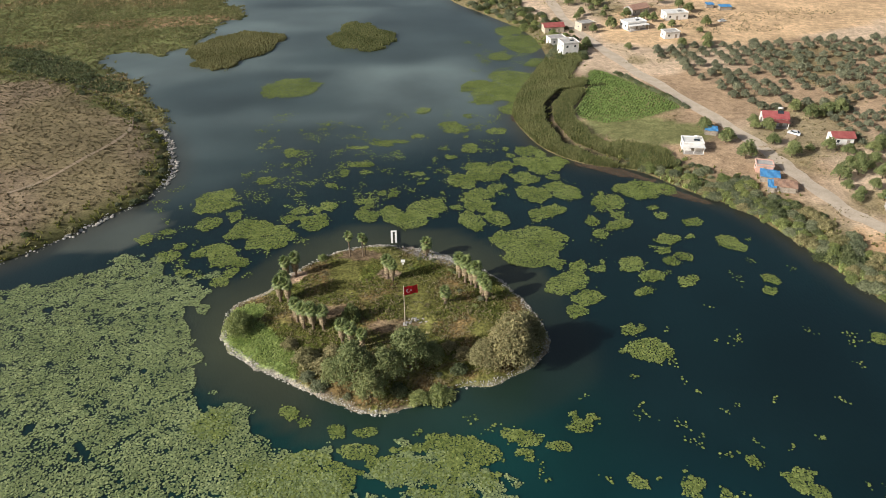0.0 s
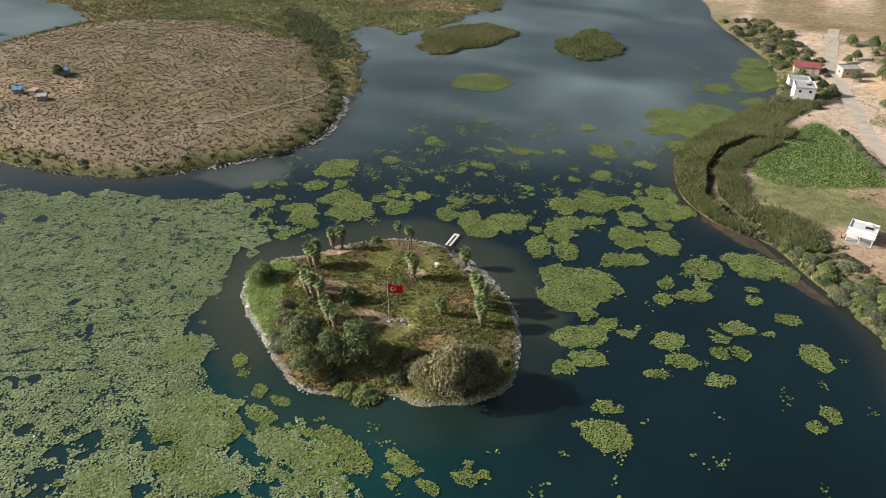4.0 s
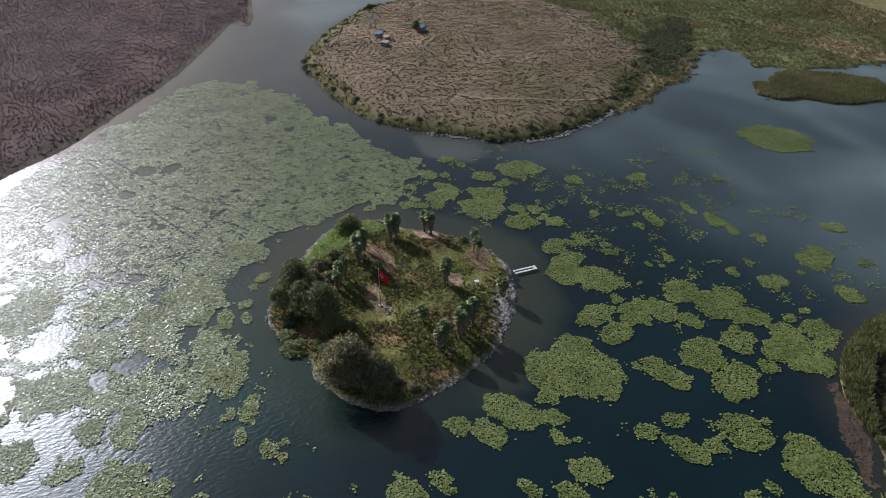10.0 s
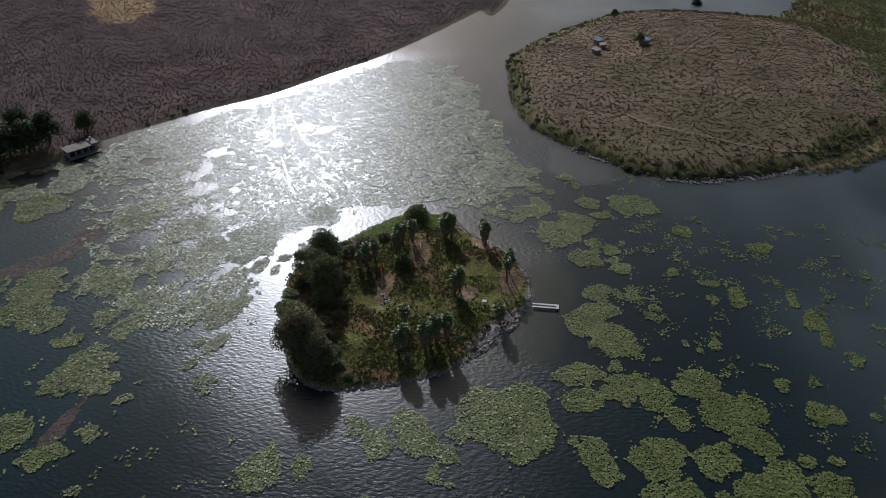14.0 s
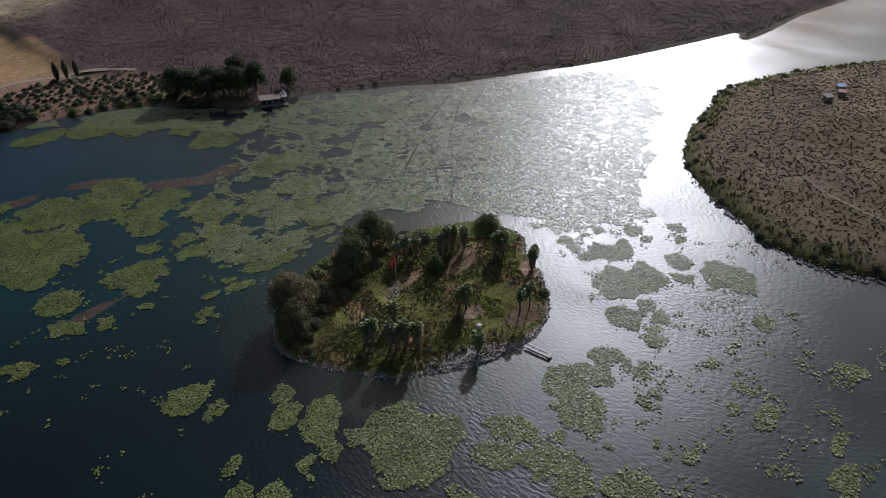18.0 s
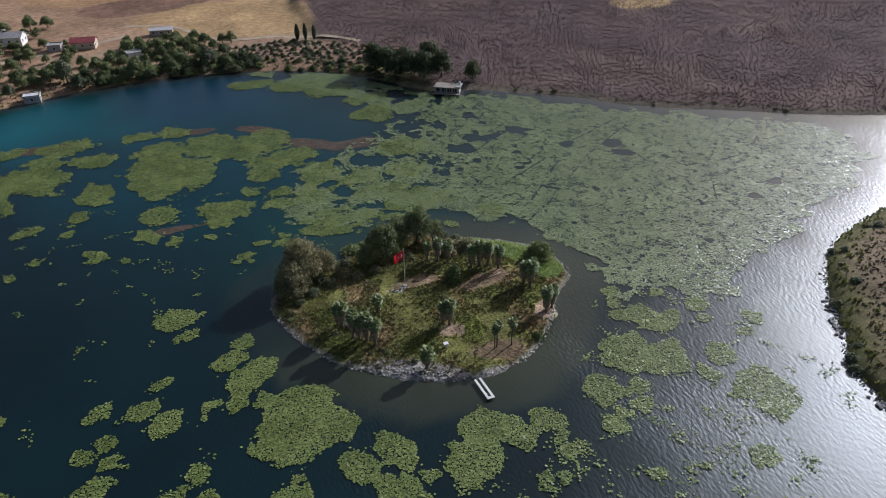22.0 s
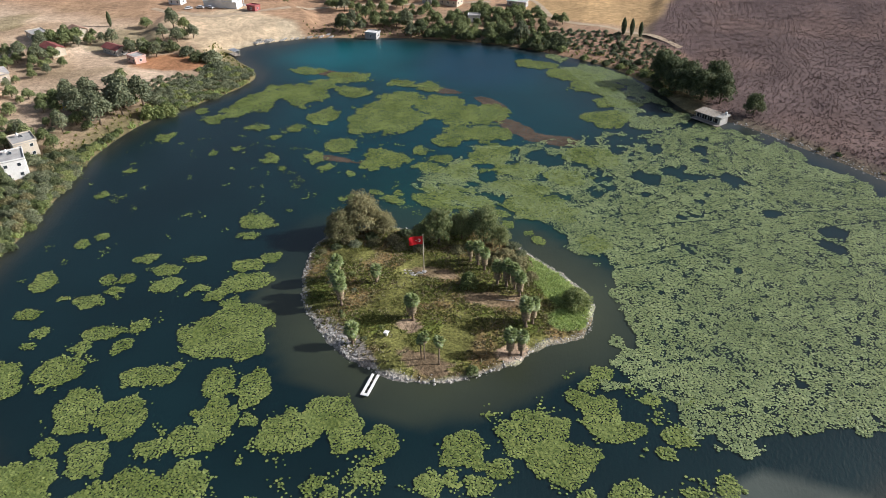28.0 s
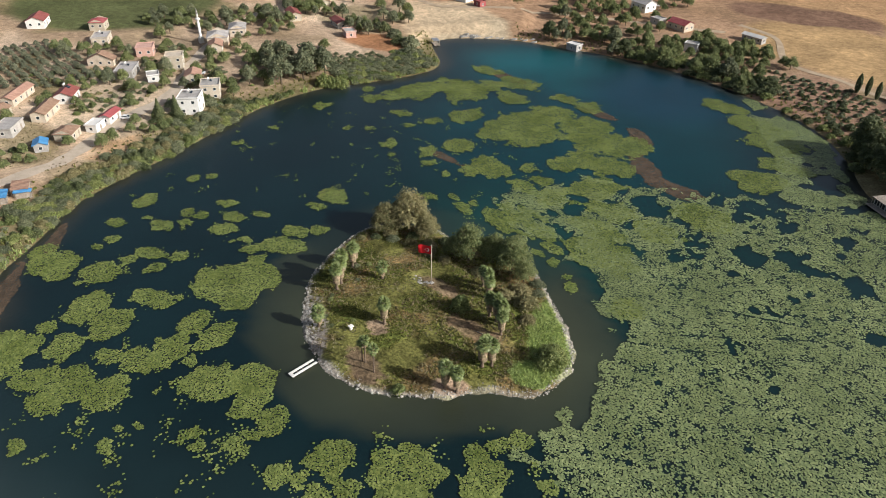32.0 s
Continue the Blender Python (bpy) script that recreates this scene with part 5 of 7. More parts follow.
heights = island_height(spots[:, 0], spots[:, 1])
spots, heights = spots[heights > -0.35], heights[heights > -0.35]
s, a = r_is.uniform(0.09, 0.24, len(spots)), r_is.uniform(0, 6, len(spots))
c, d = s * np.cos(a), s * np.sin(a)
v = np.stack([np.stack([spots[:, 0] + u, spots[:, 1] + w, heights + h], 1) for u, w, h in ((c, d, 0), (-d, c, 0), (-c, -d, 0), (d, -c, 0), (0.2 * c, 0 * d, s * 1.1))], 1).reshape(-1, 3)
i = np.arange(len(spots))[:, None] * 5
f = np.concatenate([i + np.array([[p, (p + 1) % 4, 4]]) for p in range(4)])
tagged(new("shore_pebbles", mesh_of("shore_pebbles", v, f, M_STONE)), "fist-sized pale stones scattered along the waterline", "stones", kind="stuff")


# ---- flagpole, jetty and small things on the island ----
def flagpole(x, y):
    ob = new("flagpole")
    ob.location = (x * K, y * K, base_z(x, y) - 0.05)
    v, f = tube([(0, 0, 0.25, 0.13), (0, 0, 4, 0.115), (0, 0, 10.9, 0.085), (0, 0, 11.05, 0.14), (0, 0, 11.2, 0.04)], 8)
    part("pole", mesh_of("pole", v, f, M_CREAM, False), ob)
    part("plinth", box_mesh("plinth", -0.5, -0.5, 0, 0.5, 0.5, 0.3, M_GREY, 0.04), ob, "square concrete plinth")
    nx, nz, length, tall = 12, 6, 3.5, 2.3
    d = np.array([0.91, 0.41])
    rows = []
    for j in range(nz + 1):
        for i in range(nx + 1):
            q = i / nx
            wave = 0.22 * math.sin(q * 7.5 + j * 0.35) * q
            along = length * q * 0.97
            rows.append((0.06 * d[0] + along * d[0] - wave * d[1], 0.06 * d[1] + along * d[1] + wave * d[0], 10.7 - tall * j / nz - 0.28 * q * q))
    faces = [[j * (nx + 1) + i, j * (nx + 1) + i + 1, (j + 1) * (nx + 1) + i + 1, (j + 1) * (nx + 1) + i] for j in range(nz) for i in range(nx)]
    flag = part("flag", mesh_of("flag", rows, faces, M_RED, False), ob, "waving red flag")

    def emblem(points, side):
        out = []
        for q, h in points:
            wave = 0.22 * math.sin(q / length * 7.5 + h / tall * 6 * 0.35) * q / length + 0.06 * side
            out.append((0.06 * d[0] + q * 0.97 * d[0] - wave * d[1], 0.06 * d[1] + q * 0.97 * d[1] + wave * d[0], 10.7 - h - 0.28 * (q / length) ** 2))
        return out
    for side in (-1, 1):
        outer = [(1.05 + 0.5 * math.cos(a), tall / 2 + 0.5 * math.sin(a)) for a in np.linspace(0.55, 2 * math.pi - 0.55, 17)]
        inner = [(1.18 + 0.4 * math.cos(a), tall / 2 + 0.4 * math.sin(a)) for a in np.linspace(0.62, 2 * math.pi - 0.62, 17)]
        part("crescent", mesh_of("crescent", emblem(outer + inner, side), [[i, i + 1, 17 + i + 1, 17 + i] for i in range(16)], M_CLOTH), flag, "white crescent")
        star = [(1.72 + (0.25 if k % 2 == 0 else 0.1) * math.cos(math.pi + k * math.pi / 5), tall / 2 + (0.25 if k % 2 == 0 else 0.1) * math.sin(math.pi + k * math.pi / 5)) for k in range(10)]
        part("star", mesh_of("star", emblem(star + [(1.72, tall / 2)], side), [[k, (k + 1) % 10, 10] for k in range(10)], M_CLOTH), flag, "white five-pointed star")
    return tagged(ob, "tall metal flagpole with a waving red flag", "flagpole")


flagpole(-6.2, 92.4)


def jetty(x, y, length, width, turn):
    """A narrow white landing stage: two side boards, an end board, posts, open in the middle."""
    ob = new("jetty")
    ob.matrix_basis = pose(x * K, y * K, 0, 0, 0, turn)
    for s in (-1, 1):
        part("side_board", box_mesh("side_board", 0, s * width / 2 - 0.28, 0.42, length, s * width / 2 + 0.28, 0.58, M_WHITE, 0.03), ob)
    part("end_board", box_mesh("end_board", length, -width / 2 - 0.28, 0.42, length + 0.7, width / 2 + 0.28, 0.58, M_WHITE, 0.03), ob)
    for q in (0.3, 0.55, 0.8):
        part("cross_beam", box_mesh("cross_beam", q * length, -width / 2, 0.3, q * length + 0.15, width / 2, 0.41, M_WOOD), ob)
    for q in (0.25, 0.6, 1.02):
        for s in (-1, 1):
            v, f = tube([(q * length, s * width / 2, -1.5, 0.09), (q * length, s * width / 2, 0.41, 0.09)], 7)
            part("post", mesh_of("post", v, f, M_WOOD, False), ob)
    return tagged(ob, "narrow white wooden jetty reaching out from the island", "jetty")


jetty(-8.95, 118.6, 5.7, 1.15, 93.5)


def landing(x, y, turn):
    ob = new("landing_stage")
    ob.matrix_basis = pose(x * K, y * K, base_z(x, y) - 0.1, 0, 0, turn)
    for k in range(5):
        part("plank", box_mesh("plank", 0, -1.2 + 0.55 * k, 0.35, 4.6, -0.95 + 0.55 * k, 0.43, M_WOOD, 0.01), ob)
    for q in (0.2, 2.2, 4.2):
        part("joist", box_mesh("joist", q, -1.3, 0.0, q + 0.16, 1.5, 0.345, M_WOOD), ob)
    for q in (0.1, 4.4):
        v, f = tube([(q, 1.5, -0.2, 0.06), (q, 1.5, 1.2, 0.05)], 6)
        part("post", mesh_of("post", v, f, M_WOOD, False), ob)
    return tagged(ob, "weathered wooden landing frame on the stony shore", "landing")


landing(-4.8, 116.2, 205)


def stone_table(x, y):
    ob = new("fountain")
    ob.location = (x * K, y * K, base_z(x, y) - 0.05)
    part("pillar", box_mesh("pillar", -0.28, -0.28, 0, 0.28, 0.28, 0.85, M_WHITE, 0.04), ob)
    part("basin", box_mesh("basin", -0.55, -0.55, 0.85, 0.55, 0.55, 1.1, M_WHITE, 0.06), ob)
    return tagged(ob, "small white stone fountain standing in the grass", "fountain")


stone_table(-7.0, 110.4)


def rubble(x, y):
    ob = new("rubble_heap")
    ob.location = (x * K, y * K, base_z(x, y))
    for k in range(16):
        s = r_is.uniform(0.5, 1.1)
        part("stone", STONES[k % 6], ob, m=Matrix.LocRotScale((r_is.uniform(-2.4, 2.4), r_is.uniform(-0.9, 0.9), 0.08), Euler((0, 0, r_is.uniform(0, 6))), (s, s * 0.8, s * 0.6)))
    return tagged(ob, "broken pale concrete slabs beside the flagpole", "rubble")


rubble(-4.4, 93.4)
slabs = new("landing_stones")
slabs.location = (-1.0 * K, 114.0 * K, base_z(-1.0, 114.0))
tagged(slabs, "grey stones and slabs heaped beside the landing", "stones")
for k in range(110):
    u, w, sz = r_is.normal(0, 3.6), r_is.normal(0, 0.8), r_is.uniform(0.4, 1.1)
    sx_, sy_ = u * math.cos(radians(-32)) - w * math.sin(radians(-32)), u * math.sin(radians(-32)) + w * math.cos(radians(-32))
    sz_ = float(island_height(np.array([slabs.location.x + sx_]), np.array([slabs.location.y + sy_]))[0])
    if sz_ > -0.1:
        part("stone", STONES[k % 6], slabs, m=Matrix.LocRotScale((sx_, sy_, sz_ - slabs.location.z + 0.05), Euler((0, 0, r_is.uniform(0, 6))), (sz, sz * 0.7, sz * 0.4)))
v, f = tube([(0, 0, 0, 0.16), (0, 0, 2.2, 0.13), (0, 0, 4.6, 0.08)], 7)
log = new("fallen_log", mesh_of("fallen_log", v, f, M_WOOD, False))
log.matrix_basis = pose(-23.8 * K, 95.2 * K, base_z(-23.8, 95.2) + 0.15, 90, 0, 105)
tagged(log, "pale fallen trunk lying on bare earth", "log")

# ---- the shore land: roads ----
def gz(x, y):
    """Ground height at one place of the plan."""
    return float(ground_height(np.array([x * K]), np.array([y * K]))[0])


def ribbon(name, points, width, mat, label, lift=0.12):
    """A road laid on the ground along points of the plan."""
    p = np.array(points, float) * K
    dense = []
    for i in range(len(p) - 1):
        a, b, c, d = p[max(i - 1, 0)], p[i], p[i + 1], p[min(i + 2, len(p) - 1)]
        for s in np.arange(0, 1, 0.125):
            dense.append(0.5 * (2 * b + (c - a) * s + (2 * a - 5 * b + 4 * c - d) * s * s + (3 * b - a - 3 * c + d) * s ** 3))
    dense = np.array(dense + [p[-1]])
    t = np.gradient(dense, axis=0)
    t /= np.linalg.norm(t, axis=1)[:, None]
    side = np.stack([-t[:, 1], t[:, 0]], 1)
    cols = []
    for q in (-0.5, -0.17, 0.17, 0.5):
        e = dense + side * (width * q * (1 + 0.15 * np.sin(np.arange(len(dense)) * 0.9 + q * 5)))[:, None]
        cols.append(np.concatenate([e, (ground_height(e[:, 0], e[:, 1]) + lift)[:, None]], 1))
    # keep the crown of the road above the ground on both sides
    top = np.max(np.stack([c[:, 2] for c in cols]), 0)
    for c in cols:
        c[:, 2] = np.maximum(c[:, 2], top - 0.15)
    v = np.stack(cols, 1).reshape(-1, 3)
    f = [[i * 4 + j, i * 4 + j + 1, i * 4 + 4 + j + 1, i * 4 + 4 + j] for i in range(len(dense) - 1) for j in range(3)]
    return tagged(new(name, mesh_of(name, v, f, mat, False)), label, "road", kind="structure")


ribbon("road", [(170, 20), (150, 50), (130, 71), (120, 78), (108, 89), (103, 99), (98, 108), (89, 120), (85, 127), (82, 140), (81, 147), (79, 158), (73, 178), (64, 208), (58, 233), (53, 257), (50, 280), (49, 310)], 5.6, M_ROAD,
       "pale dusty asphalt village road")
ribbon("track_cove", [(160, -36), (133, -30), (122, -36), (112, -46), (89, -66), (60, -79), (38, -88)], 3.6, M_TRACK, "bare earth track above the cove")
ribbon("track_grove", [(39, -100), (22, -94), (7, -72), (-16, -66), (-28, -60), (-38, -50)], 3.0, M_TRACK, "bare earth track beside the grove")
ribbon("track_mound", [(-92, 136), (-86, 145), (-81, 158), (-79, 171), (-82, 182)], 1.3, M_PATH, "pale worn track across the grassy mound")
ribbon("track_farm", [(79, 156), (85, 158), (92, 166)], 3.2, M_TRACK, "short dirt drive to a farmhouse")


# ---- houses ----
WINDOW_FRAME = {}


def window_parts(parent, w, h, m):
    """A window: its frame proud of the wall, and the pane inside it."""
    key = (round(w, 1), round(h, 1))
    if key not in WINDOW_FRAME:
        bm = bmesh.new()
        for x0, z0, x1, z1 in ((-w / 2, -h / 2, w / 2, -h / 2 + 0.1), (-w / 2, h / 2 - 0.1, w / 2, h / 2), (-w / 2, -h / 2 + 0.1, -w / 2 + 0.1, h / 2 - 0.1), (w / 2 - 0.1, -h / 2 + 0.1, w / 2, h / 2 - 0.1)):
            box(bm, x0, -0.07, z0, x1, 0.06, z1)
        WINDOW_FRAME[key] = (bm_mesh("window", bm, M_WHITE), box_mesh("pane", -w / 2 + 0.1, -0.03, -h / 2 + 0.1, w / 2 - 0.1, 0.0, h / 2 - 0.1, M_GLASS))
    frame_mesh, pane_mesh = WINDOW_FRAME[key]
    win = part("window", frame_mesh, parent, m=m)
    part("pane", pane_mesh, win, "dark glass pane")
    return win


def gable(w, d, z, rise, over, mat):
    v = [(-w / 2 - over, -d / 2 - over, z - 0.1), (w / 2 + over, -d / 2 - over, z - 0.1), (w / 2 + over, d / 2 + over, z - 0.1), (-w / 2 - over, d / 2 + over, z - 0.1), (-w / 2 - over, 0, z + rise), (w / 2 + over, 0, z + rise)]
    v += [(x, y, q + 0.16) for x, y, q in v]
    f = [[6, 7, 11, 10], [9, 10, 11, 8], [0, 4, 5, 1], [3, 2, 5, 4], [0, 1, 7, 6], [2, 3, 9, 8], [1, 5, 11, 7], [5, 2, 8, 11], [0, 6, 10, 4], [3, 4, 10, 9]]
    return mesh_of("roof", v, f, mat)


house_rng = np.random.default_rng(3)
HOUSE_SPOTS = []


def house(x, y, w, d, h, turn, walls, roof="flat", roof_mat=None, label="", storeys=1, heater=False, porch=False, name="house"):
    """A house: walls with gable ends where the roof wants them, roof, windows, door, and a porch for some."""
    HOUSE_SPOTS.append((x, y, 0.6 * max(w, d) / K))
    z = gz(x, y)
    ob = new(name)
    ob.matrix_basis = pose(x * K, y * K, z - 0.15, 0, 0, turn)
    bm = box(bmesh.new(), -w / 2, -d / 2, -0.8, w / 2, d / 2, h)
    if roof in ("gable", "hip"):
        rise = d * (0.24 if roof == "gable" else 0.2)
        for s in (-1, 1):
            e = w / 2 - 0.02
            a, b, c = (bm.verts.new((s * e, -d / 2, h)), bm.verts.new((s * e, d / 2, h)), bm.verts.new((s * e, 0, h + rise - 0.05)))
            bm.faces.new((a, b, c))
    part("wall", bm_mesh("wall", bm, walls), ob)
    if roof == "flat":
        bm = box(bmesh.new(), -w / 2 - 0.25, -d / 2 - 0.25, h, w / 2 + 0.25, d / 2 + 0.25, h + 0.2, 0.03)
        slab = part("roof", bm_mesh("roof", bm, roof_mat or M_GREY), ob)
        for x0, y0, x1, y1 in ((-w / 2 - 0.2, -d / 2 - 0.2, w / 2 + 0.2, -d / 2), (-w / 2 - 0.2, d / 2, w / 2 + 0.2, d / 2 + 0.2), (-w / 2 - 0.2, -d / 2, -w / 2, d / 2), (w / 2, -d / 2, w / 2 + 0.2, d / 2)):
            part("parapet", box_mesh("parapet", x0, y0, h + 0.2, x1, y1, h + 0.55, walls), slab)
    elif roof == "gable":
        part("roof", gable(w, d, h, d * 0.24, 0.45, roof_mat or M_ROOF_TILE), ob)
    else:
        bm = bmesh.new()
        o, rise = 0.45, d * 0.2
        base = [bm.verts.new(c) for c in ((-w / 2 - o, -d / 2 - o, h), (w / 2 + o, -d / 2 - o, h), (w / 2 + o, d / 2 + o, h), (-w / 2 - o, d / 2 + o, h))]
        r0, r1 = bm.verts.new((-w / 2 + d / 2, 0, h + rise)), bm.verts.new((w / 2 - d / 2, 0, h + rise))
        for face in ((base[0], base[1], r1, r0), (base[2], base[3], r0, r1), (base[1], base[2], r1), (base[3], base[0], r0), (base[3], base[2], base[1], base[0])):
            bm.faces.new(face)
        part("roof", bm_mesh("roof", bm, roof_mat or M_ROOF_TILE), ob)
    level = h / storeys
    for side, (length, off, spin) in enumerate(((w, d / 2, 0), (w, d / 2, 180), (d, w / 2, 90), (d, w / 2, 270))):
        n = max(1, int(length / 3.4))
        for k in range(storeys):
            for i in range(n):
                u = (i + 0.5) / n * length - length / 2
                m = pose(0, 0, 0, 0, 0, spin) @ Matrix.Translation((u, -off, level * k + level * 0.56))
                if side == 0 and k == 0 and i == n // 2:
                    part("door", box_mesh("door", -0.5, -0.06, -1.1, 0.5, 0.05, 1.05, M_WOOD), ob, "brown wooden door", pose(0, 0, 0, 0, 0, spin) @ Matrix.Translation((u, -off, 1.1)))
                else:
                    window_parts(ob, 1.2, 1.2, m)
    if porch:
        part("terrace", box_mesh("terrace", -w / 2, -d / 2 - 2.6, -0.6, w / 2, -d / 2 - 0.01, 0.3, M_GREY), ob)
        for u in (-w / 2 + 0.2, 0, w / 2 - 0.2):
            part("porch_post", box_mesh("porch_post", u - 0.1, -d / 2 - 2.5, 0.3, u + 0.1, -d / 2 - 2.3, 2.6, walls), ob)
        part("porch_roof", box_mesh("porch_roof", -w / 2 - 0.2, -d / 2 - 2.8, 2.6, w / 2 + 0.2, -d / 2 - 0.02, 2.75, roof_mat or M_GREY), ob)
    tagged(ob, label, "house", "village houses")
    if heater:
        solar = new("solar_heater")
        top = h + (0.2 if roof == "flat" else d * 0.24 + 0.05)
        solar.matrix_basis = pose(x * K, y * K, z - 0.15, 0, 0, turn) @ pose(w * 0.2, 0, top)
        part("panel", box_mesh("panel", -1.0, -1.3, 0.25, 1.0, 0.2, 0.33, M_GLASS), solar, "dark blue collector panel", pose(0, 0, 0, 28))
        v, f = tube([(0, 0, -0.8, 0.3), (0, 0, -0.75, 0.36), (0, 0, 0.75, 0.36), (0, 0, 0.8, 0.3)], 10)
        part("tank", mesh_of("tank", v, f, M_WHITE, False), solar, "white water tank", pose(0, 0.7, 1.05, 0, 90))
        for u in (-0.7, 0.7):
            part("leg", box_mesh("leg", u - 0.04, 0.65, 0.0, u + 0.04, 0.75, 0.75, M_METAL), solar)
        tagged(solar, "solar water heater with a white tank on a roof", "water heater", "roof water heaters")
    return ob


WHITE2 = "two-storey white house with a flat roof"
WHITE1 = "white single-storey house with a flat concrete roof"
house(45, 233, 7.5, 7.5, 6.2, 12, M_WHITE, "flat", M_GREY, WHITE2, 2, True)
house(43, 245, 8, 5.5, 3.2, 14, M_WHITE, "flat", M_ROOF_GREY, WHITE1)
house(44, 259, 10, 6, 3.2, 8, M_CREAM, "gable", M_ROOF_RED, "low cream house with a dull red sheet roof")
house(56, 260, 8.5, 6, 3.6, 25, M_CREAM, "flat", M_GREY, "cream cube-shaped house beside the road")
house(73, 258, 11, 7, 3.4, 20, M_WHITE, "flat", M_WHITE, "white farmhouse with a whitewashed flat roof", 1, True, True)
house(79, 277, 12, 7, 3.0, 30, M_GREY, "gable", M_ROOF_TILE, "long low farm building with brown roof tiles")
house(91, 268, 12, 7, 3.4, 8, M_WHITE, "flat", M_WHITE, "long white house on the edge of the straw field", 1, True)
house(83, 246, 7.5, 5, 3.0, 10, M_WHITE, "flat", M_GREY, "small white farm hut among olive trees")
house(62.4, 157.6, 6.6, 5, 3.0, -8, M_WHITE, "flat", M_WHITE, "whitewashed cottage between the reeds and the road", 1, True, True)
house(88, 171, 8.5, 6, 3.2, -12, M_WHITE, "gable", M_ROOF_RED, "white farmhouse with a dark red roof and terrace", 1, True, True)
house(99, 158, 7, 5, 3.0, -5, M_WHITE, "gable", M_ROOF_RED, "small white house with a bright red roof")
house(75, 145, 5, 4, 2.6, -15, M_PINK, "flat", M_GREY, "tiny pinkish shed beside the road", name="shed")
house(95.5, 88, 9, 7.5, 6.4, -38, M_WHITE, "flat", M_GREY, "two-storey white house above the lake shore", 2, True)
house(102, 79, 8.5, 7, 5.6, -30, M_CREAM, "flat", M_GREY, "two-storey weathered house with a flat roof", 2, True)
house(129, 77, 7.5, 7, 5.6, -30, M_CREAM, "flat", M_CREAM, "two-storey cream house with a flat roof", 2)
house(122, 87, 5.5, 4.5, 2.8, -20, M_WHITE, "flat", M_GREY, "small whitewashed shed in a yard", name="shed")
house(131, 91, 12, 7, 3.2, -35, M_GREY, "flat", M_ROOF_GREY, "long low house with a grey roof", 1, True)
house(145, 93, 4.5, 11, 3.0, -40, M_CREAM, "gable", M_ROOF_TILE, "narrow cream barn on bare soil", name="barn")
house(146, 79, 8, 7, 4.0, -30, M_PINK, "flat", M_PINK, "pink plastered house among trees")
house(167, 85, 11, 7, 3.2, -30, M_CREAM, "flat", M_ROOF_GREY, "low village house with a grey sheet roof", 1, True)
house(183, 80, 8, 7, 4.0, -35, M_CREAM, "hip", M_ROOF_RED, "house with a dark red hipped roof")
house(199, 95, 12, 8, 3.6, -30, M_WHITE, "gable", M_ROOF_RED, "large white farmhouse with a red roof")
house(149, 45, 11, 7.5, 3.8, -30, M_CREAM, "hip", M_ROOF_GREY, "house with a pale hipped roof among trees")
house(153, 20, 12, 6, 3.2, -20, M_CREAM, "gable", M_ROOF_RED, "long house with a faded red roof")
house(170, 10, 10, 7, 3.4, -25, M_CREAM, "flat", M_GREY, "cream house with a concrete roof")
house(160, 2, 9, 6, 3.2, -20, M_CREAM, "gable", M_ROOF_TILE, "tiled cottage near tall trees")
house(135, 12, 11, 5.5, 3.0, -15, M_GREY, "gable", M_ROOF_RED, "low shed with a long dull red roof", name="barn")
house(122, 17, 7, 5, 3.0, -20, M_PINK, "flat", M_GREY, "small pinkish house beside an orange field")
house(130, 121, 16, 4.5, 2.8, -42, M_CREAM, "gable", M_ROOF_TILE, "long narrow row building with worn clay tiles", name="barn")
house(122, 111, 9, 6.5, 3.2, -35, M_WHITE, "gable", M_ROOF_RED, "white house with a dark red roof beside a yard", 1, True)
house(102, 107, 8, 3.6, 2.8, -48, M_WHITE, "gable", M_ROOF_RED, "long white kiosk with a bright red roof beside the road", name="shed")
house(99, 112, 6, 4, 2.6, -48, M_WHITE, "flat", M_WHITE, "white annex beside the road", name="shed")
house(98, 119, 7.5, 6, 3.0, -40, M_CREAM, "hip", M_ROOF_TILE, "cottage with an orange tiled roof")
house(114, 119, 13, 5, 3.0, -38, M_CREAM, "gable", M_ROOF_TILE, "long house with faded orange tiles")
house(120, 128, 7, 5, 3.0, -38, M_CREAM, "gable", M_ROOF_TILE, "small tiled house at the village edge")
house(109, 129, 10, 6, 3.0, -38, M_GREY, "flat", M_ROOF_GREY, "low house with a broad grey flat roof")
house(95, 126, 5, 4, 2.6, -20, M_GREY, "gable", M_BLUE, "small shed partly covered with blue sheeting", name="shed")
house(115, 78, 8, 6, 3.2, -30, M_CREAM, "gable", M_ROOF_TILE, "tiled house under tall trees")
house(136, 60, 8, 6, 3.2, -30, M_CREAM, "gable", M_ROOF_TILE, "tiled house near the mosque")
house(118, -43, 5.5, 4, 2.6, -8, M_ROOF_RED, "flat", M_ROOF_RED, "small dark red metal shed", name="shed")
house(65, -36, 6, 4.5, 2.8, 0, M_GREY, "flat", M_WHITE, "little lakeside hut with a white roof", name="hut")
house(36.3, -62.6, 6, 4.5, 3.4, 15, M_WHITE, "flat", M_ROOF_GREY, "small white house in the green above the shore")
house(26.3, -86, 11, 3.6, 2.8, -8, M_GREY, "gable", M_WHITE, "long low shed with a white metal roof", name="barn")
house(52, -81, 11, 7, 3.4, -10, M_CREAM, "gable", M_ROOF_RED, "house with a dull red roof above the cove")
house(99, -101, 12, 8, 3.6, 20, M_CREAM, "gable", M_ROOF_GREY, "farmhouse with a broad grey roof above the cove", 1, False, True)
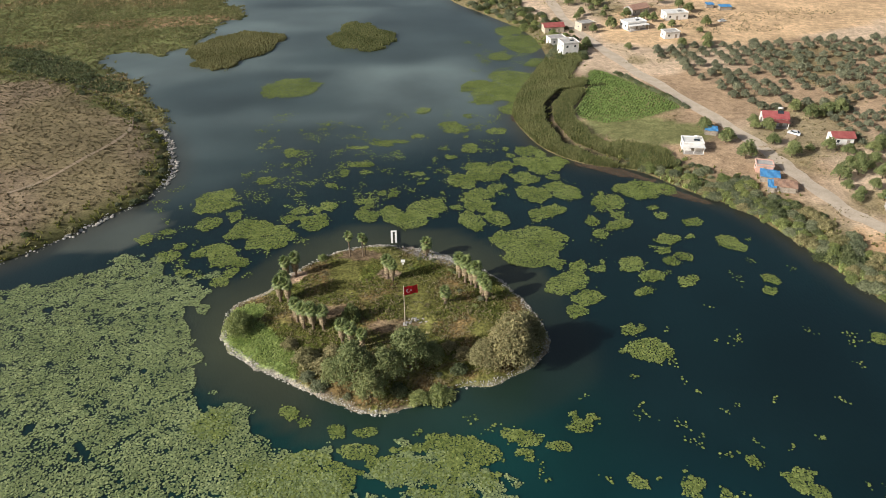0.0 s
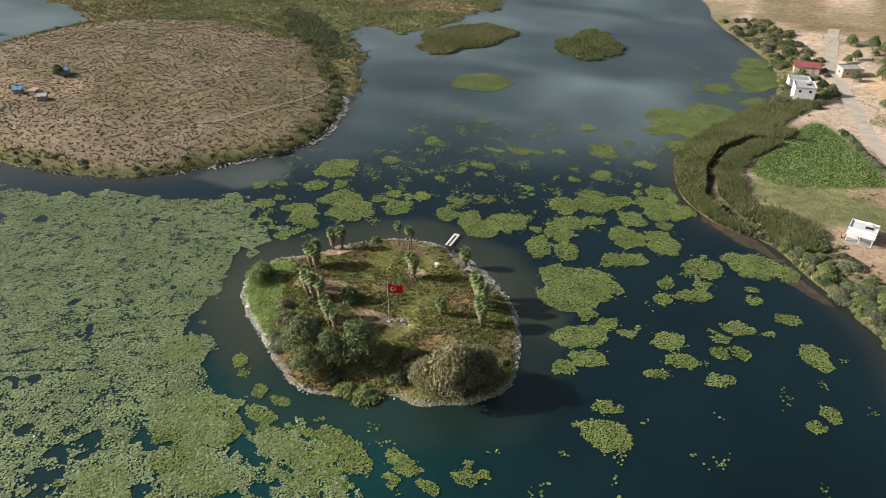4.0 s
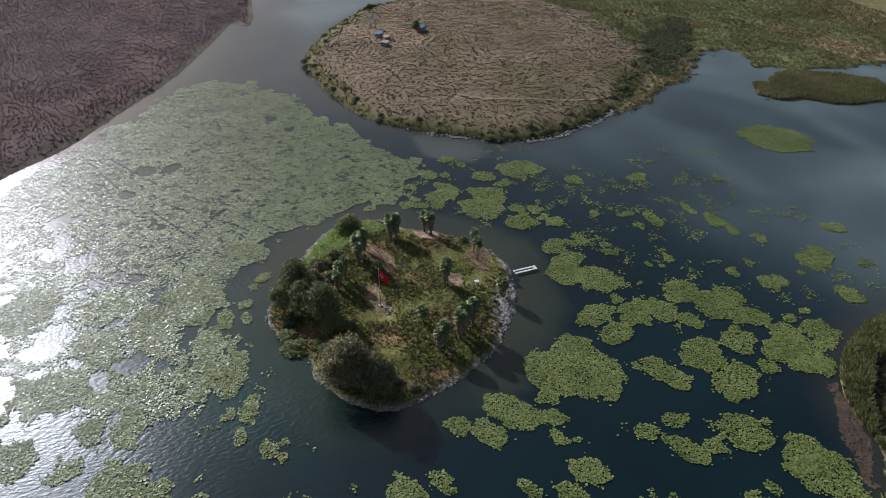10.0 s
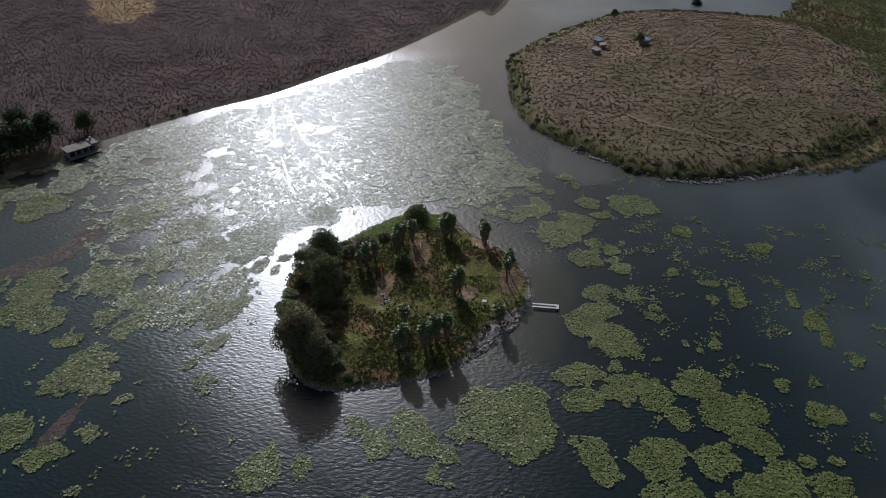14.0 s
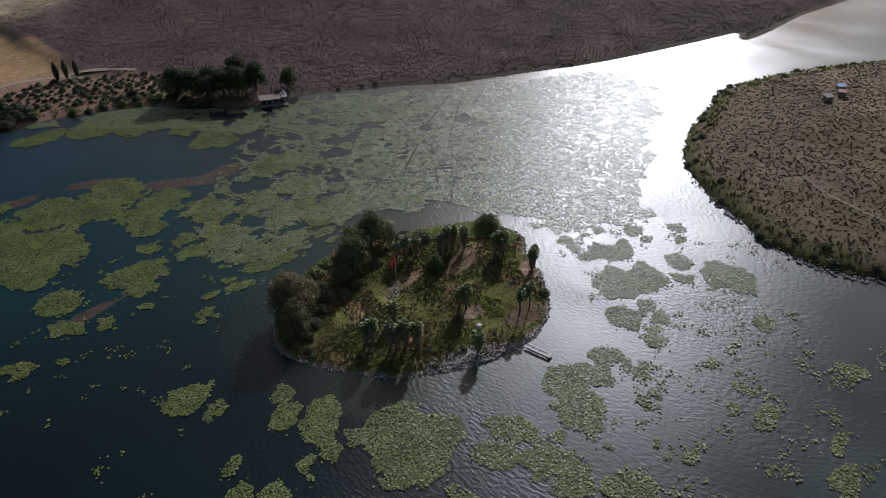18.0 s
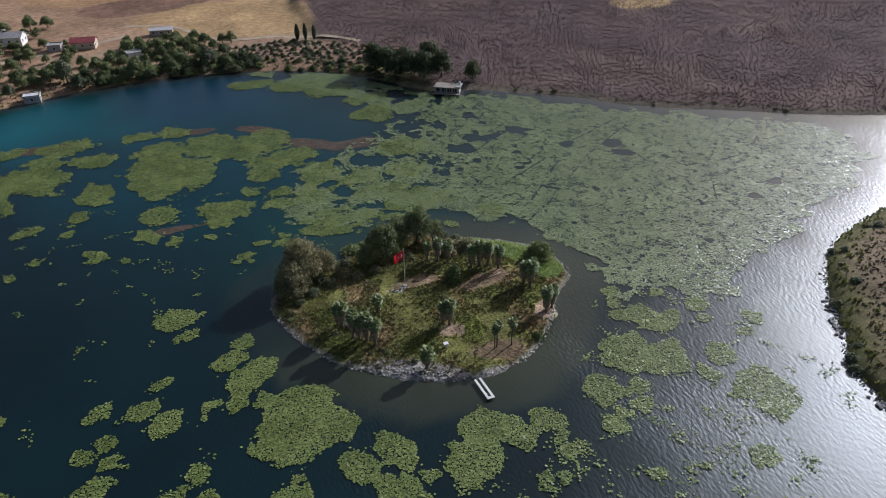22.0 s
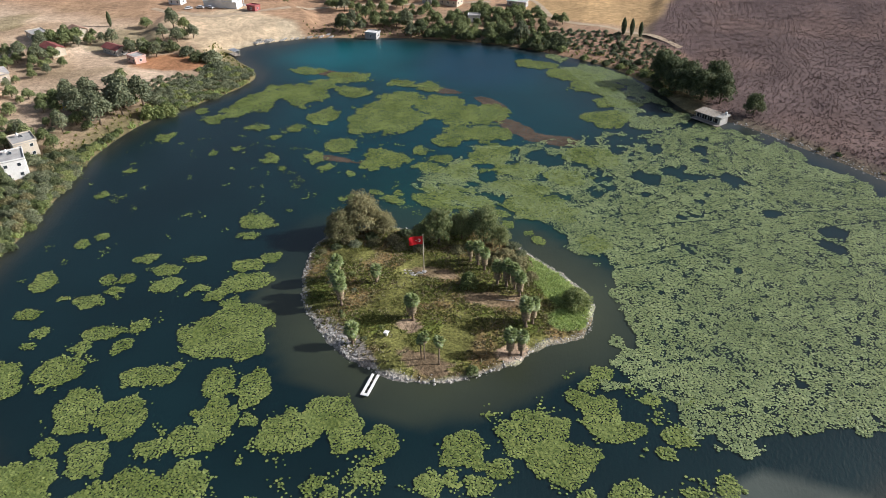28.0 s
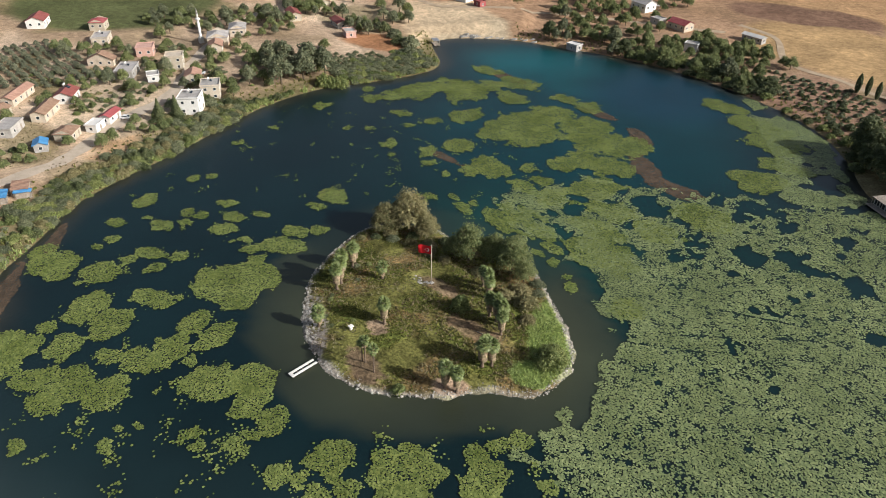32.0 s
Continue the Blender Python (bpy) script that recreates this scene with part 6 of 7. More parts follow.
house(75, -91, 11, 8, 4.2, -12, M_WHITE, "gable", M_ROOF_GREY, "white house with a grey roof and a porch", 1, True, True)
house(61, -80, 6, 5, 2.8, -10, M_GREY, "flat", M_ROOF_GREY, "open grey shed beside a red-roofed house", name="shed")
house(155, -45, 8, 5, 2.8, 0, M_WHITE, "flat", M_GREY, "white hut on bare stony ground", name="hut")


def restaurant(x, y, turn):
    """The long white lakeside building with a glazed front."""
    ob = new("restaurant")
    ob.matrix_basis = pose(x * K, y * K, gz(x, y) - 0.1, 0, 0, turn)
    part("wall", box_mesh("wall", -10, -2, -1, 10, 4, 3.2, M_WHITE), ob)
    roof = part("roof", box_mesh("roof", -10.4, -4.2, 3.2, 10.4, 4.4, 3.5, M_WHITE, 0.05), ob)
    part("parapet", box_mesh("parapet", -8, 0.5, 3.5, 6, 4, 4.6, M_WHITE), roof)
    part("terrace", box_mesh("terrace", -11, -5, -1, 11, -2.01, 0.3, M_GREY), ob)
    for k in range(9):
        window_parts(ob, 1.9, 2.2, pose(-8.6 + 2.15 * k, -2, 1.6))
    for k in range(8):
        part("post", box_mesh("post", -9.8 + 2.78 * k, -4.1, 0.3, -9.6 + 2.78 * k, -3.9, 3.2, M_WHITE), ob)
    part("retaining_wall", box_mesh("retaining_wall", -11.2, -5.5, -2.0, 11.2, -5.02, 0.5, M_STONE), ob)
    return tagged(ob, "long white lakeside building with a glazed front", "building")


restaurant(132, -44, 4)


def boathouse(x, y, turn):
    """The low white hut on the western shore, with a flat roof in two steps and dark slabs painted as shaded bays to
    the water.
    """
    ob = new("boathouse")
    ob.matrix_basis = pose(x * K, y * K, max(gz(x, y), 0.5) - 0.1, 0, 0, turn)
    part("wall", box_mesh("wall", -5, -2.2, -1.2, 5, 2.6, 2.4, M_GREY), ob)
    part("roof", box_mesh("roof", -5.5, -3.0, 2.4, 3.2, 3.0, 2.62, M_WOOD, 0.03), ob)
    part("upper_roof", box_mesh("upper_roof", 3.21, -2.6, 2.4, 5.6, 2.9, 2.95, M_GREY, 0.03), ob)
    # slabs on the closed wall, their near-black colour standing for shade inside bays
    for k in range(4):
        part("bay", box_mesh("bay", -4.6 + 2.3 * k, -2.26, 0.5, -2.9 + 2.3 * k, -2.15, 2.0, M_BAY_SHADE), ob, "dark slab coloured as the shade of an open bay")
    for k in range(5):
        part("post", box_mesh("post", -5.2 + 2.05 * k, -2.95, -1.4, -5.05 + 2.05 * k, -2.8, 2.4, M_WOOD), ob)
    part("deck", box_mesh("deck", -5.6, -4.4, 0.1, 5.6, -2.27, 0.25, M_WOOD), ob)
    v, f = tube([(0, 0, 0, 0.45), (0, 0, 0.9, 0.45), (0, 0, 1.05, 0.3)], 10)
    part("water_tank", mesh_of("water_tank", v, f, M_WHITE, False), ob, "white round water tank", pose(4.6, 1.5, 2.95))
    return tagged(ob, "low white waterside hut with a stepped flat roof", "hut")


boathouse(-50.5, 2.5, 148)


def minaret(x, y):
    ob = new("minaret")
    ob.location = (x * K, y * K, gz(x, y) - 0.2)
    part("base", box_mesh("base", -1.0, -1.0, 0, 1.0, 1.0, 3.0, M_WHITE, 0.1), ob)
    for nm, rings, mt in (("shaft", [(0, 0, 3.0, 0.85), (0, 0, 3.6, 0.62), (0, 0, 10.6, 0.55)], M_WHITE), ("balcony", [(0, 0, 10.6, 0.6), (0, 0, 11.0, 1.05), (0, 0, 11.7, 1.05), (0, 0, 11.75, 0.6)], M_WHITE),
                          ("upper_shaft", [(0, 0, 11.75, 0.45), (0, 0, 13.6, 0.42)], M_WHITE), ("cap", [(0, 0, 13.6, 0.55), (0, 0, 16.2, 0.04)], M_GREY)):
        v, f = tube(rings, 14)
        part(nm, mesh_of(nm, v, f, mt, False), ob)
    return tagged(ob, "slender white minaret with a pointed cap", "minaret")


minaret(147.5, 59.5)
house(142, 56, 11, 9, 4.6, -30, M_CREAM, "hip", M_ROOF_GREY, "cream village mosque with a low grey hipped roof", 1, name="mosque")


def tarp_shed(x, y, w, d, turn, label, mat=None):
    ob = new("shed")
    HOUSE_SPOTS.append((x, y, 3))
    ob.matrix_basis = pose(x * K, y * K, gz(x, y) - 0.1, 0, 0, turn)
    part("wall", box_mesh("wall", -w / 2, -d / 2, -0.3, w / 2, d / 2, 1.9, M_WOOD), ob)
    bm = bmesh.new()
    n = 6
    grid = [[bm.verts.new((-w / 2 - 0.4 + (w + 0.8) * i / n, -d / 2 - 0.4 + (d + 0.8) * j / n, 2.05 + 0.4 * (j / n) + 0.1 * math.sin(i * 2.1 + j))) for j in range(n + 1)] for i in range(n + 1)]
    for i in range(n):
        for j in range(n):
            bm.faces.new((grid[i][j], grid[i + 1][j], grid[i + 1][j + 1], grid[i][j + 1]))
    cover = part("cover", bm_mesh("cover", bm, mat or M_BLUE), ob, "sagging sheet cover")
    cover.modifiers.new("thick", "SOLIDIFY").thickness = 0.06
    for sx in (-1, 1):
        for sy in (-1, 1):
            part("post", box_mesh("post", sx * (w / 2 + 0.25) - 0.05, sy * (d / 2 + 0.25) - 0.05, -0.3, sx * (w / 2 + 0.25) + 0.05, sy * (d / 2 + 0.25) + 0.05, 2.1, M_WOOD), ob)
    return tagged(ob, label, "shed", "makeshift sheds")


tarp_shed(74.5, 140.5, 5.2, 4.2, -20, "makeshift shed under a bright blue tarpaulin")
tarp_shed(76, 135.8, 6.0, 4.0, -20, "plank shed with a brown sheet and blue edging", M_ROOF_TILE)
tarp_shed(73.2, 136.2, 1.8, 4.0, -20, "narrow lean-to under a blue tarpaulin")
tarp_shed(70, 166, 3.8, 3.0, -15, "small stall under a blue tarpaulin beside a tree")
tarp_shed(109, 282, 3.6, 3.0, 0, "blue-covered shelter on the straw field")
tarp_shed(114, 279, 6.0, 3.4, 0, "blue-covered shelter on the straw field")
tarp_shed(-152, 128, 3.0, 2.4, 30, "herder's tent under a pale blue sheet")
tarp_shed(-147, 129.5, 2.8, 2.2, 10, "herder's hut under a reddish sheet", M_PINK)
tarp_shed(-141, 127.5, 3.2, 2.2, 40, "herder's tent under a grey sheet", M_GREY)
tarp_shed(-152, 143, 4.2, 2.6, 30, "dark pen under a blue sheet")


def jetty_hut(x, y):
    ob = new("boat_shelter")
    ob.matrix_basis = pose(x * K, y * K, 0.0, 0, 0, -25)
    part("deck", box_mesh("deck", -3, -1.5, 0.35, 3, 1.5, 0.5, M_WOOD), ob)
    part("roof", box_mesh("roof", -2.6, -1.5, 2.4, 2.6, 1.5, 2.52, M_METAL), ob)
    for sx in (-1, 1):
        for sy in (-1, 1):
            part("post", box_mesh("post", sx * 2.4 - 0.07, sy * 1.3 - 0.07, -1.5, sx * 2.4 + 0.07, sy * 1.3 + 0.07, 2.4, M_WOOD), ob)
    return tagged(ob, "grey roofed boat shelter on posts in the cove", "boat shelter")


jetty_hut(100.5, -4)


# ---- parked cars ----
def car_kind(paint, label):
    ob = new("car")
    bm = bmesh.new()
    prof = [(-2.1, 0.35), (-2.1, 0.85), (-1.3, 0.95), (-0.7, 1.42), (0.9, 1.45), (1.6, 0.95), (2.1, 0.88), (2.1, 0.35)]
    left = [bm.verts.new((x, -0.82 + (0.12 if z > 1.2 else 0), z)) for x, z in prof]
    right = [bm.verts.new((x, 0.82 - (0.12 if z > 1.2 else 0), z)) for x, z in prof]
    bm.faces.new(left)
    bm.faces.new(right[::-1])
    for i in range(len(prof)):
        j = (i + 1) % len(prof)
        bm.faces.new((left[i], right[i], right[j], left[j]))
    bmesh.ops.recalc_face_normals(bm, faces=bm.faces)
    part("body", bm_mesh("body", bm, paint), ob)
    part("windscreen", mesh_of("windscreen", [(-1.28, -0.7, 0.98), (-1.28, 0.7, 0.98), (-0.72, 0.62, 1.41), (-0.72, -0.62, 1.41)], [[0, 1, 2, 3]], M_GLASS), ob, "dark windscreen", pose(-0.02, 0, 0.02))
    part("rear_window", mesh_of("rear_window", [(1.58, -0.7, 0.98), (1.58, 0.7, 0.98), (0.94, 0.62, 1.43), (0.94, -0.62, 1.43)], [[0, 1, 2, 3]], M_GLASS), ob, "dark rear window", pose(0.02, 0, 0.02))
    for s in (-1, 1):
        part("side_window", mesh_of("side_window", [(-1.1, s * 0.835, 0.99), (1.35, s * 0.835, 0.99), (0.85, s * 0.725, 1.4), (-0.65, s * 0.725, 1.4)], [[0, 1, 2, 3]], M_GLASS), ob)
        for u in (-1.3, 1.3):
            v, f = tube([(0, 0, -0.1, 0.32), (0, 0, 0.1, 0.32)], 12)
            wheel = part("wheel", mesh_of("wheel", v, f, M_RUBBER, False), ob, "", pose(u, s * 0.76, 0.32, 90))
            v, f = tube([(0, 0, -0.11, 0.19), (0, 0, 0.11, 0.19)], 10)
            part("rim", mesh_of("rim", v, f, M_METAL, False), wheel)
    return tagged(ob, label, "car", "parked cars")


car_white = car_kind(M_CAR_WHITE, "small white car parked on bare ground")
car_white.matrix_basis = pose(139 * K, -38.5 * K, gz(139, -38.5) + 0.05, 0, 0, 10)
car_yellow = car_kind(M_CAR_YELLOW, "small yellow car parked under trees")
car_yellow.matrix_basis = pose(114.5 * K, 55.5 * K, gz(114.5, 55.5) + 0.05, 0, 0, 20)
for x, y, t in ((142.5, -36, 40), (135, -39.5, -10), (119, 74, 60), (126, 72, 20), (90, 163, -40), (107, 262, 15), (100, 104, 45)):
    copy_thing(car_white, pose(x * K, y * K, gz(x, y) + 0.08, 0, 0, t))


# ---- planting: where nothing is built ----
KIND_YOUNG = [dict(k, name="young_olive_tree") for k in KIND_OLIVE]
r_land = np.random.default_rng(19)
ROAD_LINE = np.array([(150, 50), (130, 71), (120, 78), (108, 89), (98, 108), (89, 120), (82, 140), (79, 158), (73, 178), (64, 208), (58, 233), (53, 257), (50, 280), (49, 310)], float)
TRACKS = [ROAD_LINE, np.array([(160, -36), (133, -30), (122, -36), (112, -46), (89, -66), (60, -79), (38, -88)], float), np.array([(39, -100), (22, -94), (7, -72), (-16, -66), (-38, -50)], float)]


def free(x, y, road_room=2.6, house_room=1.0):
    """Whether a place of the plan is clear of houses and roads."""
    for hx, hy, hr in HOUSE_SPOTS:
        if math.hypot(x - hx, y - hy) < hr + house_room:
            return False
    p = np.array([x, y])
    for line in TRACKS:
        for a, b in zip(line[:-1], line[1:]):
            s = np.clip((p - a) @ (b - a) / ((b - a) @ (b - a)), 0, 1)
            if np.linalg.norm(p - a - s * (b - a)) < road_room:
                return False
    return True


def plant_many(places, make):
    """Plant make(k, x, y, z) at places of the plan, in metres, with the ground's height found in one go."""
    if not places:
        return
    p = np.array(places, float)
    for k, (x, y, z) in enumerate(zip(p[:, 0], p[:, 1], ground_height(p[:, 0] * K, p[:, 1] * K))):
        make(k, x * K, y * K, z)


def scattered(count, x0, y0, x1, y1, keep, gap, road_room=2.6):
    """Up to count places in a rectangle of the plan, at least gap apart."""
    x, y = sprinkle(count * 8, x0, y0, x1, y1, keep, r_land)
    out = []
    for u, w in zip(x / K, y / K):
        if len(out) >= count:
            break
        if all((u - a) ** 2 + (w - b) ** 2 > gap * gap for a, b in out) and free(u, w, road_room):
            out.append((u, w))
    return out


def put_tree(kinds, low, high, label, group, tall=1.0):
    def make(k, x, y, z):
        stand(kinds[k % len(kinds)], x, y, z - 0.1, r_land.uniform(low, high), r_land.uniform(0, 6.3), label, "tree", group, tall * r_land.uniform(0.85, 1.15))
    return make


def put_bush(meshes, low, high, label, group, tall=0.9):
    kind_name = group[:-2] if group.endswith("shes") else group[:-1]

    def make(k, x, y, z):
        shrub(kind_name.replace(" ", "_"), meshes[int(r_land.integers(0, len(meshes)))], x, y, z - 0.15, r_land.uniform(low, high), r_land.uniform(0, 6.3), label, group, tall * r_land.uniform(0.75, 1.2))
    return make


# shrubs along the east and south-east bank
def bank(lo, hi, x0=-999, x1=999, y0=-999, y1=999):
    def keep(a, b):
        d = inside_by(a, b, MAINLAND) / K
        return smooth(lo - 0.6, lo + 0.6, d) * smooth(hi + 3, hi - 3, d) * (a / K > x0) * (a / K < x1) * (b / K > y0) * (b / K < y1)
    return keep


plant_many(scattered(260, 52, 78, 100, 140, bank(0.1, 8), 1.35, 3.2), put_bush([BIG_BUSH[1], BIG_BUSH[1], BIG_BUSH[0], BIG_BUSH[2], BIG_BUSH[3]], 0.6, 1.05, "dense grey-green shrub on the steep lake bank", "bank shrubs"))
plant_many(scattered(110, 54, 76, 98, 138, bank(-0.1, 1.6), 1.3, 3.0), put_bush([BIG_BUSH[2]], 0.45, 0.75, "bright green leafy shrub at the waterline", "waterline shrubs"))
plant_many(scattered(120, 80, 76, 102, 100, bank(1.5, 14), 1.8, 3.2), put_bush([BIG_BUSH[1], BIG_BUSH[0], BIG_BUSH[3]], 0.6, 1.1, "olive-green shrub on the slope below the road", "bank shrubs"))
plant_many(scattered(130, 44, 128, 80, 158, bank(0.2, 9), 1.5), put_bush(BUSH + BIG_BUSH[1:3], 0.6, 1.1, "tangled shrub beside the reedy shore", "shore shrubs"))
plant_many(scattered(46, 84, 60, 92, 82, bank(0.5, 4), 1.5), put_bush([BIG_BUSH[2], BIG_BUSH[0]], 0.5, 0.9, "leafy green shrub at the waterline", "shore shrubs"))
plant_many(scattered(110, 78, 8, 100, 42, bank(0.4, 14), 1.6), put_bush([BIG_BUSH[1], BIG_BUSH[2], BIG_BUSH[1]], 0.6, 1.05, "pale green shrub on the low point", "point shrubs", 0.7))
plant_many(scattered(70, -2, -62, 48, -36, bank(0.8, 9), 1.9), put_bush([BIG_BUSH[0], BIG_BUSH[2], BIG_BUSH[0]], 0.7, 1.3, "dark leafy shrub on the cove shore", "cove shrubs"))
plant_many(scattered(34, -38, -36, 0, -8, bank(0.6, 6), 1.8), put_bush([BIG_BUSH[2], BIG_BUSH[0]], 0.6, 1.1, "leafy shrub on the south-western shore", "cove shrubs"))
plant_many(scattered(90, 8, 225, 60, 310, bank(0.6, 16), 2.0), put_bush(BIG_BUSH, 0.6, 1.2, "willowy shrub on the northern bank", "willowy shrubs"))
# grove of small shrubs and olives south-west of the cove
plant_many([(x + r_land.uniform(-0.7, 0.7), y + r_land.uniform(-0.7, 0.7)) for x in np.arange(-40, 12, 2.5) for y in np.arange(-60, -26, 2.5)
            if inside_by([x * K], [y * K], MAINLAND)[0] > 7 and x + 0.62 * y > -66 and x < 14 + 0.5 * (y + 60) and free(x, y)],
           put_bush([BUSH[1], BUSH[0], BUSH[4]], 0.6, 1.1, "small grey-green shrub in the lakeside grove", "grove shrubs", 0.8))
# olive groves
plant_many([(x + r_land.uniform(-0.7, 0.7), y + r_land.uniform(-0.7, 0.7)) for x in np.arange(74, 158, 4.6) for y in np.arange(180, 236, 4.4)
            if y < 236 and x > 74 + (222 - y) * 0.22 and y > 176 + 0.12 * (x - 80) and free(x, y) and r_land.random() < 0.86],
           put_tree(KIND_OLIVE, 0.85, 1.35, "grey-green olive tree in a dry grove", "olive trees"))
plant_many([(x + r_land.uniform(-0.5, 0.5), y + r_land.uniform(-0.5, 0.5)) for x in np.arange(134, 178, 3.0) for y in np.arange(94, 136, 3.0)
            if abs((y - 96) - 0.1 * (170 - x) * 0) < 34 and y > 60 + 0.22 * x and y < 166 - 0.26 * x + 14 and free(x, y, 2.6, 1.5)],
           put_tree(KIND_YOUNG, 0.6, 0.85, "small olive tree planted in rows", "olive trees in rows"))
plant_many([(x + r_land.uniform(-0.6, 0.6), y + r_land.uniform(-0.6, 0.6)) for x in np.arange(104, 140, 3.4) for y in np.arange(146, 178, 3.4) if free(x, y) and r_land.random() < 0.8],
           put_tree(KIND_YOUNG, 0.6, 0.95, "young olive tree behind the farmhouses", "olive trees"))
plant_many([(x + r_land.uniform(-0.4, 0.4), y + r_land.uniform(-0.4, 0.4)) for x in np.arange(92, 112, 2.6) for y in np.arange(22, 38, 2.6) if x - 0.5 * y < 92],
           put_bush([BUSH[1], BUSH[4]], 0.8, 1.1, "grey-green bush in a small orchard", "orchard bushes"))
# trees of the village
plant_many(scattered(115, 98, 30, 185, 100, lambda a, b: (inside_by(a, b, MAINLAND) > 8) * smooth(0.36, 0.46, fbm(a, b, 26, 61)), 3.0), put_tree(KIND_BROAD + [KIND_GREY[0]], 0.5, 0.95, "leafy garden tree between the houses", "village trees"))
plant_many(scattered(42, 88, 96, 135, 138, lambda a, b: (inside_by(a, b, MAINLAND) > 14) * smooth(0.34, 0.44, fbm(a, b, 20, 62)), 2.8, 3.4), put_tree(KIND_BROAD, 0.45, 0.8, "leafy garden tree between the houses", "village trees"))
plant_many(scattered(40, 118, -16, 165, 30, lambda a, b: smooth(0.42, 0.55, fbm(a, b, 24, 63)), 3.2), put_tree(KIND_BROAD + KIND_GREY, 0.6, 1.1, "tall garden tree behind the cove", "village trees"))
plant_many(scattered(26, 80, 138, 108, 178, lambda a, b: smooth(0.42, 0.52, fbm(a, b, 22, 64)), 2.8, 3.0), put_tree(KIND_BROAD, 0.5, 0.95, "round tree beside the farmhouses", "farm trees"))
plant_many(scattered(26, 50, 232, 100, 296, lambda a, b: smooth(0.45, 0.55, fbm(a, b, 24, 65)), 3.5, 3.2), put_tree(KIND_BROAD, 0.55, 1.0, "round tree beside the farmhouses", "farm trees"))
plant_many(scattered(85, 4, -84, 84, -42, lambda a, b: smooth(0.46, 0.56, fbm(a, b, 26, 66)) * (1 - blob(a, b, 2, -98, 34, 26, -25)), 3.2), put_tree(KIND_BROAD, 0.55, 1.1, "dark green tree above the cove", "cove trees"))
plant_many(scattered(150, 96, 66, 150, 138, lambda a, b: (inside_by(a, b, MAINLAND) > 16) * smooth(0.4, 0.52, fbm(a, b, 18, 67)), 1.8, 3.4), put_bush(BUSH, 0.6, 1.2, "dusty garden bush between the houses", "garden bushes"))
plant_many([(56.5 + 12.5 * q + r_land.uniform(-0.3, 0.3), 212 - 30 * q) for q in np.linspace(0, 1, 22)], put_bush([BUSH[0], BUSH[1]], 0.7, 1.1, "dark hedge bush between the field and the road", "field hedge bushes"))
# trees that stand out
plant_many(scattered(46, 28, -108, 128, -58, lambda a, b: smooth(0.42, 0.55, fbm(a, b, 22, 68)), 3.0), put_tree(KIND_BROAD, 0.55, 1.15, "leafy tree among the houses above the cove", "cove trees"))
plant_many([(119.5, -84), (126, -88), (112, -83), (77.4, -44.5), (75.8, -52.6), (72, -60.5), (65.4, -47), (56, -46), (36.3, -44.5), (34.6, -66), (21.8, -49.8), (13.9, -46), (8.2, -43), (44.4, -49), (95.9, -61.5), (87.4, -58), (80, -56), (69, -54)],
           put_tree(KIND_BROAD + KIND_GREY[:1], 0.8, 1.25, "broad shady tree above the cove's bank", "cove trees"))
plant_many([(108, 51), (103, 53), (100, 48), (97, 52), (96, 45), (103, 46), (107, 57), (98, 59), (112, 54)], put_tree(KIND_GREY, 1.2, 1.5, "tall grey-green tree at the water's edge", "tall shore trees"))
plant_many([(89, 47.5), (87.5, 45.5), (91, 49)], put_bush([BIG_BUSH[2]], 1.2, 1.45, "rounded bright green willow bush at the water", "willow bushes", 1.1))
plant_many([(125, 8), (119, 4), (112, 5), (106, 8), (101, 7), (95, 12)], put_bush([BIG_BUSH[0], BIG_BUSH[1]], 1.2, 1.7, "tall dark hedge bush beside the orange field", "hedge bushes", 1.1))
plant_many([(74, -37), (78, -38), (52, -40), (50, -43), (71, -39)], put_tree([KIND_GREY[0], KIND_DARK[0]], 0.7, 0.9, "tall dark tree on the cove's bank", "cove trees"))
plant_many([(72, 160.5), (73.2, 151), (69, 168)], put_tree(KIND_BROAD, 0.85, 1.05, "round shady tree beside the road", "roadside trees"))
plant_many([(94, 97.5), (92.5, 93.5)], put_tree([KIND_CONIFER], 1.0, 1.15, "dark pointed conifer below the road", "conifers"))
plant_many([(-18.2, -60.5), (-21, -60.3), (-24, -59.8), (158, -11), (171, 57)], put_tree([KIND_CYPRESS], 0.9, 1.15, "dark narrow cypress above dry ground", "cypresses"))
plant_many([(-44, -12), (-40, -14), (-47, -9), (-50, -13), (-38, -19), (-43, -17), (-52, -7), (-35, -22)], put_tree(KIND_DARK, 1.1, 1.35, "dense dark tree beside the waterside hut", "dark shore trees"))
plant_many([(-60.5, -2.2)], put_tree([KIND_DARK[1]], 0.8, 0.85, "dense dark round tree on the charred shore", "dark shore trees"))
plant_many([(-192, 134), (-152, 141.5)], put_tree([KIND_BROAD[0]], 0.7, 0.8, "lone green tree on the grassy mound", "mound trees"))
plant_many([(-226, 168)], put_tree([KIND_DARK[0]], 0.85, 0.9, "lone tall tree beyond the mound", "mound trees"))
plant_many(scattered(150, -215, 96, -60, 226, lambda a, b: smooth(11, 3, inside_by(a, b, MOUND)) * (inside_by(a, b, MOUND) > 0.8), 1.9), put_bush([BUSH[0], BUSH[3], BUSH[1]], 0.6, 1.2, "low dark shrub on the rim of the mound", "mound shrubs", 0.7))
plant_many(scattered(40, -140, 8, -52, 60, bank(0.4, 3), 2.0), put_bush([BUSH[3], BUSH[0]], 0.4, 0.8, "scorched low shrub on the stony shore", "charred shore shrubs", 0.7))


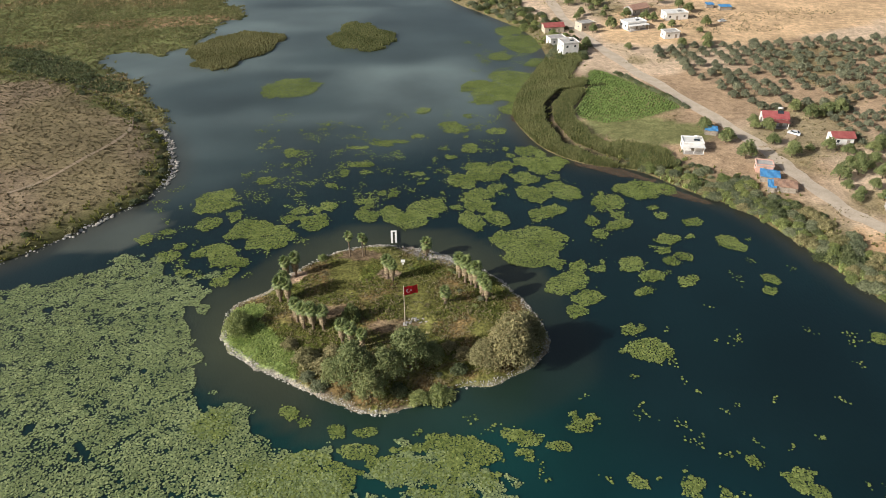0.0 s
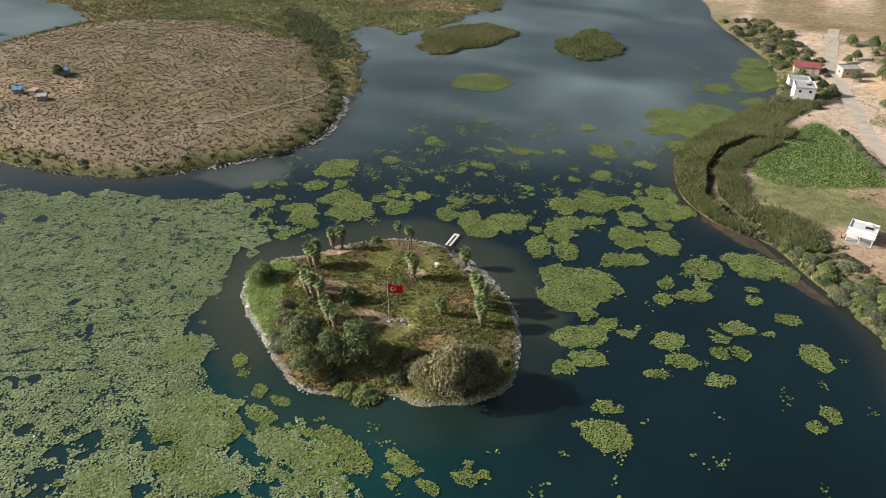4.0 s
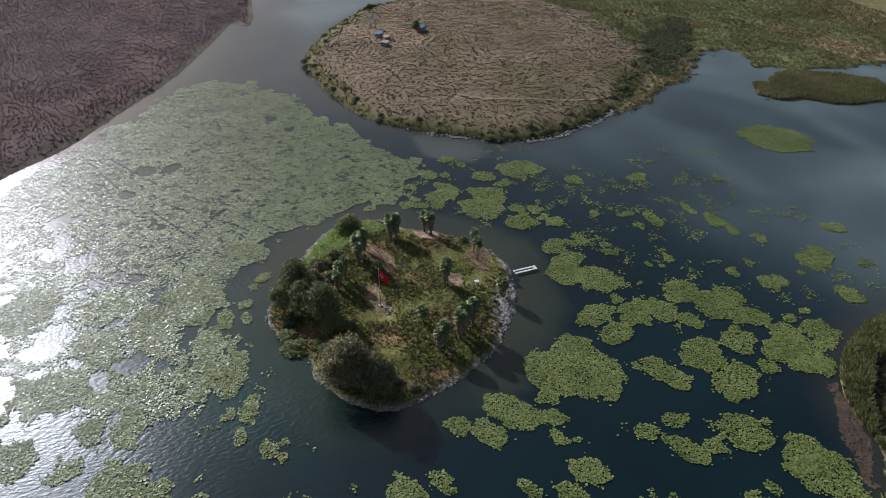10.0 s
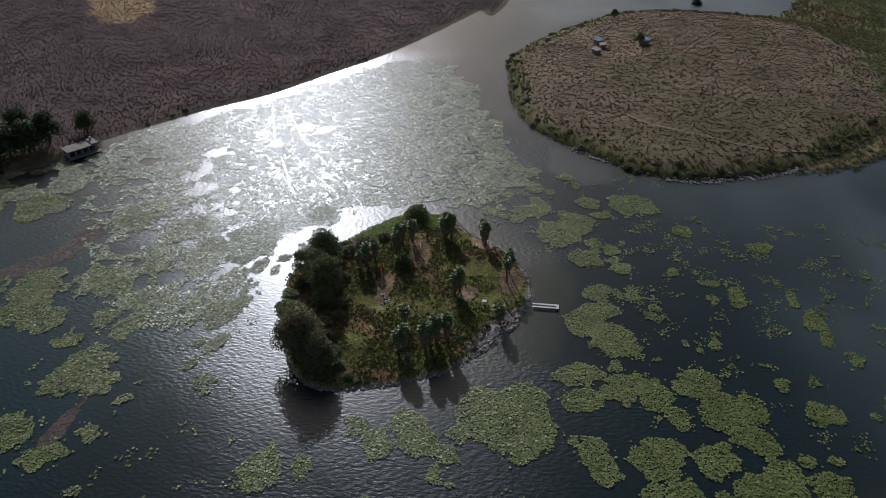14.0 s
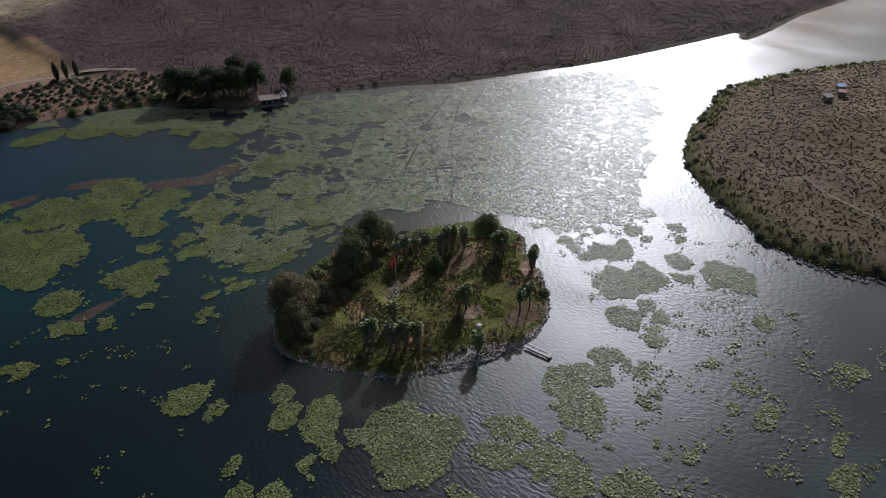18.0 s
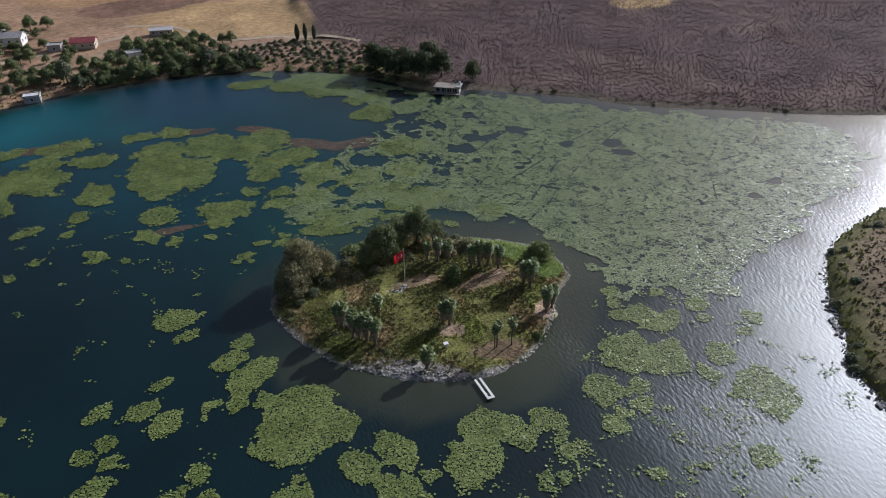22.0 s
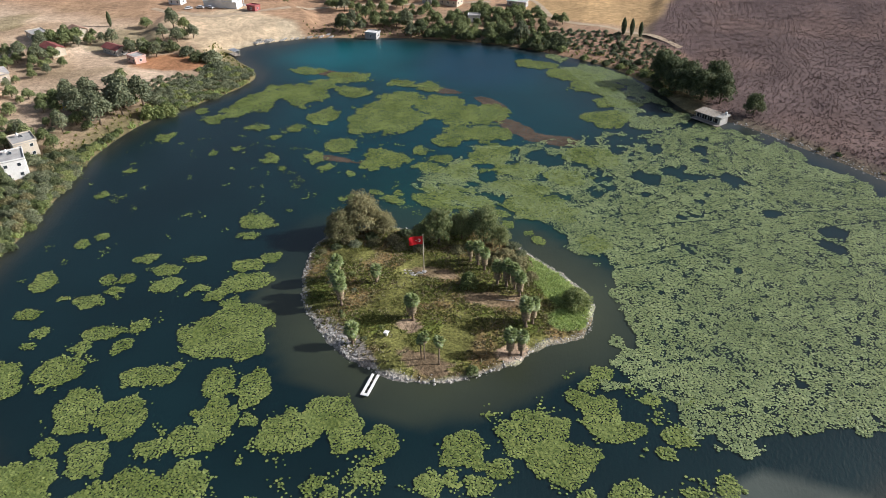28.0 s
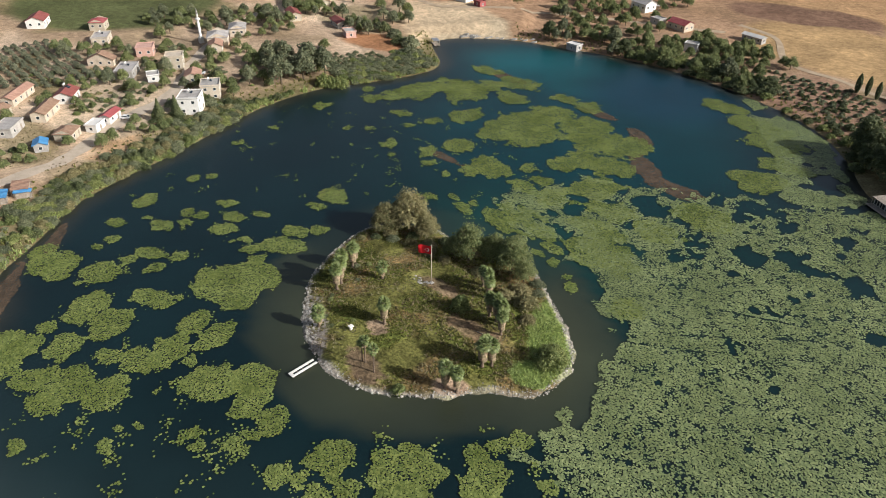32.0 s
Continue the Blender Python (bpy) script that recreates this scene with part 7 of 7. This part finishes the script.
# ---- reeds, marsh, tussocks and scrub ----
def cover(name, count, x0, y0, x1, y1, keep, height, width, blades, mat, label, category, lean=0.3):
    x, y = sprinkle(count, x0, y0, x1, y1, keep, r_land)
    h = height * (0.6 + 0.8 * fbm(x, y, 5, 81)) * r_land.uniform(0.8, 1.2, x.size)
    ob = tufts(name, x, y, np.maximum(ground_height(x, y), -0.1), h, np.full(x.size, width), blades, mat, r_land, lean)
    return tagged(ob, label, category, kind="stuff")


def reed_zone(a, b):
    d = inside_by(a, b, MAINLAND) / K
    near = smooth(12.5, 9, d) * (d > 0.1) * (b / K > 148) * (b / K < 232) * (a / K < 56)
    inner = smooth(7.5, 5.5, from_moat(a, b) / K) * (d > 3)
    return np.maximum(near, inner) * (from_moat(a, b) > 2.0) * (inside_by(a, b, CROP) < 0)


cover("reed_bed", 60000, 20, 146, 62, 234, reed_zone, 1.5, 0.2, 5, M_REED, "tall green reed bed along the eastern shore", "reeds")
cover("bank_reeds", 7000, 50, 20, 96, 150, lambda a, b: smooth(-0.6, 0.3, inside_by(a, b, MAINLAND)) * smooth(3.2, 1.2, inside_by(a, b, MAINLAND)), 1.3, 0.3, 5, M_GRASS_LUSH, "bright green sedge along the eastern waterline", "reeds")
cover("marsh_reeds", 52000, -260, 168, -66, 330, lambda a, b: (ragged(a, b, MARSH) > 0.5) * (0.5 + 0.5 * smooth(0.4, 0.55, fbm(a, b, 30, 82))), 0.7, 0.4, 4, M_MARSH, "wide green marsh of low reeds", "reeds", 0.8)
cover("marsh_scrub", 9000, -165, 195, -80, 262, lambda a, b: (ragged(a, b, MARSH) > 1) * blob(a, b, -118, 222, 34, 8, -38, 0.4), 0.9, 0.5, 6, M_LEAF, "dark low scrub between the mound and the marsh", "scrub", 0.6)
cover("dry_marsh", 9000, -240, 200, -66, 330, lambda a, b: (ragged(a, b, MARSH) > 1) * smooth(0.5, 0.6, fbm(a, b, 50, 18)), 0.9, 0.6, 3, M_REED_DRY, "brown dry reeds in the marsh", "reeds", 0.8)
cover("islet_dry_reeds", 9000, -84, 220, -52, 268, lambda a, b: ragged(a, b, ISLET_DRY) > 0.4, 0.9, 0.3, 4, M_MARSH, "olive-brown reeds on a low islet", "reeds")
cover("islet_green_reeds", 6000, -38, 236, -12, 276, lambda a, b: ragged(a, b, ISLET_GREEN) > 0.3, 0.9, 0.3, 4, M_REED, "green reeds on a low islet", "reeds")
cover("mound_tussocks", 17000, -214, 96, -60, 226, lambda a, b: 0.8 * (inside_by(a, b, MOUND) > 6), 0.28, 0.34, 6, M_TUSSOCK_DARK, "olive-brown grass clumps dotted over the mound", "grass", 0.7)
cover("mound_straw", 26000, -214, 96, -60, 226, lambda a, b: 0.7 * (inside_by(a, b, MOUND) > 7), 0.2, 0.24, 4, M_TUSSOCK, "straw-coloured grass tussocks on the mound", "grass", 0.9)
cover("mound_rim_grass", 9000, -214, 96, -58, 228, lambda a, b: (inside_by(a, b, MOUND) > 0.6) * smooth(12, 5, inside_by(a, b, MOUND)), 0.8, 0.4, 4, M_GRASS, "green grass along the mound's shore", "grass", 0.5)
cover("charred_scrub", 120000, -300, -150, -30, 96, lambda a, b: burnt_share(a, b) * (inside_by(a, b, MAINLAND) > 2) * (0.75 + 0.25 * smooth(0.35, 0.6, fbm(a, b, 9, 84))), 0.38, 0.24, 3, M_CHAR, "charred low scrub on the western slope", "scrub", 0.3)
cover("bank_grass", 22000, -40, -60, 110, 300, lambda a, b: smooth(16, 4, inside_by(a, b, MAINLAND) / K) * (inside_by(a, b, MAINLAND) > 0.8) * (1 - burnt_share(a, b)) * (1 - blob(a, b, 105, -22, 26, 15, -30)), 0.7, 0.4, 4, M_GRASS, "rough grass along the lake bank", "grass", 0.5)
cover("field_stubble", 9000, 40, 100, 160, 300, lambda a, b: smooth(0.5, 0.6, fbm(a, b, 22, 12)) * (inside_by(a, b, MAINLAND) > 14), 0.45, 0.4, 3, M_TUSSOCK, "dry yellow grass between the fields", "grass", 0.5)


# the vegetable field in rows
def crop_rows():
    pieces_x, pieces_y = [], []
    for row in np.arange(-20, 20.5, 0.75):
        for along in np.arange(-26, 26, 0.5):
            pieces_x.append(53.5 + (row * math.cos(radians(-25)) - along * math.sin(radians(-25))))
            pieces_y.append(194 + (row * math.sin(radians(-25)) + along * math.cos(radians(-25))))
    x, y = np.array(pieces_x) * K, np.array(pieces_y) * K
    k = inside_by(x, y, CROP) > 0.6
    x, y = x[k] + r_land.normal(0, 0.12, k.sum()), y[k] + r_land.normal(0, 0.12, k.sum())
    ob = tufts("crop_rows", x, y, ground_height(x, y), np.full(x.size, 0.32), np.full(x.size, 0.5), 4, M_CROP, r_land, 0.6)
    return tagged(ob, "green vegetable plants in close rows", "crop", kind="stuff")


crop_rows()

# bleached stones on the mound's eastern shore
bx_, by_ = sprinkle(9000, -80, 112, -56, 176, lambda a, b: smooth(1.8, 0.6, np.abs(inside_by(a, b, MOUND) + 0.1)) * smooth(0.38, 0.5, fbm(a, b, 12, 86)), r_land)
beach = new("shore_boulders")
tagged(beach, "bleached white boulders on the mound's shore", "stones")
for k, (u, w) in enumerate(zip(bx_[:260], by_[:260])):
    sz = r_land.uniform(0.5, 1.3)
    part("boulder", STONES[k % 6], beach, m=Matrix.LocRotScale((u, w, 0.15 * sz), Euler((0, 0, r_land.uniform(0, 6))), (sz, sz * 0.8, sz * 0.7)))
# stones on the mainland and mound shores
edge_x, edge_y = sprinkle(70000, -214, 2, -52, 228, lambda a, b: np.maximum(smooth(1.6, 0.4, np.abs(inside_by(a, b, MOUND) - 0.3)) * 0.8, smooth(2.2, 0.5, np.abs(inside_by(a, b, MAINLAND) - 0.4))), r_land)
s, a = r_land.uniform(0.12, 0.38, edge_x.size), r_land.uniform(0, 6, edge_x.size)
hz = np.maximum(ground_height(edge_x, edge_y), -0.05)
c, d = s * np.cos(a), s * np.sin(a)
v = np.stack([np.stack([edge_x + u, edge_y + w, hz + h], 1) for u, w, h in ((c, d, 0), (-d, c, 0), (-c, -d, 0), (d, -c, 0), (0.2 * c, 0 * d, s * 0.9))], 1).reshape(-1, 3)
i = np.arange(edge_x.size)[:, None] * 5
tagged(new("shoreline_stones", mesh_of("shoreline_stones", v, np.concatenate([i + np.array([[p, (p + 1) % 4, 4]]) for p in range(4)]), M_STONE)), "pale stones along the far waterlines", "stones", kind="stuff")
cliff = new("sandstone_bluff")
tagged(cliff, "pale broken sandstone ledges above the cove", "rocks")
for k in range(60):
    q = k / 60
    cx_, cy_ = 101 - 22 * q + r_land.uniform(-1, 1), -16 - 15 * q + r_land.uniform(-2.5, 0.5)
    zz = gz(cx_, cy_)
    if zz > 0.1:
        sz = r_land.uniform(1.2, 3.0)
        part("ledge", STONES[k % 6], cliff, m=Matrix.LocRotScale((cx_ * K, cy_ * K, zz), Euler((r_land.uniform(-0.4, 0.4), 0.3, r_land.uniform(0.3, 0.9))), (sz * 1.8, sz * 0.7, sz * 0.8)))
